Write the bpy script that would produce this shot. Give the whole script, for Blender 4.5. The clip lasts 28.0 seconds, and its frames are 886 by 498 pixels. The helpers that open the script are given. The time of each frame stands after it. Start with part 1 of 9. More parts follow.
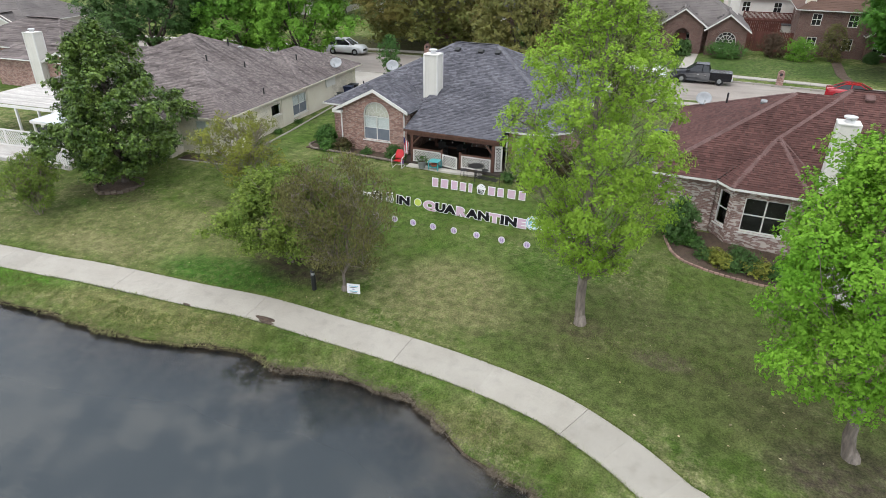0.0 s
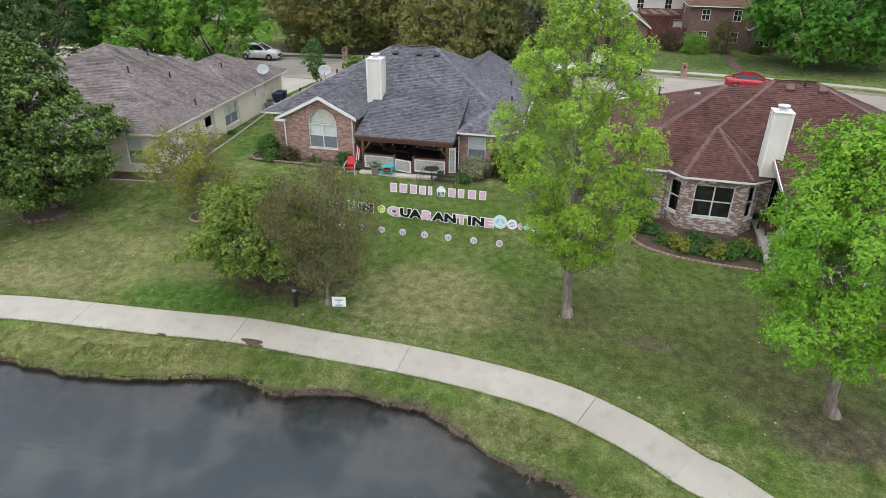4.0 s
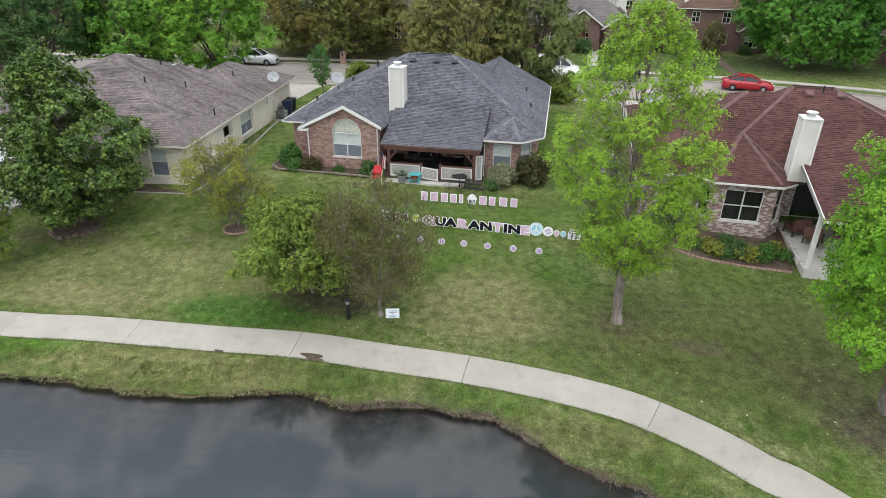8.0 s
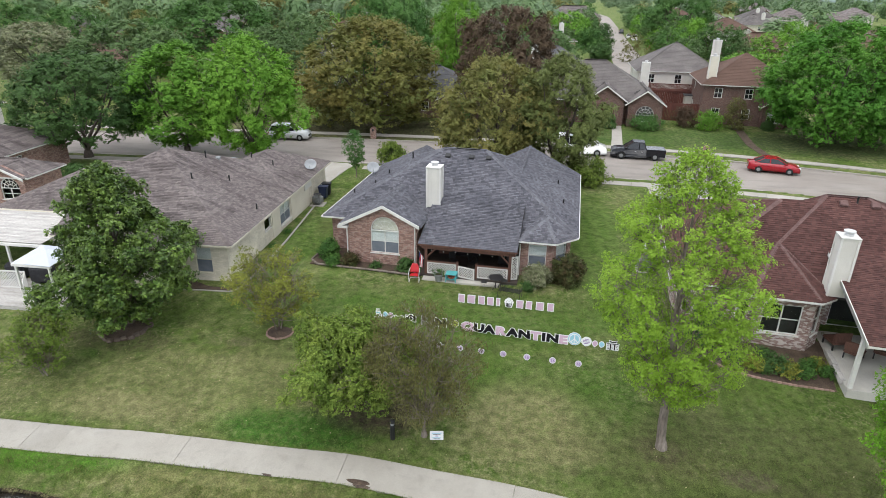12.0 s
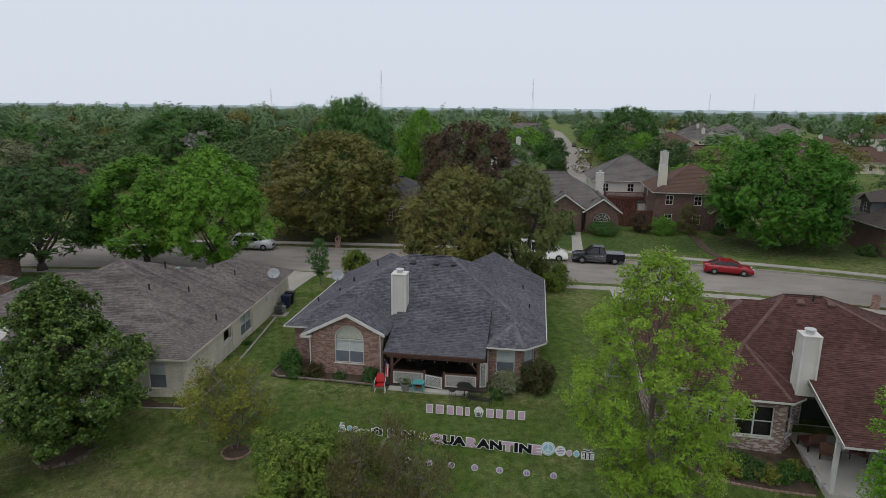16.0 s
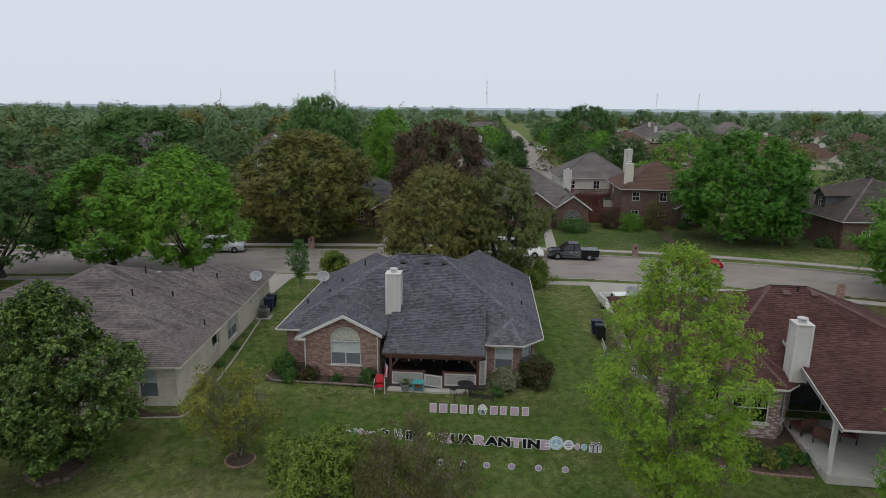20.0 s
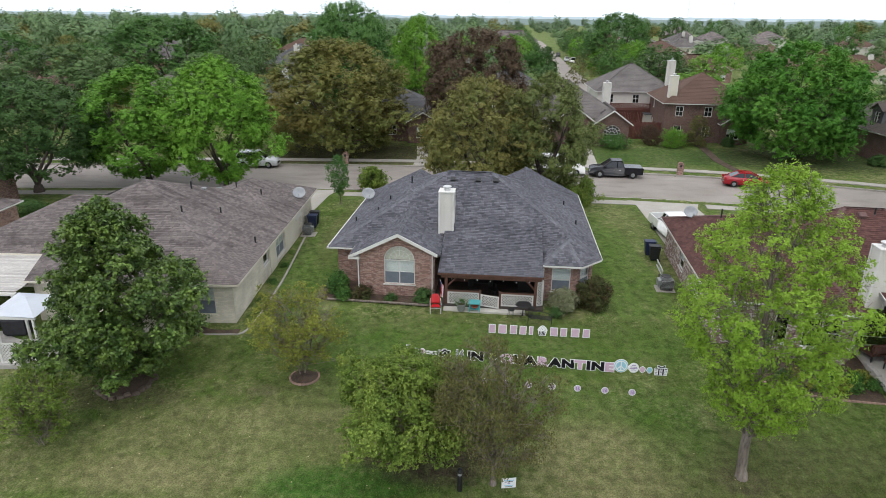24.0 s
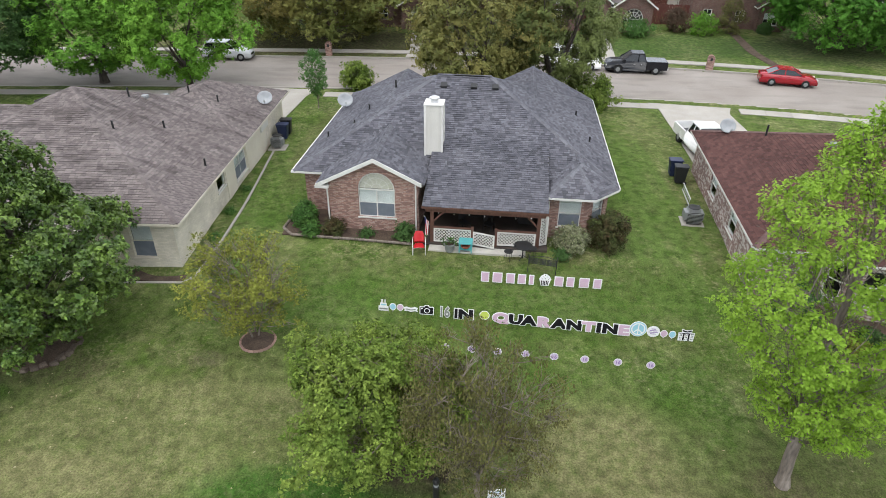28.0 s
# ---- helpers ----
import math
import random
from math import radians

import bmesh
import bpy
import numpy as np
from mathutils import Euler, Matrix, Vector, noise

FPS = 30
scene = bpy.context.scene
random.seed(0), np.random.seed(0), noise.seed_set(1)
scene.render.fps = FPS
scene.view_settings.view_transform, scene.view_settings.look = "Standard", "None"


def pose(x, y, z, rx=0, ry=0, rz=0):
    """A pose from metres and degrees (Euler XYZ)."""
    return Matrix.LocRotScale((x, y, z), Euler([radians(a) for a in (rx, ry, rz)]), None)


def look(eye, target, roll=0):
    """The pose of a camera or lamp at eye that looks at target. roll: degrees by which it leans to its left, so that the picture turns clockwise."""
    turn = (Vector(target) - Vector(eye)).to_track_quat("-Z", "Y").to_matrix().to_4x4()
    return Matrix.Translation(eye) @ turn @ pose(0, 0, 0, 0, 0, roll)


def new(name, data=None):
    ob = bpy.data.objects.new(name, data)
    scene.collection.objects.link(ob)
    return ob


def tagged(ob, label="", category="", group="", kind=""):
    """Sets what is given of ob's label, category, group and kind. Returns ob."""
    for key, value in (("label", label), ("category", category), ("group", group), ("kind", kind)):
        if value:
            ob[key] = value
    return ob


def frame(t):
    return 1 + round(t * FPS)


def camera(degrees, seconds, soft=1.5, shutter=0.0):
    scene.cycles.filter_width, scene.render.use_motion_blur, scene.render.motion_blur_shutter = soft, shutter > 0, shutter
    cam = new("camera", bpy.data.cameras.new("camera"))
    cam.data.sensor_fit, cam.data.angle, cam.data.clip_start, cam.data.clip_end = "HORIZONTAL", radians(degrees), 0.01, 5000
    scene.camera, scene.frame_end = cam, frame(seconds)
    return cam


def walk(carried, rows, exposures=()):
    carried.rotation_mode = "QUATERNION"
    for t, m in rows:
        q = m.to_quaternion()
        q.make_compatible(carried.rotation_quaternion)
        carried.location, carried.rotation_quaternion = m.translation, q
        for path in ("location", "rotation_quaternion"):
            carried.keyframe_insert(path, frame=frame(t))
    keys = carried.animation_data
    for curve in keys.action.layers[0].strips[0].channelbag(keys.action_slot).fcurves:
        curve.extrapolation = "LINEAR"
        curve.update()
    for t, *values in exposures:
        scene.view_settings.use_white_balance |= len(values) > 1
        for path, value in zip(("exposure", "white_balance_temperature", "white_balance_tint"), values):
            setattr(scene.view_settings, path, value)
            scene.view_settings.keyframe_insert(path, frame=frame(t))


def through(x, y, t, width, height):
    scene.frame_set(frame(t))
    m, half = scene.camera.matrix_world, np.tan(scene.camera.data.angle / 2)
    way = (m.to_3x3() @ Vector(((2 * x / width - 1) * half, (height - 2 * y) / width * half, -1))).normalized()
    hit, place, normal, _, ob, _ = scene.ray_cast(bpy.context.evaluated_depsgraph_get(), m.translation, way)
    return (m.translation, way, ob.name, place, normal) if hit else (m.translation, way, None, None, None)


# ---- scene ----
cam = camera(71.5, 28.0, soft=0.6)
METRES, EYE, TILT, LEAN, TURN = 22.0, 13.0, -1.0, 0.0, 17.8
ROWS = [
    (0.0, 0.0, 0.0, 0.0, 0.29, -25.96, -0.6),
    (0.5, -0.0159, 0.0011, -0.0006, -1.23, -25.94, -0.59),
    (1.0, -0.0336, 0.0027, -0.0001, -3.4, -25.94, -0.52),
    (1.5, -0.0527, 0.0039, 0.0003, -5.22, -25.92, -0.51),
    (2.0, -0.0717, 0.0052, 0.0016, -6.66, -25.93, -0.48),
    (2.5, -0.0899, 0.0064, 0.0031, -7.73, -25.92, -0.45),
    (3.0, -0.1068, 0.0079, 0.0048, -8.57, -25.93, -0.45),
    (3.5, -0.1226, 0.0099, 0.0066, -8.93, -25.92, -0.46),
    (5.5, -0.1863, 0.0191, 0.0132, -12.48, -25.93, -0.35),
    (6.0, -0.2035, 0.0213, 0.015, -13.43, -25.93, -0.34),
    (6.5, -0.2215, 0.0239, 0.0164, -13.5, -25.95, -0.34),
    (7.0, -0.2394, 0.0267, 0.0173, -13.09, -25.97, -0.37),
    (7.5, -0.2565, 0.03, 0.0211, -12.45, -25.99, -0.38),
    (8.0, -0.2726, 0.0346, 0.0317, -11.97, -25.99, -0.41),
    (8.5, -0.2863, 0.0389, 0.0506, -11.57, -26.05, -0.41),
    (9.0, -0.2958, 0.0423, 0.0714, -11.28, -26.03, -0.42),
    (9.5, -0.3025, 0.0477, 0.0902, -11.06, -26.02, -0.43),
    (10.0, -0.3072, 0.0548, 0.1103, -10.89, -26.03, -0.43),
    (10.5, -0.3106, 0.0616, 0.1299, -10.77, -25.82, -0.42),
    (11.0, -0.3152, 0.0677, 0.1478, -10.64, -25.04, -0.44),
    (11.5, -0.3179, 0.0736, 0.162, -10.52, -23.68, -0.46),
    (12.0, -0.3196, 0.0796, 0.1709, -10.36, -21.84, -0.47),
    (12.5, -0.3201, 0.0857, 0.172, -10.2, -19.73, -0.47),
    (13.0, -0.3207, 0.0914, 0.1734, -10.1, -17.05, -0.48),
    (13.5, -0.3212, 0.0951, 0.1734, -9.99, -14.14, -0.46),
    (15.5, -0.3192, 0.0929, 0.1653, -12.59, -11.84, -0.37),
    (16.0, -0.3195, 0.093, 0.1642, -13.81, -11.84, -0.36),
    (16.5, -0.3188, 0.0935, 0.1633, -15.07, -11.84, -0.31),
    (17.0, -0.3189, 0.094, 0.1625, -16.99, -11.84, -0.25),
    (17.5, -0.3188, 0.0943, 0.1618, -19.16, -11.84, -0.2),
    (18.0, -0.3215, 0.0951, 0.1617, -19.55, -11.84, -0.21),
    (18.5, -0.3323, 0.0976, 0.1616, -18.92, -11.84, -0.22),
    (19.0, -0.3574, 0.1046, 0.1616, -18.57, -11.86, -0.22),
    (19.5, -0.3895, 0.115, 0.1615, -18.35, -11.88, -0.22),
    (20.0, -0.4236, 0.1279, 0.1603, -18.14, -11.88, -0.23),
    (20.5, -0.4583, 0.1431, 0.1591, -17.91, -11.9, -0.24),
    (22.5, -0.5157, 0.18, 0.1531, -16.95, -14.79, -0.28),
    (23.0, -0.5156, 0.1829, 0.1523, -16.75, -16.75, -0.28),
    (23.5, -0.5136, 0.1904, 0.1522, -16.64, -18.39, -0.28),
    (24.0, -0.5062, 0.2098, 0.1526, -16.55, -19.7, -0.28),
    (24.5, -0.4935, 0.2436, 0.1542, -16.41, -20.91, -0.28),
    (25.0, -0.4774, 0.2895, 0.1553, -16.33, -22.1, -0.26),
    (25.5, -0.4577, 0.3392, 0.1567, -16.28, -23.28, -0.27),
    (26.0, -0.4346, 0.3884, 0.1562, -16.27, -24.48, -0.26),
    (26.5, -0.4116, 0.4343, 0.1549, -16.22, -26.0, -0.25),
    (27.0, -0.3971, 0.4596, 0.1524, -16.13, -27.6, -0.24),
    (27.5, -0.39, 0.465, 0.1492, -16.06, -29.26, -0.25),
    (28.0, -0.3857, 0.466, 0.1476, -16.02, -30.29, -0.26),
]
EXPOSURES = [(0.0, 0.44), (9.0, 0.46), (11.0, 0.47), (12.0, 0.40), (13.0, -0.07), (13.5, -0.25), (15.5, -0.76), (20.5, -0.76), (22.5, -0.42), (24.0, 0.08), (26.0, 0.40), (28.0, 0.46)]
walk(cam, [(t, pose(0, 0, EYE, TILT, LEAN, TURN) @ pose(METRES * x, METRES * y, METRES * z, 90 + pitch, roll, yaw)) for t, x, y, z, yaw, pitch, roll in ROWS], EXPOSURES)

# ---- sky and light: a bright overcast day ----
world = bpy.data.worlds.new("sky")
scene.world = world
world.use_nodes = True
wn, wl = world.node_tree.nodes, world.node_tree.links
bg = wn["Background"]
sky = wn.new("ShaderNodeTexSky")
sky.sky_type, sky.sun_disc = "NISHITA", False
sky.sun_elevation, sky.sun_rotation = radians(52), radians(200)
sky.air_density, sky.dust_density, sky.ozone_density = 1.0, 4.0, 1.0
# cloud deck: a pale sheet at the horizon, broken grey cloud overhead
w_tc = wn.new("ShaderNodeTexCoord")
w_sep = wn.new("ShaderNodeSeparateXYZ")
wl.new(w_tc.outputs["Generated"], w_sep.inputs[0])
w_div = wn.new("ShaderNodeVectorMath")
w_div.operation = "DIVIDE"
w_max = wn.new("ShaderNodeMath")
w_max.operation, w_max.inputs[1].default_value = "MAXIMUM", 0.12
wl.new(w_sep.outputs["Z"], w_max.inputs[0])
w_com = wn.new("ShaderNodeCombineXYZ")
for k in range(3):
    wl.new(w_max.outputs[0], w_com.inputs[k])
wl.new(w_tc.outputs["Generated"], w_div.inputs[0])
wl.new(w_com.outputs[0], w_div.inputs[1])
w_noise = wn.new("ShaderNodeTexNoise")
w_noise.inputs["Scale"].default_value, w_noise.inputs["Detail"].default_value, w_noise.inputs["Roughness"].default_value = 7.5, 9.0, 0.56
wl.new(w_div.outputs[0], w_noise.inputs["Vector"])
w_ramp = wn.new("ShaderNodeValToRGB")
w_ramp.color_ramp.elements[0].position, w_ramp.color_ramp.elements[0].color = 0.45, (0.56, 0.62, 0.73, 1)
w_ramp.color_ramp.elements[1].position, w_ramp.color_ramp.elements[1].color = 0.59, (1.24, 1.23, 1.22, 1)
wl.new(w_noise.outputs["Fac"], w_ramp.inputs["Fac"])
w_low = wn.new("ShaderNodeMapRange")
w_low.inputs["From Min"].default_value, w_low.inputs["From Max"].default_value = 0.26, 0.62
wl.new(w_sep.outputs["Z"], w_low.inputs["Value"])
w_hor = wn.new("ShaderNodeMix")
w_hor.data_type = "RGBA"
w_hor.inputs[6].default_value = (0.78, 0.845, 0.95, 1)
wl.new(w_low.outputs[0], w_hor.inputs[0])
wl.new(w_ramp.outputs["Color"], w_hor.inputs[7])
w_mix = wn.new("ShaderNodeMix")
w_mix.data_type = "RGBA"
w_mix.inputs[0].default_value = 0.94
w_skyscale = wn.new("ShaderNodeVectorMath")
w_skyscale.operation = "SCALE"
w_skyscale.inputs[3].default_value = 0.1
wl.new(sky.outputs[0], w_skyscale.inputs[0])
wl.new(w_skyscale.outputs[0], w_mix.inputs[6])
wl.new(w_hor.outputs[2], w_mix.inputs[7])
wl.new(w_mix.outputs[2], bg.inputs["Color"])
bg.inputs["Strength"].default_value = 1.5
sun = new("sun", bpy.data.lights.new("sun", "SUN"))
sun.data.energy, sun.data.angle, sun.data.color = 1.1, radians(60), (1.0, 0.97, 0.92)
sun.matrix_world = look((-20, -30, 110), (0, 10, 0))

# ---- materials ----
def material(name, c1, c2, scale=1.0, rough=0.8, bump=0.2, fine=40.0, island=0.0, rnd=0.0, metal=0.0, grit=0.25, spec=0.3, stretch=(1, 1, 1)):
    """Two colours mixed by a broad noise, a fine grain over them, relief from the grain; island and rnd vary pieces in value."""
    m = bpy.data.materials.new(name)
    m.use_nodes = True
    n, l = m.node_tree.nodes, m.node_tree.links
    b = n["Principled BSDF"]
    b.inputs["Roughness"].default_value, b.inputs["Metallic"].default_value = rough, metal
    b.inputs["Specular IOR Level"].default_value = spec
    tc = n.new("ShaderNodeTexCoord")
    mp = n.new("ShaderNodeMapping")
    mp.inputs["Scale"].default_value = stretch
    l.new(tc.outputs["Object"], mp.inputs[0])
    broad, grain = n.new("ShaderNodeTexNoise"), n.new("ShaderNodeTexNoise")
    broad.inputs["Scale"].default_value, broad.inputs["Detail"].default_value = scale, 5.0
    grain.inputs["Scale"].default_value, grain.inputs["Detail"].default_value = fine, 3.0
    l.new(mp.outputs[0], broad.inputs["Vector"])
    l.new(mp.outputs[0], grain.inputs["Vector"])
    ramp = n.new("ShaderNodeMapRange")
    ramp.inputs["From Min"].default_value, ramp.inputs["From Max"].default_value = 0.3, 0.7
    l.new(broad.outputs["Fac"], ramp.inputs["Value"])
    mix = n.new("ShaderNodeMix")
    mix.data_type = "RGBA"
    mix.inputs[6].default_value, mix.inputs[7].default_value = (*c1, 1), (*c2, 1)
    l.new(ramp.outputs[0], mix.inputs[0])
    gr = n.new("ShaderNodeMapRange")
    gr.inputs["From Min"].default_value, gr.inputs["From Max"].default_value = 0.25, 0.75
    gr.inputs["To Min"].default_value, gr.inputs["To Max"].default_value = 1 - grit, 1 + grit
    l.new(grain.outputs["Fac"], gr.inputs["Value"])
    value = gr.outputs[0]
    for amount, node, socket in ((island, "ShaderNodeNewGeometry", "Random Per Island"), (rnd, "ShaderNodeObjectInfo", "Random")):
        if amount:
            src, sp, mul = n.new(node), n.new("ShaderNodeMapRange"), n.new("ShaderNodeMath")
            sp.inputs["To Min"].default_value, sp.inputs["To Max"].default_value = 1 - amount, 1 + amount
            l.new(src.outputs[socket], sp.inputs["Value"])
            mul.operation = "MULTIPLY"
            l.new(value, mul.inputs[0])
            l.new(sp.outputs[0], mul.inputs[1])
            value = mul.outputs[0]
    sc = n.new("ShaderNodeVectorMath")
    sc.operation = "SCALE"
    l.new(mix.outputs[2], sc.inputs[0])
    l.new(value, sc.inputs[3])
    l.new(sc.outputs[0], b.inputs["Base Color"])
    if bump:
        bp = n.new("ShaderNodeBump")
        bp.inputs["Strength"].default_value, bp.inputs["Distance"].default_value = bump, 0.02
        l.new(grain.outputs["Fac"], bp.inputs["Height"])
        l.new(bp.outputs[0], b.inputs["Normal"])
    return m


def leaf_material(name, c1, c2, scale=0.8, island=0.22, through=0.2):
    """Leaves: colour shifts over the crown and from leaf to leaf, and some light passes through."""
    m = material(name, c1, c2, scale, 0.6, 0.0, 6.0, island, 0.06, grit=0.2, spec=0.15)
    n, l = m.node_tree.nodes, m.node_tree.links
    b = n["Principled BSDF"]
    tr = n.new("ShaderNodeBsdfTranslucent")
    src = b.inputs["Base Color"].links[0].from_socket
    l.new(src, tr.inputs["Color"])
    mx = n.new("ShaderNodeMixShader")
    mx.inputs[0].default_value = through
    l.new(b.outputs[0], mx.inputs[1])
    l.new(tr.outputs[0], mx.inputs[2])
    l.new(mx.outputs[0], n["Material Output"].inputs["Surface"])
    return m


def brick_material(name, c1, c2, mortar, c3=None):
    m = material(name, c1, c2, 1.0, 0.85, 0.0, 60.0, grit=0.15)
    n, l = m.node_tree.nodes, m.node_tree.links
    b = n["Principled BSDF"]
    tc, sep, add, com = n.new("ShaderNodeTexCoord"), n.new("ShaderNodeSeparateXYZ"), n.new("ShaderNodeMath"), n.new("ShaderNodeCombineXYZ")
    l.new(tc.outputs["Object"], sep.inputs[0])
    l.new(sep.outputs["X"], add.inputs[0])
    l.new(sep.outputs["Y"], add.inputs[1])
    l.new(add.outputs[0], com.inputs["X"])
    l.new(sep.outputs["Z"], com.inputs["Y"])
    br = n.new("ShaderNodeTexBrick")
    br.inputs["Scale"].default_value = 1.0
    br.inputs["Brick Width"].default_value, br.inputs["Row Height"].default_value = 0.21, 0.075
    br.inputs["Mortar Size"].default_value, br.inputs["Mortar Smooth"].default_value = 0.007, 0.3
    br.inputs["Color1"].default_value, br.inputs["Color2"].default_value, br.inputs["Mortar"].default_value = (*c1, 1), (*c2, 1), (*mortar, 1)
    br.inputs["Bias"].default_value = -0.1
    l.new(com.outputs[0], br.inputs["Vector"])
    color = br.outputs["Color"]
    # odd pale or dark bricks and broad weathering
    nz = n.new("ShaderNodeTexNoise")
    nz.inputs["Scale"].default_value, nz.inputs["Detail"].default_value = 0.9, 4.0
    l.new(tc.outputs["Object"], nz.inputs["Vector"])
    mr = n.new("ShaderNodeMapRange")
    mr.inputs["From Min"].default_value, mr.inputs["From Max"].default_value = 0.3, 0.7
    mr.inputs["To Min"].default_value, mr.inputs["To Max"].default_value = 0.82, 1.15
    l.new(nz.outputs["Fac"], mr.inputs["Value"])
    if c3:
        vr = n.new("ShaderNodeTexVoronoi")
        vr.feature = "F1"
        vr.inputs["Scale"].default_value = 1.0
        vm = n.new("ShaderNodeVectorMath")
        vm.operation = "MULTIPLY"
        vm.inputs[1].default_value = (4.7, 13.3, 1)
        l.new(com.outputs[0], vm.inputs[0])
        l.new(vm.outputs[0], vr.inputs["Vector"])
        gt = n.new("ShaderNodeMath")
        gt.operation, gt.inputs[1].default_value = "GREATER_THAN", 0.62
        sx = n.new("ShaderNodeSeparateColor")
        l.new(vr.outputs["Color"], sx.inputs[0])
        l.new(sx.outputs[0], gt.inputs[0])
        mx = n.new("ShaderNodeMix")
        mx.data_type = "RGBA"
        mx.inputs[7].default_value = (*c3, 1)
        l.new(gt.outputs[0], mx.inputs[0])
        l.new(color, mx.inputs[6])
        color = mx.outputs[2]
    sc = n.new("ShaderNodeVectorMath")
    sc.operation = "SCALE"
    l.new(color, sc.inputs[0])
    l.new(mr.outputs[0], sc.inputs[3])
    l.new(sc.outputs[0], b.inputs["Base Color"])
    bp = n.new("ShaderNodeBump")
    bp.invert = True
    bp.inputs["Strength"].default_value, bp.inputs["Distance"].default_value = 0.6, 0.01
    l.new(br.outputs["Fac"], bp.inputs["Height"])
    l.new(bp.outputs[0], b.inputs["Normal"])
    return m


M = {}
M["shingle_grey"] = material("grey_shingle", (0.08, 0.08, 0.093), (0.112, 0.111, 0.126), 0.5, 0.9, 0.3, 60, island=0.33, rnd=0.22, spec=0.15)
M["shingle_tan"] = material("weathered_tan_shingle", (0.142, 0.12, 0.115), (0.188, 0.162, 0.156), 0.35, 0.9, 0.3, 60, island=0.25, rnd=0.15, spec=0.15)
M["shingle_red"] = material("red_brown_shingle", (0.067, 0.033, 0.029), (0.1, 0.05, 0.044), 0.4, 0.9, 0.3, 60, island=0.25, rnd=0.2, spec=0.15)
M["cap_grey"] = material("grey_hip_cap", (0.115, 0.115, 0.13), (0.15, 0.15, 0.166), 0.5, 0.9, 0.3, 60, island=0.2, spec=0.15)
M["cap_tan"] = material("tan_hip_cap", (0.148, 0.125, 0.116), (0.192, 0.166, 0.154), 0.5, 0.9, 0.3, 60, island=0.15, spec=0.15)
M["cap_red"] = material("pinkish_hip_cap", (0.118, 0.072, 0.067), (0.15, 0.095, 0.088), 0.5, 0.9, 0.3, 60, island=0.15, spec=0.15)
M["deck"] = material("roof_deck", (0.05, 0.045, 0.045), (0.07, 0.065, 0.06), 1, 0.9, 0.1)
M["white"] = material("white_paint", (0.6, 0.585, 0.55), (0.68, 0.67, 0.64), 1.2, 0.55, 0.05, 30, grit=0.06)
M["cream"] = material("cream_paint", (0.62, 0.57, 0.47), (0.7, 0.66, 0.56), 0.8, 0.6, 0.05, 30, grit=0.08)
M["siding"] = material("white_chimney_siding", (0.56, 0.54, 0.49), (0.64, 0.62, 0.57), 0.8, 0.6, 0.05, 20, grit=0.06)
M["brick_red"] = brick_material("red_brown_brick", (0.285, 0.16, 0.127), (0.375, 0.235, 0.19), (0.45, 0.39, 0.345), (0.235, 0.145, 0.125))
M["brick_cream"] = brick_material("cream_brick", (0.6, 0.55, 0.45), (0.7, 0.64, 0.54), (0.52, 0.48, 0.41))
M["brick_mixed"] = brick_material("mottled_brown_brick", (0.2, 0.12, 0.105), (0.3, 0.2, 0.175), (0.36, 0.31, 0.28), (0.5, 0.44, 0.4))
M["brick_dark"] = brick_material("dark_brick", (0.115, 0.062, 0.052), (0.17, 0.095, 0.077), (0.24, 0.2, 0.175))
M["glass"] = bpy.data.materials.new("window_glass")
M["glass"].use_nodes = True
_b = M["glass"].node_tree.nodes["Principled BSDF"]
_b.inputs["Base Color"].default_value, _b.inputs["Roughness"].default_value = (0.85, 0.9, 0.9, 1), 0.03
_b.inputs["Transmission Weight"].default_value, _b.inputs["IOR"].default_value = 1.0, 1.1
M["dark_inside"] = material("dim_room", (0.03, 0.028, 0.025), (0.05, 0.045, 0.04), 1, 0.9, 0)
M["blind"] = material("pale_blind", (0.62, 0.62, 0.6), (0.7, 0.7, 0.68), 2, 0.7, 0.1, 30, grit=0.08)
M["concrete"] = material("path_concrete", (0.3, 0.28, 0.242), (0.355, 0.335, 0.295), 0.7, 0.85, 0.25, 45, rnd=0.05, grit=0.18)
M["street"] = material("street_concrete", (0.245, 0.215, 0.19), (0.315, 0.283, 0.253), 0.22, 0.85, 0.2, 20, rnd=0.05, grit=0.12)
M["pale_concrete"] = material("pale_patio_concrete", (0.42, 0.4, 0.36), (0.52, 0.5, 0.45), 0.9, 0.85, 0.2, 30, grit=0.1)
M["kerb"] = material("kerb_concrete", (0.31, 0.29, 0.255), (0.38, 0.355, 0.32), 0.6, 0.85, 0.2, 20, rnd=0.06, grit=0.12)
M["bark"] = material("grey_bark", (0.13, 0.105, 0.085), (0.24, 0.205, 0.175), 1.8, 0.95, 0.9, 12, grit=0.4, stretch=(1, 1, 0.25))
M["bark_dark"] = material("dark_bark", (0.06, 0.05, 0.042), (0.11, 0.09, 0.075), 2, 0.95, 0.8, 14, grit=0.35, stretch=(1, 1, 0.3))
M["soil"] = material("dark_mulch", (0.052, 0.036, 0.027), (0.1, 0.072, 0.052), 2.0, 0.95, 1.0, 25, grit=0.5)
M["red_mulch"] = material("red_mulch", (0.1, 0.04, 0.03), (0.16, 0.065, 0.05), 3.0, 0.95, 1.0, 25, grit=0.5)
M["patio_floor"] = material("shaded_patio_floor", (0.05, 0.04, 0.035), (0.08, 0.065, 0.055), 1.0, 0.7, 0.1, 30)
# far woods: distance haze is mixed into these paler leaf colours
M["leaf_far"] = leaf_material("distant_hazed_green_leaves", (0.12, 0.2, 0.085), (0.175, 0.26, 0.12), 0.05, 0.07)
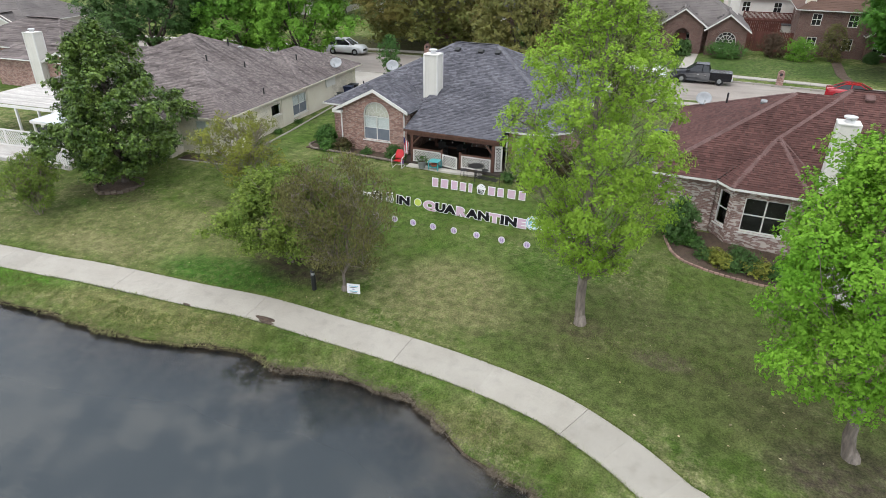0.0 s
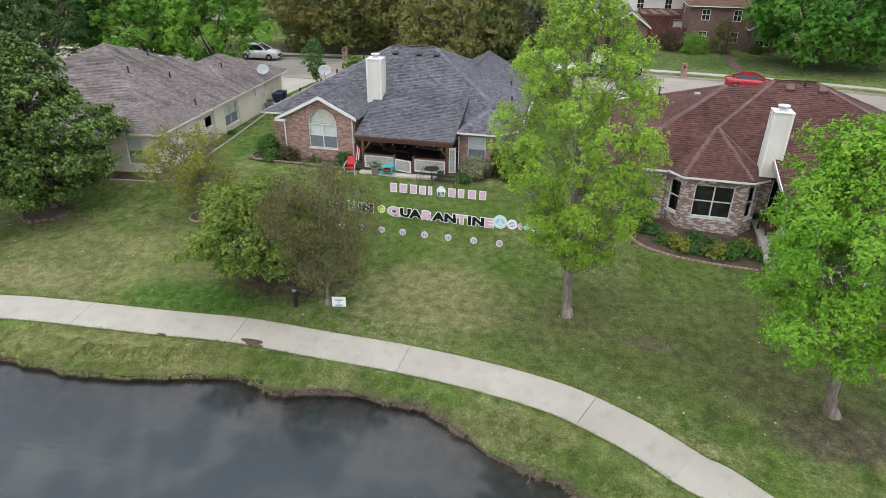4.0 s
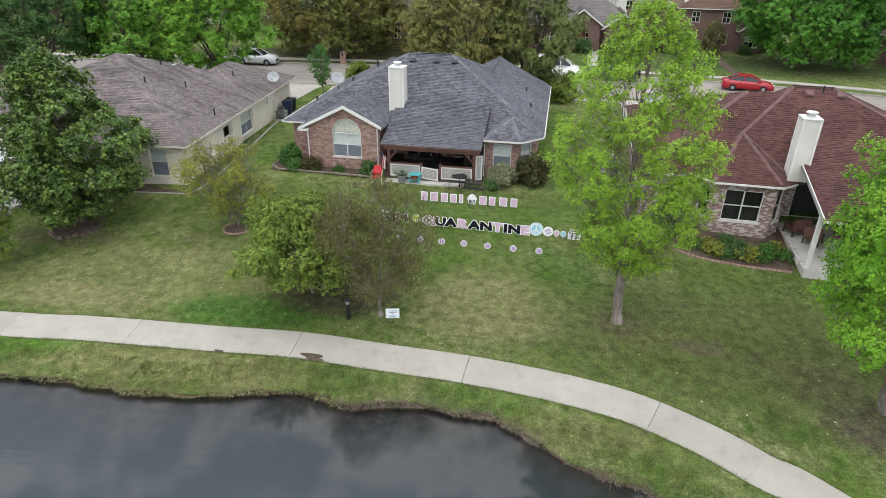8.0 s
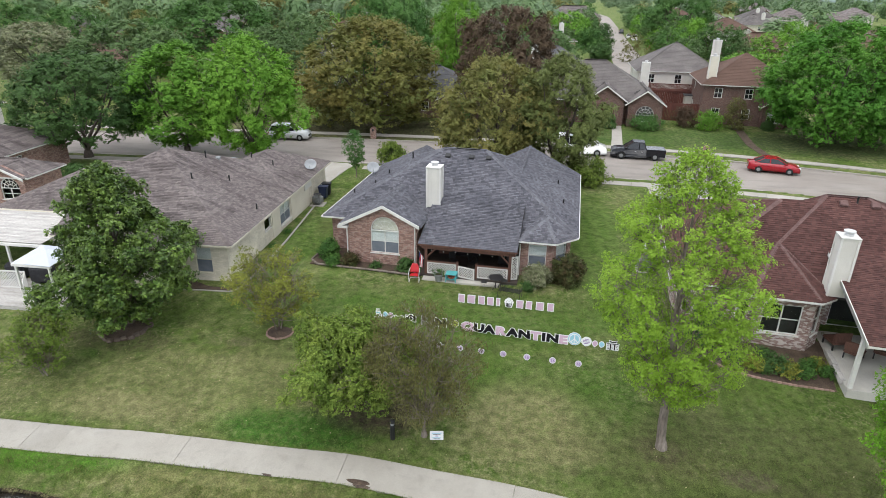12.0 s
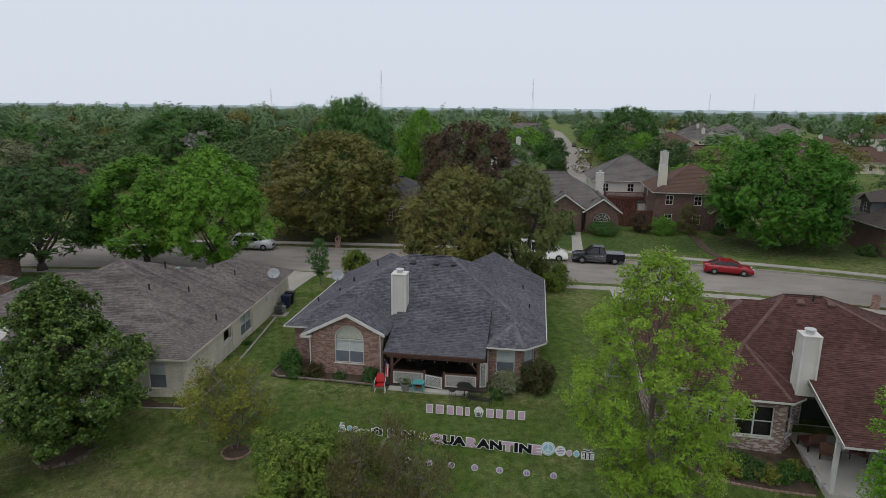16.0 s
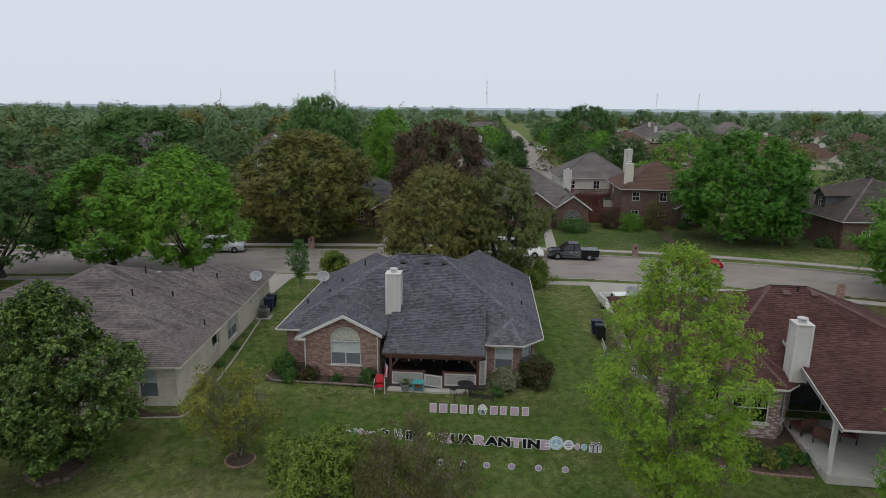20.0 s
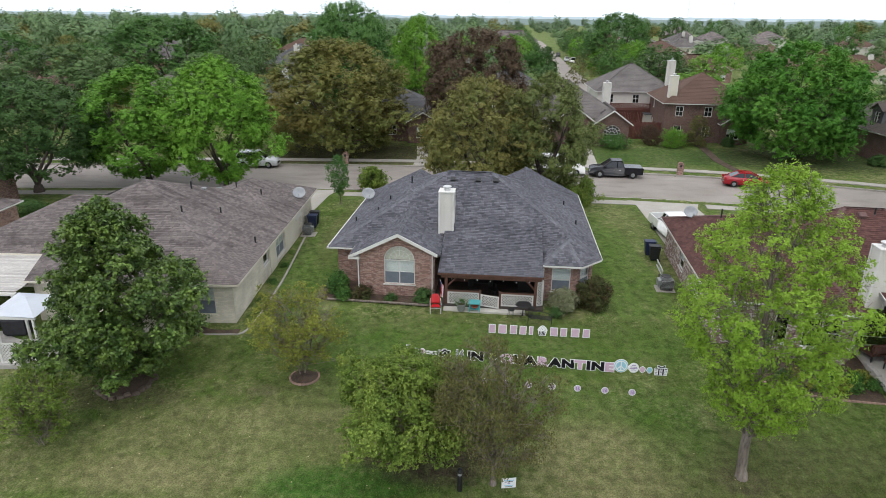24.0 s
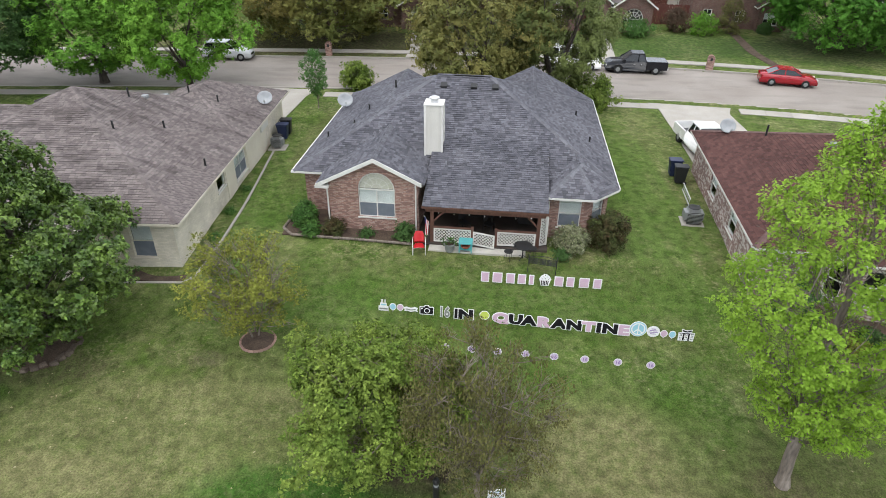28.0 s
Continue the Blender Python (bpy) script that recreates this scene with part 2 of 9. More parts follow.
M["leaf_far_dark"] = leaf_material("distant_hazed_dull_leaves", (0.13, 0.2, 0.105), (0.18, 0.255, 0.14), 0.05, 0.07)
M["screen"] = material("grey_insect_screen", (0.13, 0.15, 0.18), (0.17, 0.19, 0.22), 3, 0.6, 0.02, 40, grit=0.06)
M["dish_grey"] = material("weathered_dish_grey", (0.27, 0.29, 0.3), (0.35, 0.36, 0.37), 3, 0.5, 0.02, 30, grit=0.08)
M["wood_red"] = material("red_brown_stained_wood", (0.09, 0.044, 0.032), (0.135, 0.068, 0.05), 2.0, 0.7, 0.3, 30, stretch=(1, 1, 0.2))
M["wood_grey"] = material("weathered_grey_wood", (0.36, 0.34, 0.32), (0.52, 0.5, 0.47), 1.5, 0.85, 0.4, 20, rnd=0.12, stretch=(0.3, 2, 1))
M["black"] = material("black_metal", (0.012, 0.012, 0.013), (0.02, 0.02, 0.02), 3, 0.45, 0.05, 30, grit=0.1, spec=0.5)
M["grey_metal"] = material("grey_metal", (0.22, 0.23, 0.23), (0.3, 0.31, 0.31), 3, 0.5, 0.05, 30, metal=0.3, grit=0.1)
M["pale_metal"] = material("pale_grey_metal", (0.5, 0.5, 0.5), (0.6, 0.6, 0.6), 3, 0.45, 0.05, 30, metal=0.2, grit=0.08)

M["leaf_bright"] = leaf_material("bright_spring_leaves", (0.203, 0.343, 0.034), (0.278, 0.425, 0.056), 0.7, island=0.2, through=0.34)
M["leaf_vivid"] = leaf_material("vivid_green_leaves", (0.135, 0.315, 0.024), (0.215, 0.4, 0.042), 0.7, island=0.2, through=0.34)
M["leaf_magnolia"] = leaf_material("glossy_dark_green_leaves", (0.034, 0.078, 0.013), (0.14, 0.215, 0.038), 1.3, 0.5, 0.12)
_b = M["leaf_magnolia"].node_tree.nodes["Principled BSDF"]
_b.inputs["Roughness"].default_value, _b.inputs["Specular IOR Level"].default_value = 0.4, 0.32
M["leaf_olive"] = leaf_material("olive_green_leaves", (0.085, 0.145, 0.022), (0.185, 0.245, 0.045), 1.0, 0.4)
M["leaf_bronze"] = leaf_material("bronze_green_leaves", (0.1, 0.1, 0.034), (0.16, 0.155, 0.052), 1.0, 0.4)
M["leaf_yellow"] = leaf_material("yellow_green_leaves", (0.175, 0.195, 0.034), (0.245, 0.262, 0.05), 1.0, 0.35)
M["leaf_mid"] = leaf_material("mid_green_leaves", (0.06, 0.145, 0.034), (0.105, 0.21, 0.052), 0.35)
M["leaf_dark"] = leaf_material("dark_green_leaves", (0.05, 0.11, 0.03), (0.085, 0.155, 0.045), 0.3)
# a paler green, with the haze over mid-distance trees put into it
M["leaf_sage"] = leaf_material("hazed_sage_leaves", (0.085, 0.15, 0.052), (0.13, 0.2, 0.072), 0.2)
M["leaf_lime"] = leaf_material("fresh_green_leaves", (0.105, 0.25, 0.025), (0.175, 0.34, 0.042), 0.4)
M["leaf_brown"] = leaf_material("copper_brown_leaves", (0.18, 0.152, 0.042), (0.135, 0.16, 0.042), 0.3)
M["leaf_maroon"] = leaf_material("maroon_leaves", (0.08, 0.055, 0.036), (0.115, 0.08, 0.05), 0.3)
M["leaf_moss"] = leaf_material("mossy_green_leaves", (0.115, 0.14, 0.045), (0.15, 0.185, 0.055), 0.4)
M["leaf_khaki"] = leaf_material("khaki_green_leaves", (0.205, 0.178, 0.054), (0.145, 0.168, 0.048), 0.4)
M["leaf_shrub"] = leaf_material("shrub_leaves", (0.042, 0.11, 0.023), (0.085, 0.17, 0.036), 1.5, 0.45)
M["leaf_redshrub"] = leaf_material("red_tinged_shrub_leaves", (0.08, 0.05, 0.025), (0.07, 0.1, 0.03), 2.0, 0.5)
M["leaf_white"] = leaf_material("pale_flowering_leaves", (0.13, 0.16, 0.06), (0.3, 0.3, 0.2), 5.0, 0.5)


def streaks(m, stretch, lo, hi, amount, turn=0.0):
    """Weathering streaks that run one way over a surface."""
    n, l = m.node_tree.nodes, m.node_tree.links
    b = n["Principled BSDF"]
    src = b.inputs["Base Color"].links[0].from_socket
    tc, mp, nz, mr, sc = n.new("ShaderNodeTexCoord"), n.new("ShaderNodeMapping"), n.new("ShaderNodeTexNoise"), n.new("ShaderNodeMapRange"), n.new("ShaderNodeVectorMath")
    mp.inputs["Scale"].default_value, mp.inputs["Rotation"].default_value = stretch, (0, 0, radians(turn))
    nz.inputs["Scale"].default_value, nz.inputs["Detail"].default_value = 1.0, 5.0
    mr.inputs["From Min"].default_value, mr.inputs["From Max"].default_value, mr.inputs["To Min"].default_value, mr.inputs["To Max"].default_value = lo, hi, 1.0, amount
    l.new(tc.outputs["Object"], mp.inputs[0])
    l.new(mp.outputs[0], nz.inputs["Vector"])
    l.new(nz.outputs["Fac"], mr.inputs["Value"])
    sc.operation = "SCALE"
    l.new(src, sc.inputs[0])
    l.new(mr.outputs[0], sc.inputs[3])
    l.new(sc.outputs[0], b.inputs["Base Color"])


streaks(M["shingle_tan"], (0.3, 1.7, 0.5), 0.5, 0.66, 0.6, 0)
streaks(M["shingle_grey"], (0.9, 0.35, 0.4), 0.5, 0.75, 0.88)
streaks(M["shingle_red"], (0.9, 0.35, 0.4), 0.5, 0.75, 0.86)
streaks(M["concrete"], (2.6, 2.6, 1), 0.52, 0.8, 0.84)
streaks(M["concrete"], (14, 14, 1), 0.6, 0.75, 0.9)
streaks(M["street"], (0.25, 0.9, 1), 0.48, 0.75, 0.78, -10)
streaks(M["siding"], (3.0, 3.0, 0.25), 0.5, 0.8, 0.82)

# ---- building helpers ----
def mesh_of(name, verts, faces, mat):
    me = bpy.data.meshes.new(name)
    me.from_pydata([tuple(v) for v in verts], [], faces)
    me.materials.append(mat)
    return me


def thing(name, x=0, y=0, z=0, turn=0, label="", category="", group="", kind=""):
    ob = new(name)
    ob.matrix_world = pose(x, y, z, 0, 0, turn)
    return tagged(ob, label, category, group, kind)


def part(name, bm, mat, parent=None, label="", m=None, smooth=False):
    """Links a bmesh (or a mesh) as one object under a thing or a part, in the thing's own axes."""
    if isinstance(bm, bmesh.types.BMesh):
        me = bpy.data.meshes.new(name)
        bm.normal_update()
        bm.to_mesh(me)
        bm.free()
        me.materials.append(mat)
    else:
        me = bm
    if smooth:
        for p in me.polygons:
            p.use_smooth = True
    ob = new(name, me)
    if parent is not None:
        ob.parent = parent
    if m is not None:
        ob.matrix_basis = m
    return tagged(ob, label)


def box(bm, x0, x1, y0, y1, z0, z1, bevel=0.0, m=None):
    r = bmesh.ops.create_cube(bm, size=1, matrix=Matrix.Translation(((x0 + x1) / 2, (y0 + y1) / 2, (z0 + z1) / 2)) @ Matrix.Diagonal((x1 - x0, y1 - y0, z1 - z0, 1)))
    vs = r["verts"]
    if bevel:
        es = list({e for v in vs for e in v.link_edges})
        vs = bmesh.ops.bevel(bm, geom=es, offset=bevel, segments=2, affect="EDGES")["verts"]
    if m is not None:
        bmesh.ops.transform(bm, matrix=m, verts=vs)
    return bm


def boxes(*rows, bevel=0.0):
    bm = bmesh.new()
    for r in rows:
        box(bm, *r, bevel=bevel)
    return bm


def tube(bm, p, q, r0, r1=None, seg=8, caps=True):
    """A tapered round bar from p to q."""
    p, q = Vector(p), Vector(q)
    d = q - p
    m = Matrix.Translation((p + q) / 2) @ d.to_track_quat("Z", "Y").to_matrix().to_4x4()
    bmesh.ops.create_cone(bm, cap_ends=caps, segments=seg, radius1=r0, radius2=r0 if r1 is None else r1, depth=d.length, matrix=m)
    return bm


def tubes(pts, r, seg=8):
    bm = bmesh.new()
    for a, b in zip(pts, pts[1:]):
        tube(bm, a, b, r, r, seg)
    return bm


def lathe(profile, seg=16, cx=0, cy=0):
    """A round form from (radius, height) pairs."""
    bm = bmesh.new()
    rings = [[bm.verts.new((cx + r * math.cos(2 * math.pi * k / seg), cy + r * math.sin(2 * math.pi * k / seg), z)) for k in range(seg)] for r, z in profile]
    for a, b in zip(rings, rings[1:]):
        for k in range(seg):
            bm.faces.new((a[k], a[(k + 1) % seg], b[(k + 1) % seg], b[k]))
    bm.faces.new(rings[0][::-1])
    bm.faces.new(rings[-1])
    return bm


def smooth_line(pts, step):
    """Points at even steps along a smooth curve through pts."""
    p = np.array(pts, float)
    p = np.vstack([2 * p[0] - p[1], p, 2 * p[-1] - p[-2]])
    out = []
    for i in range(1, len(p) - 2):
        k = max(2, int(np.linalg.norm(p[i + 1] - p[i]) / step * 4))
        t = np.linspace(0, 1, k, endpoint=False)[:, None]
        out.append(0.5 * (2 * p[i] + (p[i + 1] - p[i - 1]) * t + (2 * p[i - 1] - 5 * p[i] + 4 * p[i + 1] - p[i + 2]) * t ** 2 + (3 * p[i] - p[i - 1] - 3 * p[i + 1] + p[i + 2]) * t ** 3))
    out = np.vstack(out + [p[-2:-1]])
    s = np.concatenate([[0], np.cumsum(np.linalg.norm(np.diff(out, axis=0), axis=1))])
    at = np.arange(0, s[-1], step)
    return np.stack([np.interp(at, s, out[:, k]) for k in range(2)], 1)


def line_distance(x, y, line):
    """Distance to a polyline, and on which side (positive to its left)."""
    best, side = np.full(x.shape, 1e9), np.zeros(x.shape)
    for (ax, ay), (bx, by) in zip(line[:-1], line[1:]):
        dx, dy = bx - ax, by - ay
        t = np.clip(((x - ax) * dx + (y - ay) * dy) / (dx * dx + dy * dy), 0, 1)
        d = np.hypot(x - ax - t * dx, y - ay - t * dy)
        s = dx * (y - ay) - dy * (x - ax)
        near = d < best
        best, side = np.where(near, d, best), np.where(near, s, side)
    return np.where(side >= 0, best, -best)


# ---- the lie of the land ----
WATER = -0.62
SHORE = smooth_line([(-90, 14.5), (-60, 15.4), (-40, 15.0), (-26, 15.2), (-22.4, 14.98), (-19, 14.85), (-16.6, 14.78), (-14.7, 15.1), (-12.95, 15.22), (-11.5, 15.16), (-10.4, 14.8),
                     (-8.95, 15.19), (-7, 14.92), (-5.4, 14.72), (-4.4, 13.9), (-3.2, 13.2), (-1.9, 12.6), (-0.6, 12.0), (1, 10.2), (4, 6.5), (8, 0), (11, -12), (12, -40)], 0.35)
# small bites and slumps in the bank
_w = np.array([noise.noise(Vector((x * 0.9, y * 0.9, 3.1))) * 0.26 + noise.noise(Vector((x * 3.1, y * 3.1, 7.7))) * 0.1 for x, y in SHORE])
SHORE = SHORE + np.stack([_w * 0.3, _w], 1)
_d = np.gradient(SHORE, axis=0)
SHORE = SHORE + 0.2 * np.stack([_d[:, 1], -_d[:, 0]], 1) / np.linalg.norm(_d, axis=1)[:, None]
PATH = smooth_line([(-95, 18.0), (-60, 17.6), (-28, 17.3), (-22, 17.38), (-19.1, 17.36), (-16.4, 17.3), (-13.1, 17.28), (-10, 16.94), (-6.95, 16.61), (-4.3, 16.16), (-2.35, 15.68), (-0.86, 15.14), (1.0, 14.05), (2.38, 12.95), (3.45, 12.2), (7, 8.4), (11, 2.5), (14, -6), (15, -30)], 0.25)
STREET = smooth_line([(-160, 54), (-95, 59), (-50, 62.3), (-20, 63.4), (0, 62.2), (12, 60.6), (23, 57.7), (33, 53.6), (48, 46), (70, 32), (95, 14)], 2.0)
STREET2 = smooth_line([(13.0, 108), (15.4, 129), (17.4, 155), (24, 234), (37.8, 392), (51.5, 560)], 4.0)
HALF = 5.1
GROUND_Y = [-400, 5, 13, 16, 19, 24.5, 28, 31, 34, 48, 53, 57, 70, 80, 110, 3000]
GROUND_Z = [-0.4, -0.5, -0.3, -0.16, 0.0, 0.45, 0.76, 0.94, 1.04, 1.02, 0.85, 0.72, 0.74, 0.85, 0.95, 0.95]


def ground_height(x, y):
    x, y = np.asarray(x, float), np.asarray(y, float)
    z = np.interp(y, GROUND_Y, GROUND_Z)
    # the lots fall away a little towards the east
    z = z - 0.28 * np.clip((x - 1) / 8, 0, 1) * np.clip((y - 14) / 6, 0, 1) * np.clip((34 - y) / 6, 0, 1)
    return z


def G(x, y):
    return float(ground_height(np.array([x]), np.array([y]))[0])


def ground_mesh():
    xs = np.concatenate([[-3000, -1500, -800, -400, -250], np.arange(-180, -60, 8), np.arange(-60, -30, 0.5), np.arange(-30, 8, 0.16), np.arange(8, 40, 0.4), np.arange(40, 120, 8), [160, 250, 400, 800, 1500, 3000]])
    ys = np.concatenate([[-3000, -800, -300, -150, -90, -60, -40, -28], np.arange(-20, 9, 2), np.arange(9, 19, 0.12), np.arange(19, 51, 0.5), np.arange(51, 73, 0.3), np.arange(73, 110, 3), np.arange(110, 260, 12), [300, 400, 600, 1000, 1800, 3000]])
    X, Y = np.meshgrid(xs, ys)
    Z = ground_height(X, Y)
    d = line_distance(X.ravel(), Y.ravel(), SHORE[::2]).reshape(X.shape)
    near = np.abs(d) < 4
    lump = np.zeros_like(Z)
    for i, j in zip(*np.nonzero((np.abs(X) < 60) & (Y > 8) & (Y < 58))):
        lump[i, j] = noise.noise(Vector((X[i, j] * 0.35, Y[i, j] * 0.35, 0))) * 0.05 + (noise.noise(Vector((X[i, j] * 2.2, Y[i, j] * 2.2, 5))) * 0.05 if near[i, j] else 0)
    p = np.abs(line_distance(X.ravel(), Y.ravel(), PATH[::3])).reshape(X.shape)
    Z = Z + lump * np.clip((p - 0.9) / 0.8, 0, 1)
    # bank: a grassy shoulder, an undercut earth face, then the pond bed
    shoulder = np.clip(1 - d / 2.2, 0, 1) * np.clip((p - 0.8) / 0.5, 0, 1)
    Z = np.where(d > 0, Z - 0.18 * shoulder ** 2, Z)
    face = np.clip((d + 0.05) / 0.22, 0, 1)
    bed = np.maximum(WATER - 0.04 + 0.2 * np.clip(d + 0.05, -6, 0), -1.8)
    Z = np.where((d < 0.17) & (Y < 40), bed + (Z - bed) * face, Z)
    for line, half in ((STREET, HALF), (STREET2, 4.0)):
        s = np.abs(line_distance(X.ravel(), Y.ravel(), line)).reshape(X.shape)
        Z = np.where(s < half + 0.12, np.minimum(Z, 0.45), Z)
    # bed of the concrete path
    Z = np.where(p < 0.7, Z - 0.09, Z)
    nx, ny = len(xs), len(ys)
    verts = np.stack([X.ravel(), Y.ravel(), Z.ravel()], 1)
    a = (np.arange(ny - 1)[:, None] * nx + np.arange(nx - 1)[None, :]).ravel()
    faces = np.stack([a, a + 1, a + nx + 1, a + nx], 1)
    me = bpy.data.meshes.new("ground")
    me.from_pydata(verts.tolist(), [], faces.tolist())
    for q in me.polygons:
        q.use_smooth = True
    return me


def lawn_material():
    m = bpy.data.materials.new("spring_lawn")
    m.use_nodes = True
    n, l = m.node_tree.nodes, m.node_tree.links
    b = n["Principled BSDF"]
    b.inputs["Roughness"].default_value, b.inputs["Specular IOR Level"].default_value = 0.95, 0.1
    geo = n.new("ShaderNodeNewGeometry")
    pos = geo.outputs["Position"]

    def noise_at(scale, detail=4, lo=0.35, hi=0.65, dist=0.0):
        t, r = n.new("ShaderNodeTexNoise"), n.new("ShaderNodeMapRange")
        t.inputs["Scale"].default_value, t.inputs["Detail"].default_value, t.inputs["Distortion"].default_value = scale, detail, dist
        r.inputs["From Min"].default_value, r.inputs["From Max"].default_value = lo, hi
        l.new(pos, t.inputs["Vector"])
        l.new(t.outputs["Fac"], r.inputs["Value"])
        return r.outputs[0]

    def maths(op, a, c):
        k = n.new("ShaderNodeMath")
        k.operation, k.use_clamp = op, True
        for s, v in zip(k.inputs, (a, c)):
            if isinstance(v, (int, float)):
                s.default_value = v
            else:
                l.new(v, s)
        return k.outputs[0]

    def mix(fac, c1, c2):
        k = n.new("ShaderNodeMix")
        k.data_type = "RGBA"
        l.new(fac, k.inputs[0])
        for s, v in ((k.inputs[6], c1), (k.inputs[7], c2)):
            if isinstance(v, tuple):
                s.default_value = (*v, 1)
            else:
                l.new(v, s)
        return k.outputs[2]

    def patch(x, y, rx, ry, wob=0.9, soft=0.5):
        """A blotch round (x, y) with a ragged edge."""
        k, v = n.new("ShaderNodeVectorMath"), n.new("ShaderNodeVectorMath")
        k.operation, k.inputs[1].default_value = "SUBTRACT", (x, y, 0)
        l.new(pos, k.inputs[0])
        v.operation, v.inputs[1].default_value = "MULTIPLY", (1 / rx, 1 / ry, 0)
        l.new(k.outputs[0], v.inputs[0])
        ln = n.new("ShaderNodeVectorMath")
        ln.operation = "LENGTH"
        l.new(v.outputs[0], ln.inputs[0])
        t = n.new("ShaderNodeTexNoise")
        t.inputs["Scale"].default_value, t.inputs["Detail"].default_value = 1.6, 6.0
        l.new(pos, t.inputs["Vector"])
        a = n.new("ShaderNodeMath")
        a.operation, a.inputs[1].default_value = "MULTIPLY_ADD", wob
        l.new(t.outputs["Fac"], a.inputs[0])
        l.new(ln.outputs["Value"], a.inputs[2])
        r = n.new("ShaderNodeMapRange")
        r.inputs["From Min"].default_value, r.inputs["From Max"].default_value = 1 + wob * 0.5 + soft * 0.5, 1 + wob * 0.5 - soft * 0.5
        l.new(a.outputs[0], r.inputs["Value"])
        return r.outputs[0]

    green = mix(noise_at(0.25), (0.058, 0.105, 0.018), (0.108, 0.164, 0.033))
    green = mix(noise_at(0.9, 7, 0.38, 0.62, 0.4), green, (0.08, 0.132, 0.025))
    straw = (0.25, 0.24, 0.115)
    dry = maths("MULTIPLY", noise_at(0.2, 6, 0.36, 0.66, 0.5), noise_at(1.7, 8, 0.36, 0.64, 0.6))
    color = mix(maths("MULTIPLY", dry, 0.8), green, straw)
    # thin pale tufts where the turf is patchy
    color = mix(maths("MULTIPLY", maths("MULTIPLY", noise_at(6.5, 7, 0.47, 0.66), noise_at(0.4, 5, 0.4, 0.62)), 0.7), color, (0.29, 0.28, 0.145))
    # worn and watered places, and tree shade put into the turf colour
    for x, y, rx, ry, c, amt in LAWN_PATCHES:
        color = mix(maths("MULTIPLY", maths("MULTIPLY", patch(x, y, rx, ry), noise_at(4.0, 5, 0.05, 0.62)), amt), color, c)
    # faint mowing stripes on the side lawn
    wv = n.new("ShaderNodeTexWave")
    wv.wave_type, wv.bands_direction = "BANDS", "X"
    wv.inputs["Scale"].default_value, wv.inputs["Distortion"].default_value, wv.inputs["Detail"].default_value = 0.3, 1.2, 2.0
    l.new(pos, wv.inputs["Vector"])
    color = mix(maths("MULTIPLY", maths("MULTIPLY", patch(-1.2, 38, 3.2, 9.5), wv.outputs["Fac"]), 0.9), color, (0.11, 0.17, 0.04))
    # earth face of the bank
    sep = n.new("ShaderNodeSeparateXYZ")
    l.new(geo.outputs["Normal"], sep.inputs[0])
    steep = n.new("ShaderNodeMapRange")
    steep.inputs["From Min"].default_value, steep.inputs["From Max"].default_value = 0.86, 0.6
    l.new(sep.outputs["Z"], steep.inputs["Value"])
    color = mix(steep.outputs[0], color, mix(noise_at(2.5), (0.03, 0.022, 0.016), (0.075, 0.056, 0.04)))
    # mud of the pond bed
    sp = n.new("ShaderNodeSeparateXYZ")
    l.new(pos, sp.inputs[0])
    low = n.new("ShaderNodeMapRange")
    low.inputs["From Min"].default_value, low.inputs["From Max"].default_value = WATER + 0.12, WATER + 0.03
    l.new(sp.outputs["Z"], low.inputs["Value"])
    color = mix(low.outputs[0], color, mix(noise_at(1.6, 6), (0.06, 0.046, 0.03), (0.14, 0.11, 0.075)))
    grain, fine = noise_at(17, 7, 0.25, 0.75), noise_at(45, 3, 0.2, 0.8)
    clump = n.new("ShaderNodeMapRange")
    clump.inputs["To Min"].default_value, clump.inputs["To Max"].default_value = 0.7, 1.3
    l.new(noise_at(2.6, 7, 0.32, 0.68, 0.3), clump.inputs["Value"])
    cs = n.new("ShaderNodeVectorMath")
    cs.operation = "SCALE"
    l.new(color, cs.inputs[0])
    l.new(clump.outputs[0], cs.inputs[3])
    color = cs.outputs[0]
    g1 = n.new("ShaderNodeMapRange")
    g1.inputs["To Min"].default_value, g1.inputs["To Max"].default_value = 0.55, 1.45
    l.new(grain, g1.inputs["Value"])
    sc = n.new("ShaderNodeVectorMath")
    sc.operation = "SCALE"
    l.new(color, sc.inputs[0])
    l.new(g1.outputs[0], sc.inputs[3])
    l.new(sc.outputs[0], b.inputs["Base Color"])
    bp = n.new("ShaderNodeBump")
    bp.inputs["Strength"].default_value, bp.inputs["Distance"].default_value = 0.9, 0.05
    l.new(fine, bp.inputs["Height"])
    l.new(bp.outputs[0], b.inputs["Normal"])
    return m


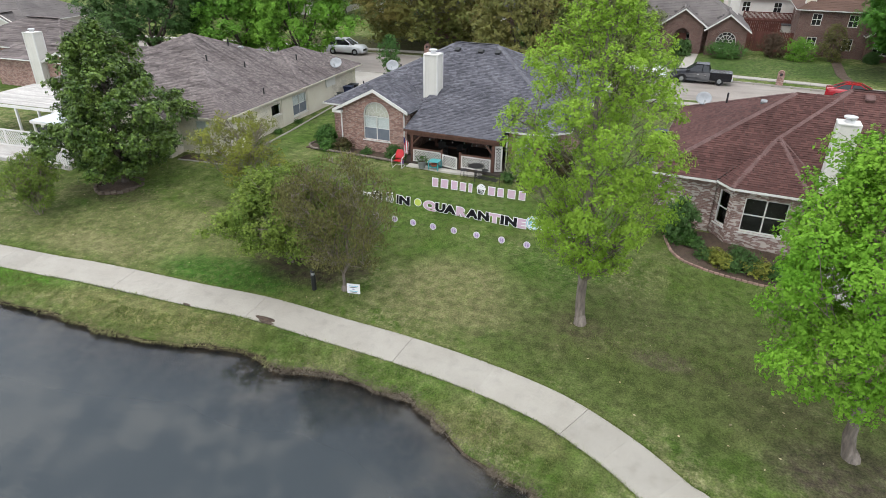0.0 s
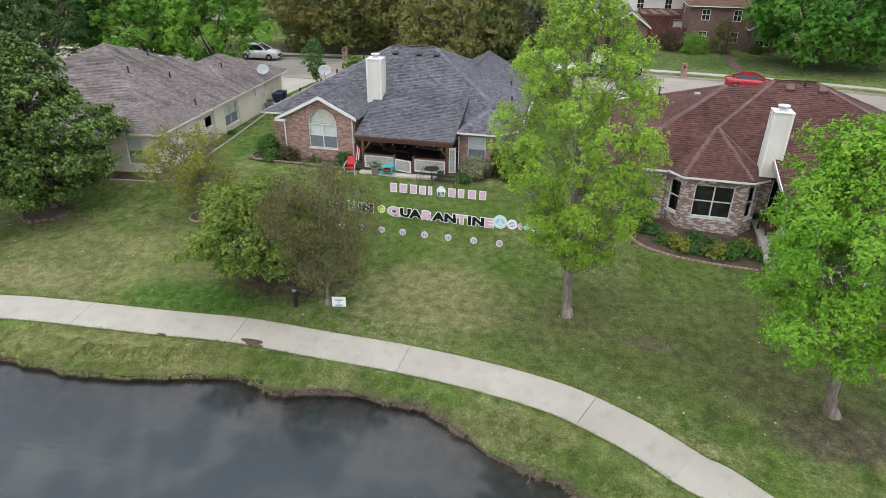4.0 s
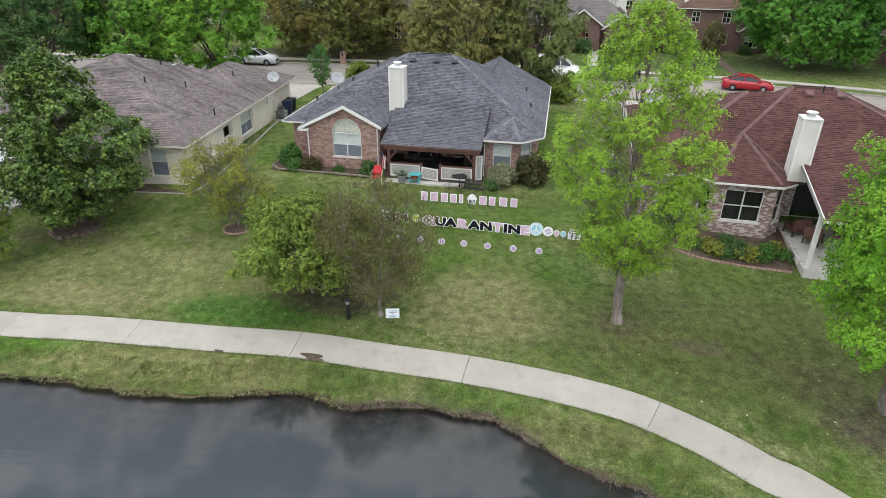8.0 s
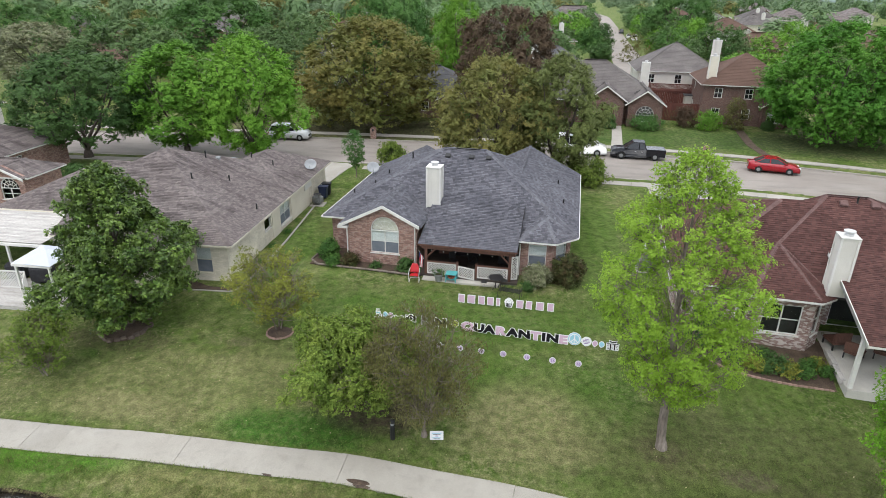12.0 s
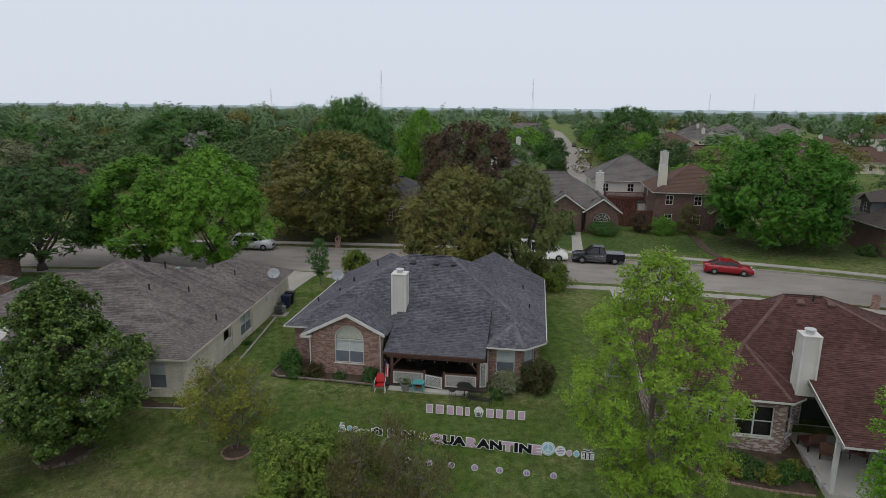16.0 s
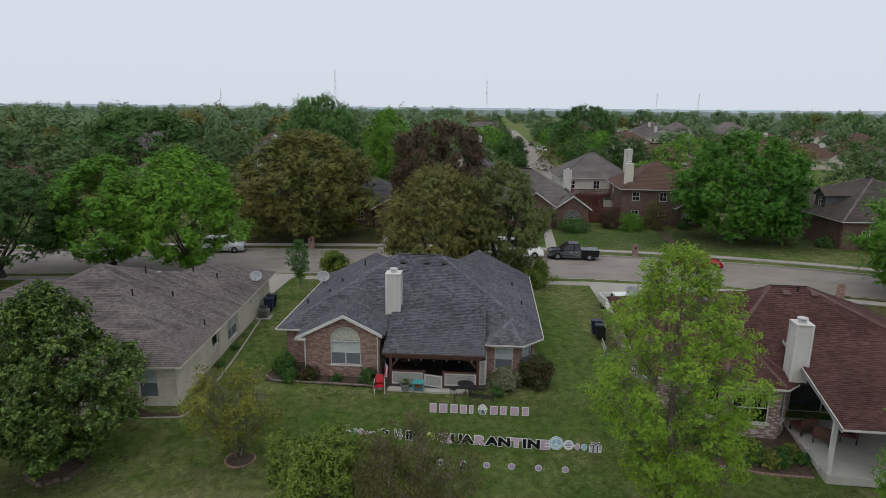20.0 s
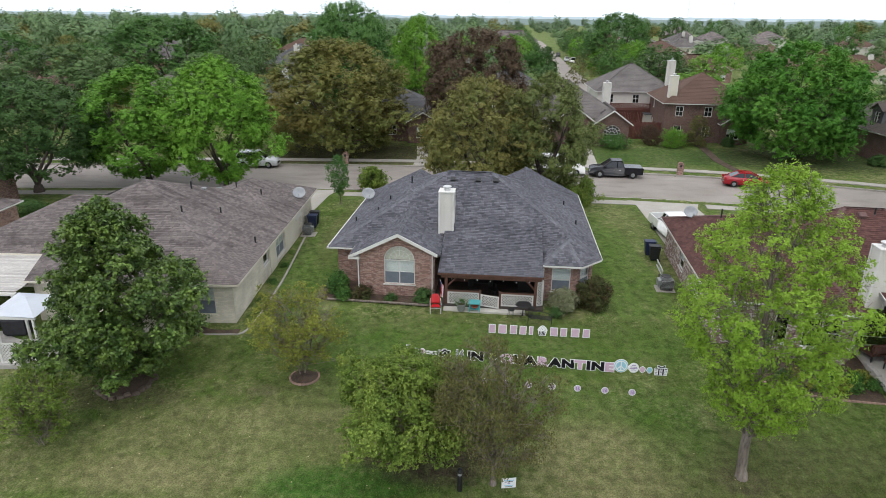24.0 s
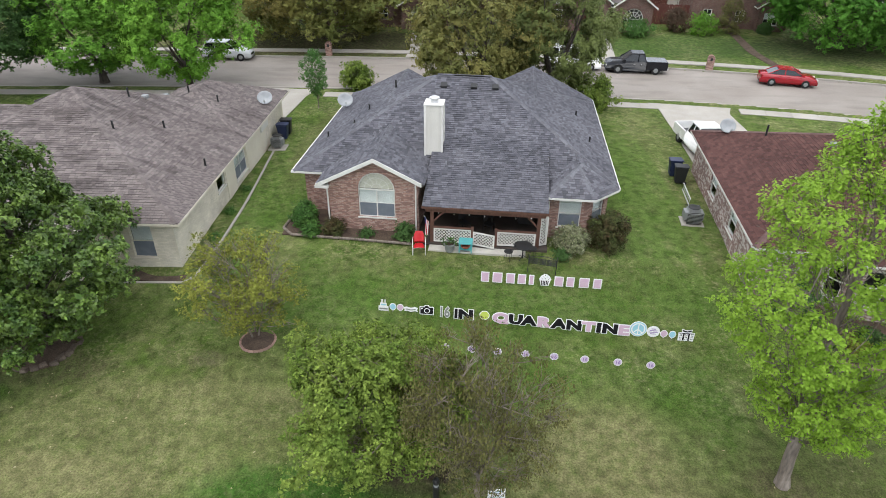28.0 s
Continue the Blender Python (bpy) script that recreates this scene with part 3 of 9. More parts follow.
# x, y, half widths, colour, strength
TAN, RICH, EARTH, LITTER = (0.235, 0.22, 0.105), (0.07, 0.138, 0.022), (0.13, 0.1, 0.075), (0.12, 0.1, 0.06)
LAWN_PATCHES = [
    (-6.0, 20.8, 3.0, 2.6, TAN, 0.85), (-21, 21.3, 6.0, 2.4, TAN, 0.55), (-17.5, 24.2, 2.5, 1.6, TAN, 0.45), (-23.5, 19.3, 3, 0.9, TAN, 0.6), (-27, 19.6, 5, 1.0, TAN, 0.4), (-19.5, 29.5, 1.2, 5.0, TAN, 0.3),
    (-15.8, 19.1, 3.2, 1.1, (0.048, 0.128, 0.018), 0.95), (-24.5, 16.3, 3.2, 0.7, (0.08, 0.19, 0.02), 0.95), (-10.2, 16.0, 1.4, 0.7, RICH, 0.6), (-3.0, 22.5, 1.6, 3.0, RICH, 0.5), (4.5, 21.6, 2.6, 1.6, RICH, 0.55), (-8, 28.5, 8, 2.2, RICH, 0.7), (-17, 27.5, 4, 4, RICH, 0.45), (-21.3, 38, 1.8, 9, RICH, 0.6), (-2, 40, 2.5, 9, RICH, 0.6), (-8, 24.5, 7, 2.0, RICH, 0.35),
    (-17.2, 15.7, 4.8, 0.9, (0.21, 0.2, 0.085), 0.8), (-6.2, 15.3, 2.6, 0.6, RICH, 0.5), (-3.2, 13.9, 3.0, 0.7, (0.17, 0.16, 0.07), 0.6),
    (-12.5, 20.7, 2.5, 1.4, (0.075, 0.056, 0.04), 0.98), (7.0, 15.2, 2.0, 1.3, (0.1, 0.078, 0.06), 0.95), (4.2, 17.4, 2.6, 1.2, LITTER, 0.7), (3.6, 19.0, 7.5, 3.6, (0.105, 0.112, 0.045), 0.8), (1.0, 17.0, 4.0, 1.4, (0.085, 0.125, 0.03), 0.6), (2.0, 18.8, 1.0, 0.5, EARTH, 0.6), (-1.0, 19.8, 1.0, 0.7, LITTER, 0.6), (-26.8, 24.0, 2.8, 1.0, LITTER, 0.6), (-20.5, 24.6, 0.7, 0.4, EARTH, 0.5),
    # dark ones near y 75 paint in tree shade, with brown litter by the oak
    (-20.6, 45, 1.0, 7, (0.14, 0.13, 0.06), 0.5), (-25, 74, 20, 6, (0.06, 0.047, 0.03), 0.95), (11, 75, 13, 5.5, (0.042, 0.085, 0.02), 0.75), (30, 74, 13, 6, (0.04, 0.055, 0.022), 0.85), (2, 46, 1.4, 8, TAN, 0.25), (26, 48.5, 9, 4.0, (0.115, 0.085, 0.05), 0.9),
]
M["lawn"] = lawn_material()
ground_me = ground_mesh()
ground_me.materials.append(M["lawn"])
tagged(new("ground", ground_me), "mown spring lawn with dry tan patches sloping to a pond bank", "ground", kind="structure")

# ---- water ----
def water_mesh():
    """A sheet, finer along the shore; 'clear' holds how far the eye reaches the bed through it."""
    xs = np.concatenate([[-400, -200, -100, -60], np.arange(-36, 13.2, 0.4)])
    ys = np.concatenate([[-250, -120, -60, -30, -15], np.arange(-6, 8, 1.0), np.arange(8, 17.6, 0.2)])
    X, Y = np.meshgrid(xs, ys)
    d = line_distance(X.ravel(), Y.ravel(), SHORE[::2])
    depth = 0.04 + 0.2 * np.clip(-d - 0.05, 0, 6)
    nx, ny = len(xs), len(ys)
    a = (np.arange(ny - 1)[:, None] * nx + np.arange(nx - 1)[None, :]).ravel()
    me = bpy.data.meshes.new("water")
    me.from_pydata(np.stack([X.ravel(), Y.ravel(), np.full(X.size, WATER)], 1).tolist(), [], np.stack([a, a + 1, a + nx + 1, a + nx], 1).tolist())
    at = me.attributes.new("clear", "FLOAT", "POINT")
    at.data.foreach_set("value", (0.85 * np.exp(-depth / 0.28)).astype(np.float32))
    return me


def water_material():
    m = bpy.data.materials.new("pond_water")
    m.use_nodes = True
    n, l = m.node_tree.nodes, m.node_tree.links
    n.remove(n["Principled BSDF"])
    geo, mp = n.new("ShaderNodeNewGeometry"), n.new("ShaderNodeMapping")
    mp.inputs["Rotation"].default_value, mp.inputs["Scale"].default_value = (0, 0, radians(-20)), (0.5, 1.5, 1)
    l.new(geo.outputs["Position"], mp.inputs[0])
    ripple, calm, st, bp = n.new("ShaderNodeTexNoise"), n.new("ShaderNodeTexNoise"), n.new("ShaderNodeMapRange"), n.new("ShaderNodeBump")
    ripple.inputs["Scale"].default_value, ripple.inputs["Detail"].default_value = 3.4, 5.0
    calm.inputs["Scale"].default_value = 0.12
    l.new(mp.outputs[0], ripple.inputs["Vector"])
    l.new(geo.outputs["Position"], calm.inputs["Vector"])
    st.inputs["From Min"].default_value, st.inputs["From Max"].default_value = 0.4, 0.65
    st.inputs["To Min"].default_value, st.inputs["To Max"].default_value = 0.012, 0.1
    l.new(calm.outputs["Fac"], st.inputs["Value"])
    l.new(st.outputs[0], bp.inputs["Strength"])
    bp.inputs["Distance"].default_value = 0.06
    l.new(ripple.outputs["Fac"], bp.inputs["Height"])
    murk, clear, gloss, fres = n.new("ShaderNodeBsdfDiffuse"), n.new("ShaderNodeBsdfTransparent"), n.new("ShaderNodeBsdfGlossy"), n.new("ShaderNodeFresnel")
    murk.inputs["Color"].default_value, clear.inputs["Color"].default_value = (0.034, 0.042, 0.046, 1), (0.78, 0.68, 0.52, 1)
    gloss.inputs["Roughness"].default_value, fres.inputs["IOR"].default_value = 0.008, 1.45
    l.new(bp.outputs[0], gloss.inputs["Normal"])
    l.new(bp.outputs[0], fres.inputs["Normal"])
    at = n.new("ShaderNodeAttribute")
    at.attribute_name = "clear"
    body, top = n.new("ShaderNodeMixShader"), n.new("ShaderNodeMixShader")
    l.new(at.outputs["Fac"], body.inputs[0])
    l.new(murk.outputs[0], body.inputs[1])
    l.new(clear.outputs[0], body.inputs[2])
    l.new(fres.outputs[0], top.inputs[0])
    l.new(body.outputs[0], top.inputs[1])
    l.new(gloss.outputs[0], top.inputs[2])
    l.new(top.outputs[0], n["Material Output"].inputs["Surface"])
    return m


M["water"] = water_material()
water_me = water_mesh()
water_me.materials.append(M["water"])
tagged(new("water", water_me), "dark pond water with faint ripples reflecting grey cloud", "water", kind="structure")


# ---- turf lip that hangs over the undercut bank ----
def lip_mesh():
    t = np.gradient(SHORE, axis=0)
    t /= np.linalg.norm(t, axis=1)[:, None]
    inl = np.stack([-t[:, 1], t[:, 0]], 1)
    verts, faces, row = [], [], 0
    for p, q in zip(SHORE, inl):
        if not -36 < p[0] < 8:
            continue
        out = 0.1 + 0.16 * noise.noise(Vector((p[0] * 1.1, p[1] * 1.1, 9.0)))
        out *= 0.35 if -10.6 < p[0] < -8.2 else 1.0
        sag = 0.03 + 0.05 * noise.noise(Vector((p[0] * 2.3, p[1] * 2.3, 4.0)))
        for off, drop in ((0.75, -0.012), (0.4, 0.012), (0.12, 0.014), (-out * 0.6, -0.03 - sag), (-out, -0.1 - sag), (-out * 0.8, -0.17 - sag), (0.2, -0.15)):
            x, y = p + q * off
            base = float(ground_height(p[0] + q[0] * max(off, 0.15), p[1] + q[1] * max(off, 0.15))) - 0.18 * max(0.0, 1 - max(off, 0.15) / 2.2) ** 2
            verts.append((x, y, base + drop))
        if row:
            o = 7 * (row - 1)
            faces += [(o + k, o + k + 1, o + k + 8, o + k + 7) for k in range(6)]
        row += 1
    me = bpy.data.meshes.new("bank_lip")
    me.from_pydata(verts, [], faces)
    for f in me.polygons:
        f.use_smooth = True
    me.materials.append(M["lawn"])
    return me


tagged(new("bank_lip", lip_mesh()), "turf edge hanging over the undercut pond bank", "bank", kind="structure")


# ---- concrete path, street, kerbs ----
def strip(line, half_l, half_r, z_top, thick, i0=0, i1=None, gap=0.0, gap2=None, tilt=False):
    """A slab that follows a line; z_top is a number or a function of x, y."""
    d = np.gradient(line, axis=0)
    d = (d / np.linalg.norm(d, axis=1)[:, None])[i0:i1]
    p = line[i0:i1]
    nrm = np.stack([-d[:, 1], d[:, 0]], 1)
    if gap:
        p = p.copy()
        p[0] += d[0] * gap
        p[-1] -= d[-1] * (gap if gap2 is None else gap2)
    L, R = p + nrm * half_l, p - nrm * half_r
    zf = z_top if callable(z_top) else (lambda x, y: z_top)
    verts, faces = [], []
    for a, c, mid in zip(L, R, p):
        z = zf(mid[0], mid[1])
        za, zc = (zf(*a), zf(*c)) if tilt else (z, z)
        verts += [(a[0], a[1], za), (c[0], c[1], zc), (c[0], c[1], zc - thick), (a[0], a[1], za - thick)]
    for k in range(len(p) - 1):
        o = 4 * k
        for e in range(4):
            faces.append((o + e, o + 4 + e, o + 4 + (e + 1) % 4, o + (e + 1) % 4))
    faces += [(3, 2, 1, 0), tuple(4 * (len(p) - 1) + e for e in range(4))]
    me = bpy.data.meshes.new("slab")
    me.from_pydata(verts, [], [f[::-1] for f in faces])
    return me


def laid(name, me, mat, parent=None, label="", category="", kind=""):
    me.materials.append(mat)
    ob = new(name, me)
    if parent is not None:
        ob.parent = parent
    return tagged(ob, label, category, kind=kind)


path = thing("path", label="curving pale concrete walking path with expansion joints", category="path", kind="structure")
start = int(np.argmin(np.abs(PATH[:, 0] + 13.2))) % 26
for i in range(start, len(PATH) - 26, 26):
    # one pour between expansion joints, scored into panels
    cuts = [i, i + 6, i + 13, i + 20, i + 26]
    for a, c in zip(cuts, cuts[1:]):
        laid("path_slab", strip(PATH, 0.75, 0.75, lambda x, y: G(x, y) + 0.015, 0.12, a, c + 1, 0.016 if a == i else 0.0015, 0.0005, True), M["concrete"], path)

laid("road", strip(STREET, HALF, HALF, 0.58, 0.2), M["street"], None, "pale brown concrete residential street", "road", "structure")
laid("side_road", strip(STREET2, 3.9, 3.9, 0.9, 0.2), M["street"], None, "straight concrete street running away between houses", "road", "structure")
for side, nm in ((1, "kerb_far"), (-1, "kerb_near")):
    k = STREET.copy()
    laid(nm, strip(k, HALF + 0.18 if side > 0 else -HALF, -HALF if side > 0 else HALF + 0.18, 0.74, 0.3), M["kerb"], None, "concrete kerb along the street", "kerb", "structure")


# ---- roofs ----
def hip_planes(u0, u1, v0, v1, z, s):
    h = min(u1 - u0, v1 - v0) / 2
    t = z + s * h
    a, b, c, d = (u0, v0, z), (u1, v0, z), (u1, v1, z), (u0, v1, z)
    if u1 - u0 >= v1 - v0:
        p, q = (u0 + h, v0 + h, t), (u1 - h, v0 + h, t)
        return [[a, b, q, p], [b, c, q], [c, d, p, q], [d, a, p]]
    p, q = (u0 + h, v0 + h, t), (u0 + h, v1 - h, t)
    return [[a, b, p], [b, c, q, p], [c, d, q], [d, a, p, q]]


def gable_planes(u0, u1, v0, v1, z, s):
    """Ridge along v."""
    h = (u1 - u0) / 2
    p, q = (u0 + h, v0, z + s * h), (u0 + h, v1, z + s * h)
    return [[(u1, v0, z), (u1, v1, z), q, p], [(u0, v1, z), (u0, v0, z), p, q]]


def shed_planes(u0, u1, v0, v1, z, s):
    t = z + s * (v1 - v0)
    return [[(u0, v0, z), (u1, v0, z), (u1, v1, t), (u0, v1, t)]]


def slab_of(poly, thick, lift=0.0):
    P = [Vector(p) for p in poly]
    nrm = (P[1] - P[0]).cross(P[2] - P[0]).normalized()
    if nrm.z < 0:
        nrm = -nrm
    bm = bmesh.new()
    top = [bm.verts.new(p + nrm * lift) for p in P]
    low = [bm.verts.new(p - nrm * thick) for p in P]
    bm.faces.new(top)
    bm.faces.new(low[::-1])
    for k in range(len(P)):
        bm.faces.new((top[k], low[k], low[(k + 1) % len(P)], top[(k + 1) % len(P)]))
    bmesh.ops.recalc_face_normals(bm, faces=bm.faces)
    return bm


def shingles(poly, rng, expose=0.145, width=0.24, skip=None):
    """Courses of overlapping shingles on a roof plane whose first edge is the eave: for each tab its six corners."""
    P = [Vector(p) for p in poly]
    ex = (P[1] - P[0]).normalized()
    nrm = (P[1] - P[0]).cross(P[2] - P[0]).normalized()
    if nrm.z < 0:
        nrm = -nrm
    up = nrm.cross(ex)
    if up.z < 0:
        up = -up
    F = [((p - P[0]).dot(ex), (p - P[0]).dot(up)) for p in P]
    top = max(f[1] for f in F)
    tabs = []
    for r in range(int(top / expose) + 1):
        b0, b1 = r * expose - 0.02, (r + 1) * expose
        mid = min(b0 + expose * 0.6, top - 0.01)
        cross = []
        for (a, b), (c, d) in zip(F, F[1:] + F[:1]):
            if (b - mid) * (d - mid) < 0:
                cross.append(a + (c - a) * (mid - b) / (d - b))
        if len(cross) < 2:
            continue
        lo, hi = min(cross), max(cross)
        x = lo - rng.random() * width
        while x < hi:
            w = width * rng.choice((0.55, 0.8, 1.0, 1.0, 1.3))
            x0, x1 = max(x + 0.004, lo), min(x + w - 0.004, hi)
            x += w
            if x1 - x0 < 0.03:
                continue
            o = P[0] + ex * ((x0 + x1) / 2) + up * ((b0 + b1) / 2)
            if skip and skip(o):
                continue
            t = 0.014 + 0.02 * rng.random()
            tabs.append([P[0] + ex * x0 + up * b0 + nrm * t, P[0] + ex * x1 + up * b0 + nrm * t, P[0] + ex * x1 + up * b1 + nrm * 0.006, P[0] + ex * x0 + up * b1 + nrm * 0.006,
                         P[0] + ex * x0 + up * b0 - nrm * 0.002, P[0] + ex * x1 + up * b0 - nrm * 0.002])
    return tabs


def tabs_mesh(name, tabs, mat):
    verts, faces = [], []
    for t in tabs:
        o = len(verts)
        verts += t
        faces += [(o, o + 1, o + 2, o + 3), (o + 4, o + 5, o + 1, o)]
    return mesh_of(name, verts, faces, mat)


def ridge_tabs(p, q, rng, step=0.2, half=0.15, drop=0.06):
    """Caps laid over a hip or ridge line."""
    p, q = Vector(p), Vector(q)
    d = q - p
    L, d = d.length, d.normalized()
    side = d.cross(Vector((0, 0, 1))).normalized()
    out = []
    for k in range(int(L / step)):
        a, c = p + d * (k * step), p + d * (k * step + step * 1.1)
        for s in (1, -1):
            lift = Vector((0, 0, 0.045))
            e = side * s * half - Vector((0, 0, drop))
            A, C = a + lift, c + lift - Vector((0, 0, 0.015))
            quad = [A, C, C + e, A + e, A - Vector((0, 0, 0.03)), C - Vector((0, 0, 0.03))]
            out.append(quad)
    return out


def hips_of(planes):
    """Edges shared by two planes of one roof that are not eaves."""
    seen, out = {}, []
    for P in planes:
        for a, b in zip(P, P[1:] + P[:1]):
            key = tuple(sorted((tuple(round(c, 3) for c in a), tuple(round(c, 3) for c in b))))
            seen[key] = seen.get(key, 0) + 1
    for (a, b), k in seen.items():
        if k > 1:
            out.append((a, b))
    return out


def roof(house, comps, mat, seed, trim="white", expose=0.145, width=0.24, tab=True, single=None, fascia=0.11, eave_planes=None, dark=(), caps=None):
    """comps: lists of planes, each list a hip, gable or shed roof; they pass into one another. Decks, shingle courses, hip caps and fascia boards."""
    rng = random.Random(seed)
    rf = part("roof", slab_of(comps[0][0], 0.1), M["deck"], house, "shingled roof with hip caps")
    heights = []
    for planes in comps:
        for P in planes:
            Q = [Vector(p) for p in P]
            nrm = (Q[1] - Q[0]).cross(Q[2] - Q[0]).normalized()
            heights.append((Q, nrm if nrm.z > 0 else -nrm, planes))

    def cover(planes):
        def skip(o):
            for Q, nrm, owner in heights:
                if owner is planes:
                    continue
                inside = True
                sgn = 0
                for a, b in zip(Q, Q[1:] + Q[:1]):
                    c = (b.x - a.x) * (o.y - a.y) - (b.y - a.y) * (o.x - a.x)
                    if abs(c) < 1e-9:
                        continue
                    if sgn == 0:
                        sgn = c
                    elif c * sgn < 0:
                        inside = False
                        break
                if inside and Q[0].z - (nrm.x * (o.x - Q[0].x) + nrm.y * (o.y - Q[0].y)) / nrm.z > o.z + 0.06:
                    return True
            return False
        return skip

    tabs, ridge, first = [], [], True
    for planes in comps:
        for P in planes:
            if not first:
                part("roof_deck", slab_of(P, 0.1), M["deck"], rf)
            first = False
            if tab:
                tabs += shingles(P, rng, expose, width, cover(planes) if len(comps) > 1 else None)
            else:
                part("roof_skin", slab_of(P, 0.0, 0.02), mat, rf)
        skip = cover(planes)
        for a, b in hips_of(planes):
            ridge += [q for q in ridge_tabs(a, b, rng) if not skip(sum(q, Vector()) / 6 + Vector((0, 0, 0.03)))]
        for P in planes:
            a, b = Vector(P[0]), Vector(P[1])
            d = (b - a).normalized()
            out = Vector((d.y, -d.x, 0))
            bm = bmesh.new()
            L = (b - a).length
            box(bm, -0.02, L + 0.02, -0.04, 0.05, -fascia, -0.01)
            bmesh.ops.transform(bm, matrix=Matrix.Translation(a) @ Matrix(((d.x, -out.x, 0, 0), (d.y, -out.y, 0, 0), (0, 0, 1, 0), (0, 0, 0, 1))), verts=bm.verts)
            bmesh.ops.recalc_face_normals(bm, faces=bm.faces)
            if eave_planes is None or P in eave_planes:
                part("fascia", bm, M["wood_red"] if P in dark else M[trim], rf)
    if tab:
        near = [t for t in tabs if single and single(t[0])][:300] if single else []
        ids = {id(t) for t in near}
        for t in near:
            o = sum(t, Vector()) / 6
            part("shingle", mesh_of("shingle", [v - o for v in t], [(0, 1, 2, 3), (4, 5, 1, 0)], mat), mat, rf, m=Matrix.Translation(o))
        rest = part("shingles", tabs_mesh("shingles", [t for t in tabs if id(t) not in ids], mat), mat, rf)
        tagged(rest, kind="stuff")
        tagged(part("hip_capping", tabs_mesh("hip_capping", ridge, caps or mat), caps or mat, rf), kind="stuff")
    return rf


# ---- walls and windows ----
def wall(house, p, q, z0, z1, mat, holes=(), thick=0.18, name="wall", label=""):
    """An upright wall from p to q (its outer face to the right of that way), with holes (a0, a1, z0, z1) along it."""
    p, q = Vector((*p, 0)), Vector((*q, 0))
    L = (q - p).length
    bm = bmesh.new()
    xs = sorted({0.004, L - 0.004, *[h[0] for h in holes], *[h[1] for h in holes]})
    for a, b in zip(xs, xs[1:]):
        cuts = sorted((h[2], h[3]) for h in holes if h[0] <= a + 1e-6 and h[1] >= b - 1e-6)
        z = z0
        for c0, c1 in cuts:
            if c0 > z + 1e-6:
                box(bm, a, b, 0, thick, z, c0)
            z = c1
        if z1 > z + 1e-6:
            box(bm, a, b, 0, thick, z, z1)
    d = (q - p).normalized()
    turn = Matrix(((d.x, -d.y, 0, p.x), (d.y, d.x, 0, p.y), (0, 0, 1, 0), (0, 0, 0, 1)))
    return part(name, bm, mat, house, label, m=turn)


def frame_ring(a0, a1, y0, y1, z0, z1, w):
    """A rectangular frame as one closed mesh."""
    bm = bmesh.new()
    rings = []
    for y in (y0, y1):
        for o in (0, w):
            rings.append([bm.verts.new(c) for c in ((a0 + o, y, z0 + o), (a1 - o, y, z0 + o), (a1 - o, y, z1 - o), (a0 + o, y, z1 - o))])
    for A, B in ((0, 1), (2, 3), (0, 2), (1, 3)):
        for k in range(4):
            bm.faces.new((rings[A][k], rings[A][(k + 1) % 4], rings[B][(k + 1) % 4], rings[B][k]))
    bmesh.ops.recalc_face_normals(bm, faces=bm.faces)
    return bm


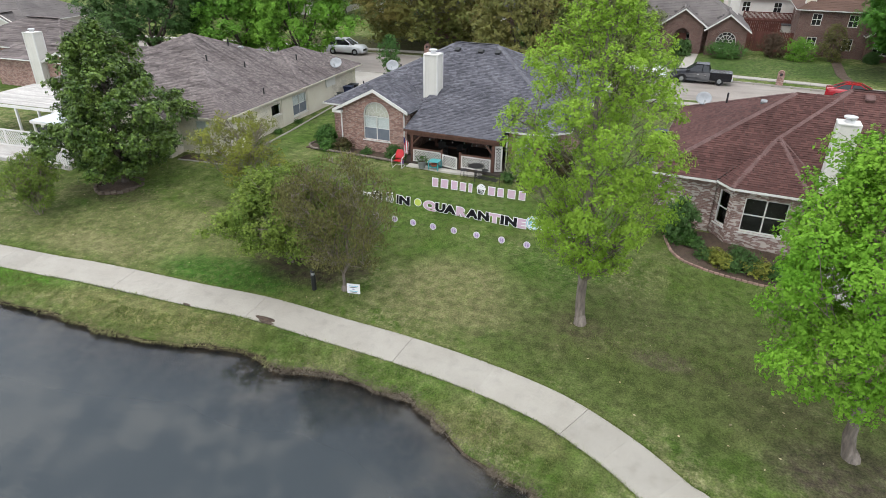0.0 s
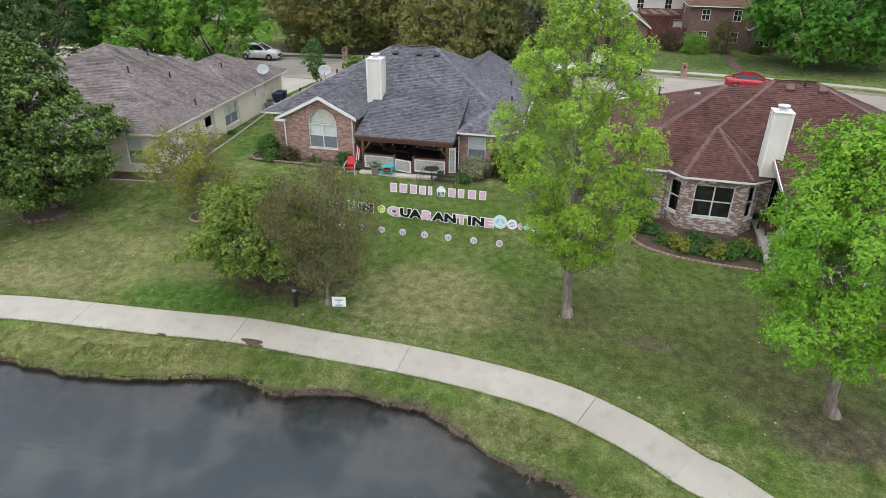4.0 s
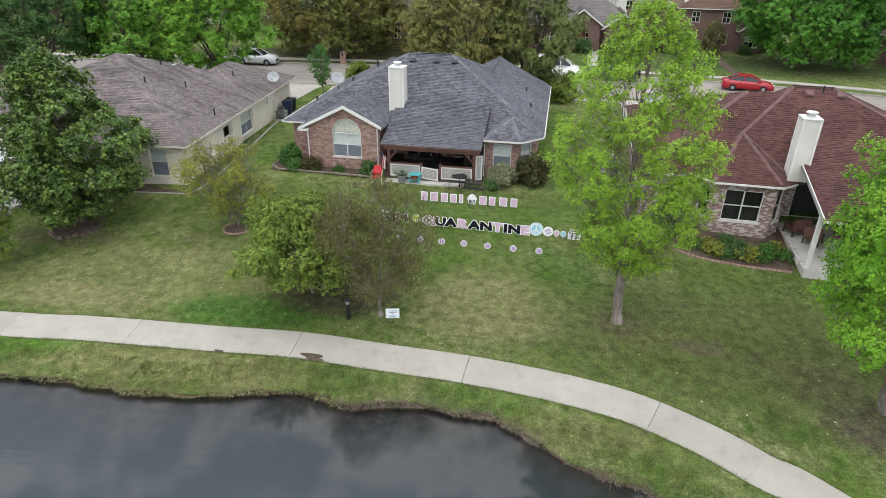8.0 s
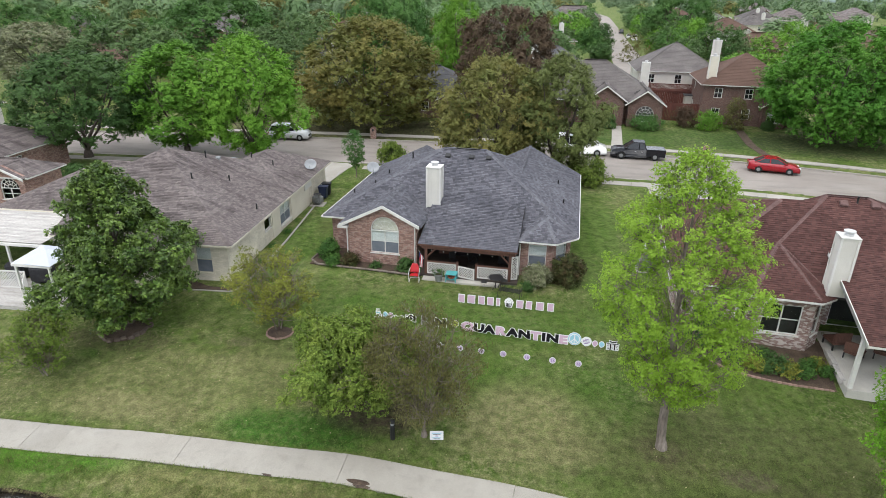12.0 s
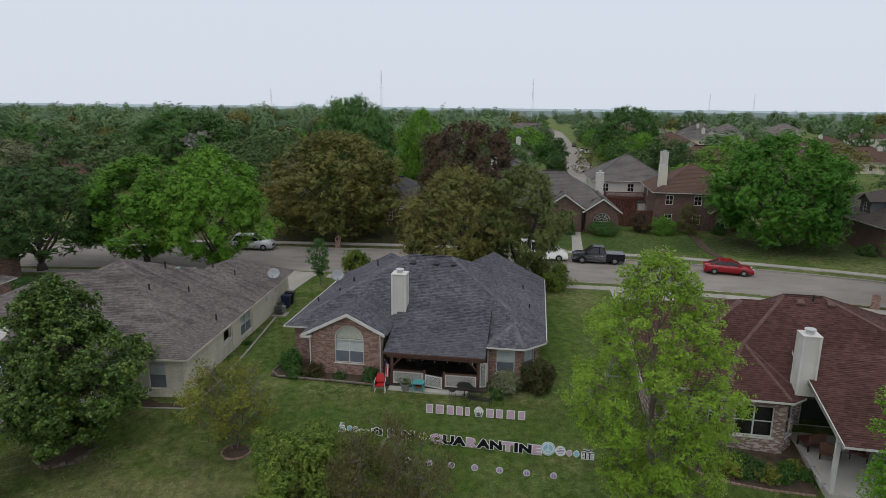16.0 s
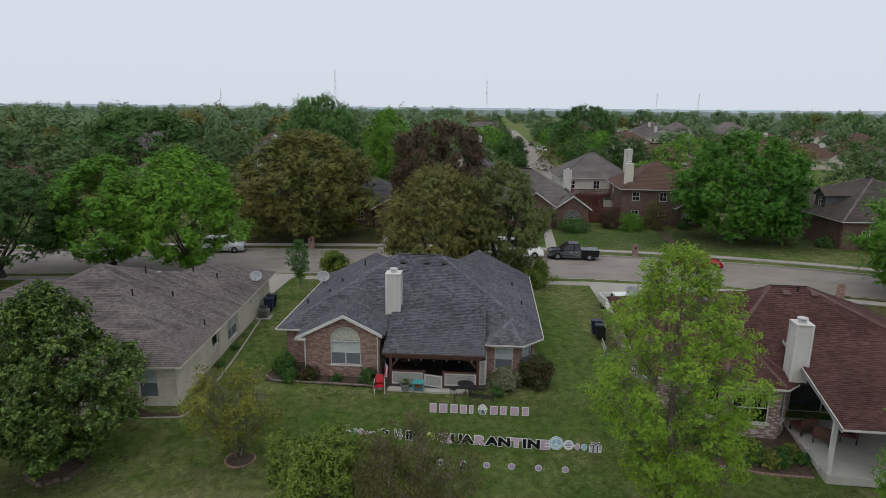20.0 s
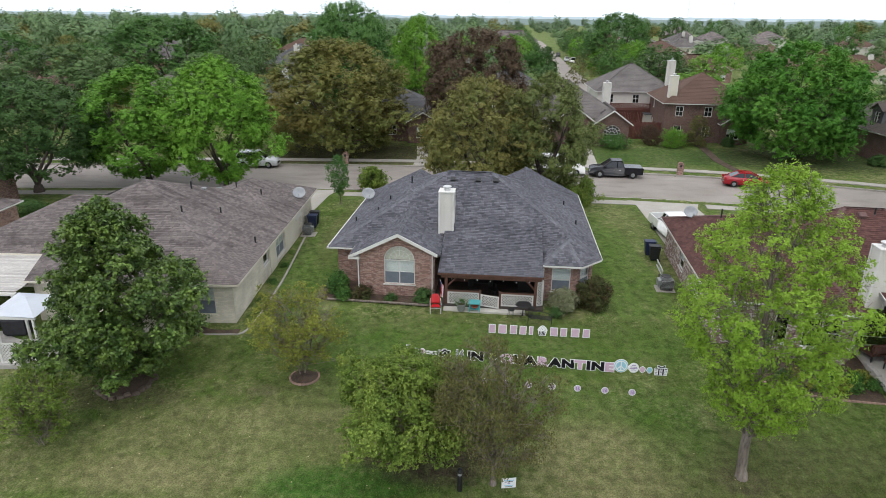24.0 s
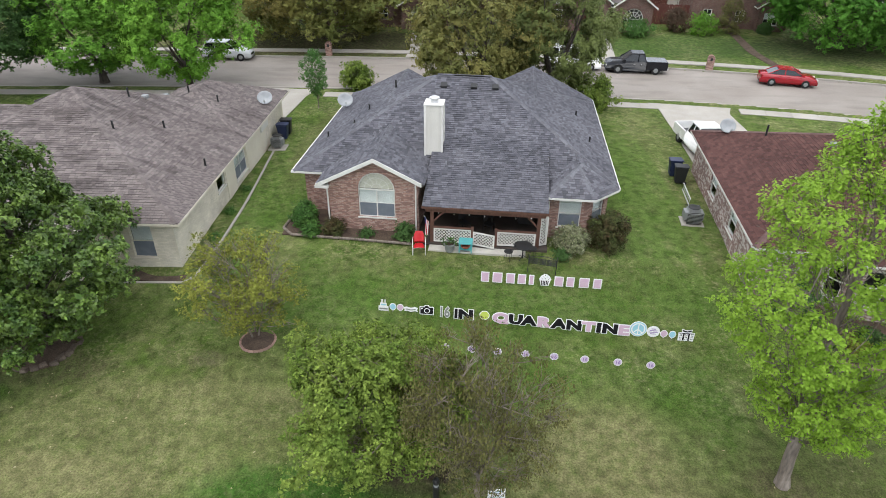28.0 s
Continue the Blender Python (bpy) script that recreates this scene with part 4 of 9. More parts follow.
def window(house, p, q, a0, a1, z0, z1, cols=2, rows=2, arch=False, blind=0.5, trim="white", depth=0.06, brick=None, blind_mat="blind", screen=0.0):
    """A window in the wall from p to q: frame, bars, panes, a half-drawn blind and a dark sheet standing for the unlit
    room behind.
    """
    p, q = Vector((*p, 0)), Vector((*q, 0))
    d = (q - p).normalized()
    turn = Matrix(((d.x, -d.y, 0, p.x), (d.y, d.x, 0, p.y), (0, 0, 1, 0), (0, 0, 0, 1)))
    w = 0.05
    fr = frame_ring(a0, a1, depth, depth + 0.08, z0, z1, w)
    ob = part("window", fr, M[trim], house, "white-framed window", m=turn)
    for k in range(1, cols):
        c = a0 + (a1 - a0) * k / cols
        part("mullion", boxes((c - 0.03, c + 0.03, depth + 0.01, depth + 0.07, z0 + w, z1 - w)), M[trim], ob)
    for k in range(1, rows):
        c = z0 + (z1 - z0) * k / rows
        part("glazing_bar", boxes((a0 + w, a1 - w, depth + 0.015, depth + 0.065, c - 0.022, c + 0.022)), M[trim], ob)
    for i in range(cols):
        for j in range(rows):
            x0, x1 = a0 + (a1 - a0) * i / cols + 0.03, a0 + (a1 - a0) * (i + 1) / cols - 0.03
            y0, y1 = z0 + (z1 - z0) * j / rows + 0.022, z0 + (z1 - z0) * (j + 1) / rows - 0.022
            g = part("pane", boxes((x0, x1, depth + 0.035, depth + 0.041, y0, y1)), M["glass"], ob)
            g.visible_shadow = False
    if screen:
        part("insect_screen", boxes((a0 + 0.04, a1 - 0.04, depth + 0.012, depth + 0.018, z0 + 0.04, z0 + (z1 - z0) * screen)), M["screen"], ob, "grey insect screen over the lower sash")
    part("sill", boxes((a0 - 0.06, a1 + 0.06, -0.04, depth, z0 - 0.07, z0 - 0.003)), M[trim], ob)
    if blind > 0:
        zb = z1 - (z1 - z0) * blind
        bm = bmesh.new()
        z = z1 - 0.05
        while z > zb:
            box(bm, a0 + 0.05, a1 - 0.05, depth + 0.1, depth + 0.112, z - 0.046, z)
            z -= 0.05
        part("blind", bm, M[blind_mat], ob, "pale slatted blind")
    # near-black sheet added in place of the room's darkness
    bm = boxes((a0 - 0.3, a1 + 0.3, 0.62, 0.66, z0 - 0.4, z1 + 0.3))
    part("room_lining", bm, M["dark_inside"], ob)
    if arch:
        r = (a1 - a0) / 2
        c = (a0 + a1) / 2
        bm = bmesh.new()
        n = 20
        arc = [(c - r * math.cos(math.pi * k / n), z1 + r * math.sin(math.pi * k / n)) for k in range(n + 1)]
        inn = [(c - (r - 0.06) * math.cos(math.pi * k / n), z1 + (r - 0.06) * math.sin(math.pi * k / n)) for k in range(n + 1)]
        for k in range(n):
            vs = [bm.verts.new((x, y, z)) for y in (depth, depth + 0.08) for x, z in (arc[k], arc[k + 1], inn[k + 1], inn[k])]
            for f in ((0, 1, 2, 3), (7, 6, 5, 4), (0, 4, 5, 1), (3, 2, 6, 7)):
                bm.faces.new([vs[i] for i in f])
        bar = 0.014 if blind else 0.035
        for ang in (30, 60, 90, 120, 150):
            e = Vector((math.cos(radians(ang)), 0, math.sin(radians(ang))))
            tube(bm, Vector((c, depth + 0.04, z1)) + e * (r * 0.3), Vector((c, depth + 0.04, z1)) + e * (r - 0.04), bar, bar, 4)
        for rr in (0.3, 0.66):
            for k in range(12):
                a, b = math.pi * k / 12, math.pi * (k + 1) / 12
                tube(bm, (c + r * rr * math.cos(a), depth + 0.04, z1 + r * rr * math.sin(a)), (c + r * rr * math.cos(b), depth + 0.04, z1 + r * rr * math.sin(b)), bar * 0.86, bar * 0.86, 4)
        bmesh.ops.recalc_face_normals(bm, faces=bm.faces)
        part("fanlight_frame", bm, M[trim], ob, "white sunburst fanlight bars")
        for nm, off, mt in (("fanlight_pane", 0.038, "glass"), ("fanlight_shade", 0.12, "cream" if blind else "dark_inside")):
            bm = bmesh.new()
            f = bm.faces.new([bm.verts.new((x, depth + off, z)) for x, z in inn])
            e = bmesh.ops.extrude_face_region(bm, geom=[f])["geom"]
            bmesh.ops.translate(bm, vec=(0, 0.006, 0), verts=[v for v in e if isinstance(v, bmesh.types.BMVert)])
            bmesh.ops.recalc_face_normals(bm, faces=bm.faces)
            part(nm, bm, M[mt], ob).visible_shadow = mt != "glass"
        if brick:
            bm = bmesh.new()
            for k in range(n):
                (x0, y0), (x1, y1) = arc[k], arc[k + 1]
                vs = [bm.verts.new(v) for y in (0, 0.18) for v in ((x0, y, y0), (x1, y, y1), (x1, y, z1 + r + 0.02), (x0, y, z1 + r + 0.02))]
                for f in ((0, 1, 2, 3), (7, 6, 5, 4), (0, 4, 5, 1), (3, 2, 6, 7)):
                    bm.faces.new([vs[i] for i in f])
            bmesh.ops.recalc_face_normals(bm, faces=bm.faces)
            part("arch_brickwork", bm, brick, house, m=turn)
    return ob


def chimney(house, u0, u1, v0, v1, z0, z1, mat="siding", cap=True, lap=0.15):
    """A boxed chimney with lap siding, corner boards, a flashing skirt and a round metal cap."""
    bm = bmesh.new()
    z, last = z0, None
    while z < z1 - 0.02:
        zt = min(z + lap, z1)
        for zz, o in ((z, 0.008), (zt, 0.0)):
            ring = [bm.verts.new(c) for c in ((u0 - o, v0 - o, zz), (u1 + o, v0 - o, zz), (u1 + o, v1 + o, zz), (u0 - o, v1 + o, zz))]
            if last:
                for k in range(4):
                    bm.faces.new((last[k], last[(k + 1) % 4], ring[(k + 1) % 4], ring[k]))
            last = ring
        z = zt
    bm.faces.new(last)
    ob = part("chimney", bm, M[mat], house, "white lap-sided chimney with a metal cap")
    for cu, cv in ((u0, v0), (u1, v0), (u1, v1), (u0, v1)):
        part("corner_board", boxes((cu - 0.045, cu + 0.045, cv - 0.045, cv + 0.045, z0, z1 - 0.005)), M["white"], ob)
    part("crown", boxes((u0 - 0.06, u1 + 0.06, v0 - 0.06, v1 + 0.06, z1 - 0.01, z1 + 0.05), bevel=0.01), M["white"], ob)
    if cap:
        cx, cy = (u0 + u1) / 2, (v0 + v1) / 2
        part("flue", lathe([(0.19, z1 + 0.05), (0.19, z1 + 0.14), (0.15, z1 + 0.14), (0.15, z1 + 0.22)], 16, cx, cy), M["pale_metal"], ob)
        part("rain_cap", lathe([(0.24, z1 + 0.22), (0.255, z1 + 0.235), (0.255, z1 + 0.28), (0.22, z1 + 0.3), (0.05, z1 + 0.32)], 20, cx, cy), M["pale_metal"], ob, "round metal rain cap")
    return ob


def vent_pipe(house, u, v, z, h=0.35, r=0.05):
    part("vent_pipe", lathe([(r * 2.2, z - 0.12), (r * 1.3, z + 0.03), (r, z + 0.05), (r, z + h), (r * 0.7, z + h)], 10, u, v), M["black"], house, "dark vent pipe")


def roof_vent(house, u, v, z, w=0.36, slope=0.5, mat="black"):
    bm = boxes((-w / 2, w / 2, -w / 2, w / 2, -0.06, 0.12), bevel=0.03)
    part("roof_vent", bm, M[mat], house, "low square roof vent", m=pose(u, v, z, math.degrees(math.atan(slope)), 0, 0))


def dish(house, u, v, z, turn=0, d=0.9):
    bm = bmesh.new()
    rings = []
    for k in range(5):
        r = d / 2 * k / 4
        rings.append([bm.verts.new((r * math.cos(2 * math.pi * j / 20), r * math.sin(2 * math.pi * j / 20) * 0.9, 0.14 * (r / (d / 2)) ** 2)) for j in range(20)] if k else [bm.verts.new((0, 0, 0))])
    for j in range(20):
        bm.faces.new((rings[0][0], rings[1][j], rings[1][(j + 1) % 20]))
        for k in range(1, 4):
            bm.faces.new((rings[k][j], rings[k + 1][j], rings[k + 1][(j + 1) % 20], rings[k][(j + 1) % 20]))
    g = bmesh.ops.extrude_face_region(bm, geom=bm.faces[:])["geom"]
    bmesh.ops.translate(bm, vec=(0, 0, -0.02), verts=[x for x in g if isinstance(x, bmesh.types.BMVert)])
    bmesh.ops.recalc_face_normals(bm, faces=bm.faces)
    ob = part("satellite_dish", bm, M["dish_grey"], house, "pale grey satellite dish on a bent mast", m=pose(u, v, z + 0.55, 55, 0, turn), smooth=True)
    arm = bmesh.new()
    tube(arm, (0, -0.42, 0.1), (0, -0.35, 0.5), 0.015)
    box(arm, -0.05, 0.05, -0.4, -0.28, 0.46, 0.56)
    part("feed_arm", arm, M["grey_metal"], ob)
    part("mast", tubes([(u, v, z), (u, v, z + 0.4), (u + 0.04, v + 0.06, z + 0.52)], 0.025), M["grey_metal"], house)


# ---- the grey-roofed brick house ----
def gable_wall(house, u0, u1, v, z0, peak, slope, mat, thick=0.18, name="gable_wall"):
    c = (u0 + u1) / 2
    bm = bmesh.new()
    zt = peak - slope * (u1 - u0) / 2
    vs = [bm.verts.new((x, y, z)) for y in (v, v + thick) for x, z in ((u0, z0), (u1, z0), (u1, max(zt, z0 + 0.01)), (c, peak), (u0, max(zt, z0 + 0.01)))]
    bm.faces.new(vs[:5])
    bm.faces.new(vs[:4:-1])
    for k in range(5):
        bm.faces.new((vs[k], vs[5 + k], vs[5 + (k + 1) % 5], vs[(k + 1) % 5]))
    bmesh.ops.recalc_face_normals(bm, faces=bm.faces)
    return part(name, bm, mat, house)


def rake(house, a, b, mat="white", w=0.17, t=0.05):
    """A sloping board under the edge of a gable."""
    a, b = Vector(a), Vector(b)
    bm = bmesh.new()
    vs = []
    for p in (a, b):
        for dy, dz in ((0, 0.02), (t, 0.02), (t, -w), (0, -w)):
            vs.append(bm.verts.new((p.x, p.y + dy, p.z + dz)))
    for k in range(4):
        bm.faces.new((vs[k], vs[4 + k], vs[4 + (k + 1) % 4], vs[(k + 1) % 4]))
    bm.faces.new(vs[:4])
    bm.faces.new(vs[:3:-1])
    bmesh.ops.recalc_face_normals(bm, faces=bm.faces)
    part("rake_board", bm, M[mat], house)


BR = M["brick_red"]
HX, HY, HZ, HT = -12.8, 33.3, 1.1, -4.6
house = thing("brick_house", HX, HY, HZ, HT, "single-storey red brick house with grey shingle roof and covered patio", "house")
main_hip = hip_planes(-6.83, 9.15, 1.45, 14.45, 2.3, 0.5)
gable_front = [[(0.0, -0.12, 2.63), (0.0, 6.2, 2.63), (-2.38, 6.2, 3.82), (-2.38, -0.12, 3.82)], [(-5.18, 6.2, 2.42), (-5.18, -0.12, 2.42), (-2.38, -0.12, 3.82), (-2.38, 6.2, 3.82)]]
patio_shed = shed_planes(0.0, 5.8, -0.87, 4.2, 1.95, 0.33)
wing_ne = gable_planes(1.05, 9.15, 8.0, 15.3, 2.3, 0.5)
wing_nw = gable_planes(-6.83, 0.9, 8.0, 13.9, 2.3, 0.5)
bay_a, bay_b, bay_c = (7.211, 1.807, 3.163), (7.306, 2.076, 3.222), (7.306, 3.3, 3.222)
bay_roof = [[(5.8, 0.08, 2.3), (7.95, 0.08, 2.3), bay_a], [(7.95, 0.08, 2.3), (9.15, 1.34, 2.3), bay_b, bay_a], [(9.15, 1.34, 2.3), (9.15, 1.5, 2.3), bay_c, bay_b], [(5.8, 3.3, 2.3), (5.8, 0.08, 2.3), bay_a, bay_b, bay_c]]
roof(house, [main_hip, gable_front, patio_shed, wing_ne, wing_nw, bay_roof], M["shingle_grey"], 11, caps=M["cap_grey"],
     single=lambda p: 0.8 < p.x < 5.7 and p.y < 1.3, eave_planes=[main_hip[1], main_hip[3], main_hip[0], gable_front[1], patio_shed[0], bay_roof[0], bay_roof[1]], dark=[patio_shed[0]])
bm = bmesh.new()
vs = [bm.verts.new((u, v, z)) for u in (5.74, 5.8) for v, z in ((-0.8, 1.9), (3.9, 1.9), (3.9, 3.52), (-0.8, 1.97))]
for f in ((0, 1, 2, 3), (7, 6, 5, 4), (0, 4, 5, 1), (1, 5, 6, 2), (2, 6, 7, 3), (3, 7, 4, 0)):
    bm.faces.new([vs[i] for i in f])
bmesh.ops.recalc_face_normals(bm, faces=bm.faces)
part("roof_cheek", bm, M["shingle_grey"], house)
for a, b in (((-5.2, -0.16, 2.4), (-2.38, -0.16, 3.82)), ((-2.38, -0.16, 3.82), (-0.12, -0.16, 2.69))):
    rake(house, a, b)
part("eave_return", boxes((-5.25, -4.6, -0.16, 0.6, 2.2, 2.34), bevel=0.01), M["white"], house)
# walls
W0 = -0.35
wall(house, (-4.64, 0.1), (-0.3, 0.1), W0, 2.5, BR, [(1.42, 3.2, 0.7, 2.5)])


def poly_wall(house, polys, v, thick, mat, name="gable_wall"):
    """Upright wall pieces in the plane v, given as outlines of (u, z)."""
    bm = bmesh.new()
    for P in polys:
        a = [bm.verts.new((x, v, z)) for x, z in P]
        b = [bm.verts.new((x, v + thick, z)) for x, z in P]
        bm.faces.new(a)
        bm.faces.new(b[::-1])
        for k in range(len(P)):
            bm.faces.new((a[k], b[k], b[(k + 1) % len(P)], a[(k + 1) % len(P)]))
    bmesh.ops.recalc_face_normals(bm, faces=bm.faces)
    return part(name, bm, mat, house)


poly_wall(house, [[(-4.64, 2.5), (-3.22, 2.5), (-3.22, 3.08), (-3.72, 3.08), (-4.64, 2.62)], [(-1.44, 2.5), (-0.3, 2.5), (-0.3, 2.7), (-1.04, 3.08), (-1.44, 3.08)], [(-3.72, 3.08), (-1.04, 3.08), (-2.38, 3.74)]], 0.1, 0.18, BR)
window(house, (-4.64, 0.1), (-0.3, 0.1), 1.42, 3.2, 0.7, 2.15, 2, 2, True, 0.98, brick=BR, screen=0.5)
wall(house, (-4.64, 1.9), (-4.64, 0.28), W0, 2.42, BR)
wall(house, (-6.4, 1.9), (-4.64, 1.9), W0, 2.3, BR)
wall(house, (-6.4, 13.6), (-6.4, 1.9), W0, 2.3, BR)
wall(house, (-0.3, 0.28), (-0.3, 3.4), W0, 2.6, BR)
wall(house, (-0.3, 3.4), (5.9, 3.4), W0, 3.2, BR, [(1.2, 3.0, 0.05, 2.1), (3.9, 4.9, 0.05, 2.1)])
window(house, (-0.3, 3.4), (5.9, 3.4), 1.2, 3.0, 0.05, 2.1, 2, 1, blind=0.0)
window(house, (-0.3, 3.4), (5.9, 3.4), 3.9, 4.9, 0.05, 2.1, 1, 2, blind=0.5)
wall(house, (5.9, 3.4), (5.9, 0.5), W0, 2.2, BR)
wall(house, (5.9, 0.5), (7.75, 0.5), W0, 2.3, BR, [(0.45, 1.5, 0.58, 1.97)])
window(house, (5.9, 0.5), (7.75, 0.5), 0.45, 1.5, 0.58, 1.97, 1, 2, blind=0.6, screen=0.45)
wall(house, (7.75, 0.5), (8.75, 1.65), W0, 2.3, BR, [(0.3, 1.2, 0.58, 1.97)])
window(house, (7.75, 0.5), (8.75, 1.65), 0.3, 1.2, 0.58, 1.97, 1, 2, blind=0.6, screen=0.45)
wall(house, (8.75, 1.65), (8.75, 15.0), W0, 2.3, BR, [(5.0, 6.4, 0.8, 1.9)])
window(house, (8.75, 1.65), (8.75, 15.0), 5.0, 6.4, 0.8, 1.9, 2, 1, blind=0.6)
wall(house, (8.75, 15.0), (1.4, 15.0), W0, 2.3, BR)
gable_wall(house, 1.4, 8.75, 14.82, 2.3, 4.2, 0.5, BR)
wall(house, (1.4, 15.0), (1.4, 13.6), W0, 2.3, BR)
wall(house, (1.4, 13.6), (-6.4, 13.6), W0, 2.3, BR)
gable_wall(house, -6.4, 0.5, 13.42, 2.3, 4.1, 0.5, BR)
chimney(house, -0.34, 0.5, 2.76, 3.6, 2.6, 5.52)
for u, v, h in ((-3.0, 9.6, 0.5), (-4.1, 7.2, 0.3), (-4.6, 5.6, 0.2), (-6.0, 5.2, 0.3), (7.6, 9.5, 0.3), (8.1, 6.0, 0.3)):
    vent_pipe(house, u, v, 2.3 + 0.5 * min(u + 6.83, 9.15 - u, v - 1.45), h)
for u in (0.1, 1.75, 2.9):
    roof_vent(house, u, 7.2, 2.3 + 0.5 * (7.2 - 1.45) + 0.02)
part("ridge_vent", boxes((0.6, 2.2, 7.85, 8.05, 5.54, 5.62), bevel=0.02), M["black"], house)
dish(house, -6.3, 10.2, 2.6, 20, 0.95)
# downpipes
for u, v, z1 in ((-0.42, -0.02, 2.55), (-4.72, 0.02, 2.3), (5.86, 0.3, 2.0)):
    part("downpipe", tubes([(u, v, z1), (u, v + 0.04, z1 - 0.3), (u, v + 0.04, -0.1), (u, v - 0.15, -0.2)], 0.04), M["white"], house)

for u, v0, v1 in ((9.21, 1.4, 15.2), (-6.89, 1.4, 13.8)):
    part("gutter", boxes((u - 0.045, u + 0.02, v0, v1, 2.2, 2.3), bevel=0.01), M["white"], house, "white metal gutter")
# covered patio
# the roof's shade is put into the floor colour; the step stays pale
part("patio_floor", boxes((-0.3, 5.9, -0.9, 3.4, -0.4, 0.02)), M["patio_floor"], house, "patio floor coloured dark for roof shade")
part("patio_slab", boxes((0.35, 4.9, -1.4, -0.9, -0.45, -0.05), bevel=0.015), M["pale_concrete"], house, "pale concrete patio step")
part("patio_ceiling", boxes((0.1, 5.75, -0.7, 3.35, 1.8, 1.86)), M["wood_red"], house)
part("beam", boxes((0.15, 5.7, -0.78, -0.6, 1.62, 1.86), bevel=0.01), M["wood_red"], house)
for u in (0.45, 5.42):
    part("post", boxes((u - 0.08, u + 0.08, -0.78, -0.62, 0.02, 1.62), bevel=0.01), M["wood_red"], house, "square red-brown timber post")
    for s in (1, -1):
        if 0.2 < u + s * 0.5 < 5.6:
            bm = bmesh.new()
            tube(bm, (u + s * 0.06, -0.7, 1.1), (u + s * 0.55, -0.7, 1.62), 0.05, 0.05, 4)
            part("brace", bm, M["wood_red"], house)


def lattice(parent, p, q, z0, z1, step=0.16, wid=0.035, mat="white", name="lattice_panel"):
    """Crossed diagonal laths in a plain frame from p to q."""
    p, q = Vector((*p, 0)), Vector((*q, 0))
    L, H = (q - p).length, z1 - z0
    d = (q - p).normalized()
    ob = part(name, frame_ring(-0.02, L + 0.02, -0.01, 0.035, z0 - 0.03, z1 + 0.03, 0.07), M[mat], parent, "white diagonal lattice panel", m=Matrix(((d.x, -d.y, 0, p.x), (d.y, d.x, 0, p.y), (0, 0, 1, 0), (0, 0, 0, 1))))
    for lay, sgn in ((0.0, 1), (0.012, -1)):
        k = -H
        while k < L:
            a0, a1 = max(k, 0), min(k + H, L)
            if a1 - a0 > 0.02:
                b0, b1 = a0 - k, a1 - k
                if sgn < 0:
                    b0, b1 = H - b0, H - b1
                e = wid / math.sqrt(2)
                bm = bmesh.new()
                vs = [bm.verts.new(c) for y in (lay, lay + 0.01) for c in ((a0, y, z0 + b0 - e), (a1, y, z0 + b1 - e), (a1, y, z0 + b1 + e), (a0, y, z0 + b0 + e))]
                for f in ((0, 1, 2, 3), (7, 6, 5, 4), (0, 4, 5, 1), (2, 6, 7, 3)):
                    bm.faces.new([vs[i] for i in f])
                bmesh.ops.recalc_face_normals(bm, faces=bm.faces)
                part("lath", bm, M[mat], ob)
            k += step
    return ob


fence = thing("patio_fence", HX, HY, HZ, HT, "low white lattice patio fence with red-brown posts and rails", "fence")
for a, b in (((0.56, -0.8), (2.3, -0.8)), ((3.55, -0.8), (5.3, -0.8)), ((5.5, -0.6), (5.85, -0.45))):
    z1 = 0.78 if b[0] < 5.5 else 1.5
    lattice(fence, a, b, 0.1, z1)
    if b[0] < 5.5:
        part("rail", boxes((a[0] - 0.05, b[0] + 0.05, -0.84, -0.74, 0.82, 0.9), bevel=0.008), M["wood_red"], fence)
lattice(fence, (2.42, -0.86), (3.4, -1.12), 0.08, 0.72, name="gate_panel")
for u in (2.36, 3.48):
    part("fence_post", boxes((u - 0.06, u + 0.06, -0.85, -0.73, -0.02, 0.98), bevel=0.01), M["wood_red"], fence)

# planting bed and its edging
bed = part("planting_bed", boxes((-6.9, -0.5, -0.85, 1.9, -0.3, 0.03)), M["soil"], None, "dark mulch planting bed along the brick wall", m=pose(HX, HY, HZ - 0.06, 0, 0, HT))
tagged(bed, category="planting bed", kind="structure")
edging = thing("bed_edging", HX, HY, HZ - 0.06, HT, "low timber edging round the planting bed", "edging", kind="structure")
for k, (a, b) in enumerate((((-6.9, 1.5), (-7.0, -0.3)), ((-7.0, -0.3), (-6.4, -0.9)), ((-6.4, -0.9), (-3.4, -0.95)), ((-3.4, -0.95), (-0.5, -1.05)))):
    bm = bmesh.new()
    tube(bm, (*a, 0.06), (*b, 0.05), 0.07, 0.07, 6)
    part("edging_timber", bm, M["bark"], edging)

# ---- the tan-roofed cream house to the west ----
CB = M["brick_cream"]
nb = thing("cream_house", 0, 0, 0.95, 0, "single-storey cream brick house with weathered tan shingle roof", "house")
NB_SLOPE = 0.432
nb_peak = (-31.0, 37.65, 5.763)
nb_main = [[(-34.2, 29.75, 2.35), (-23.1, 29.75, 2.35), nb_peak, (-34.2, 34.45, 4.38)], [(-23.1, 29.75, 2.35), (-23.1, 45.55, 2.35), nb_peak],
           [(-23.1, 45.55, 2.35), (-38.9, 45.55, 2.35), nb_peak], [(-34.2, 40.85, 4.38), (-34.2, 34.45, 4.38), nb_peak]]
nb_west = hip_planes(-41.2, -29.5, 33.6, 43.4, 2.35, NB_SLOPE)
nb_north = hip_planes(-30.7, -23.08, 39.0, 48.7, 2.35, 0.46)
nb_south = gable_planes(-29.4, -26.3, 28.6, 34.0, 2.35, 0.45)
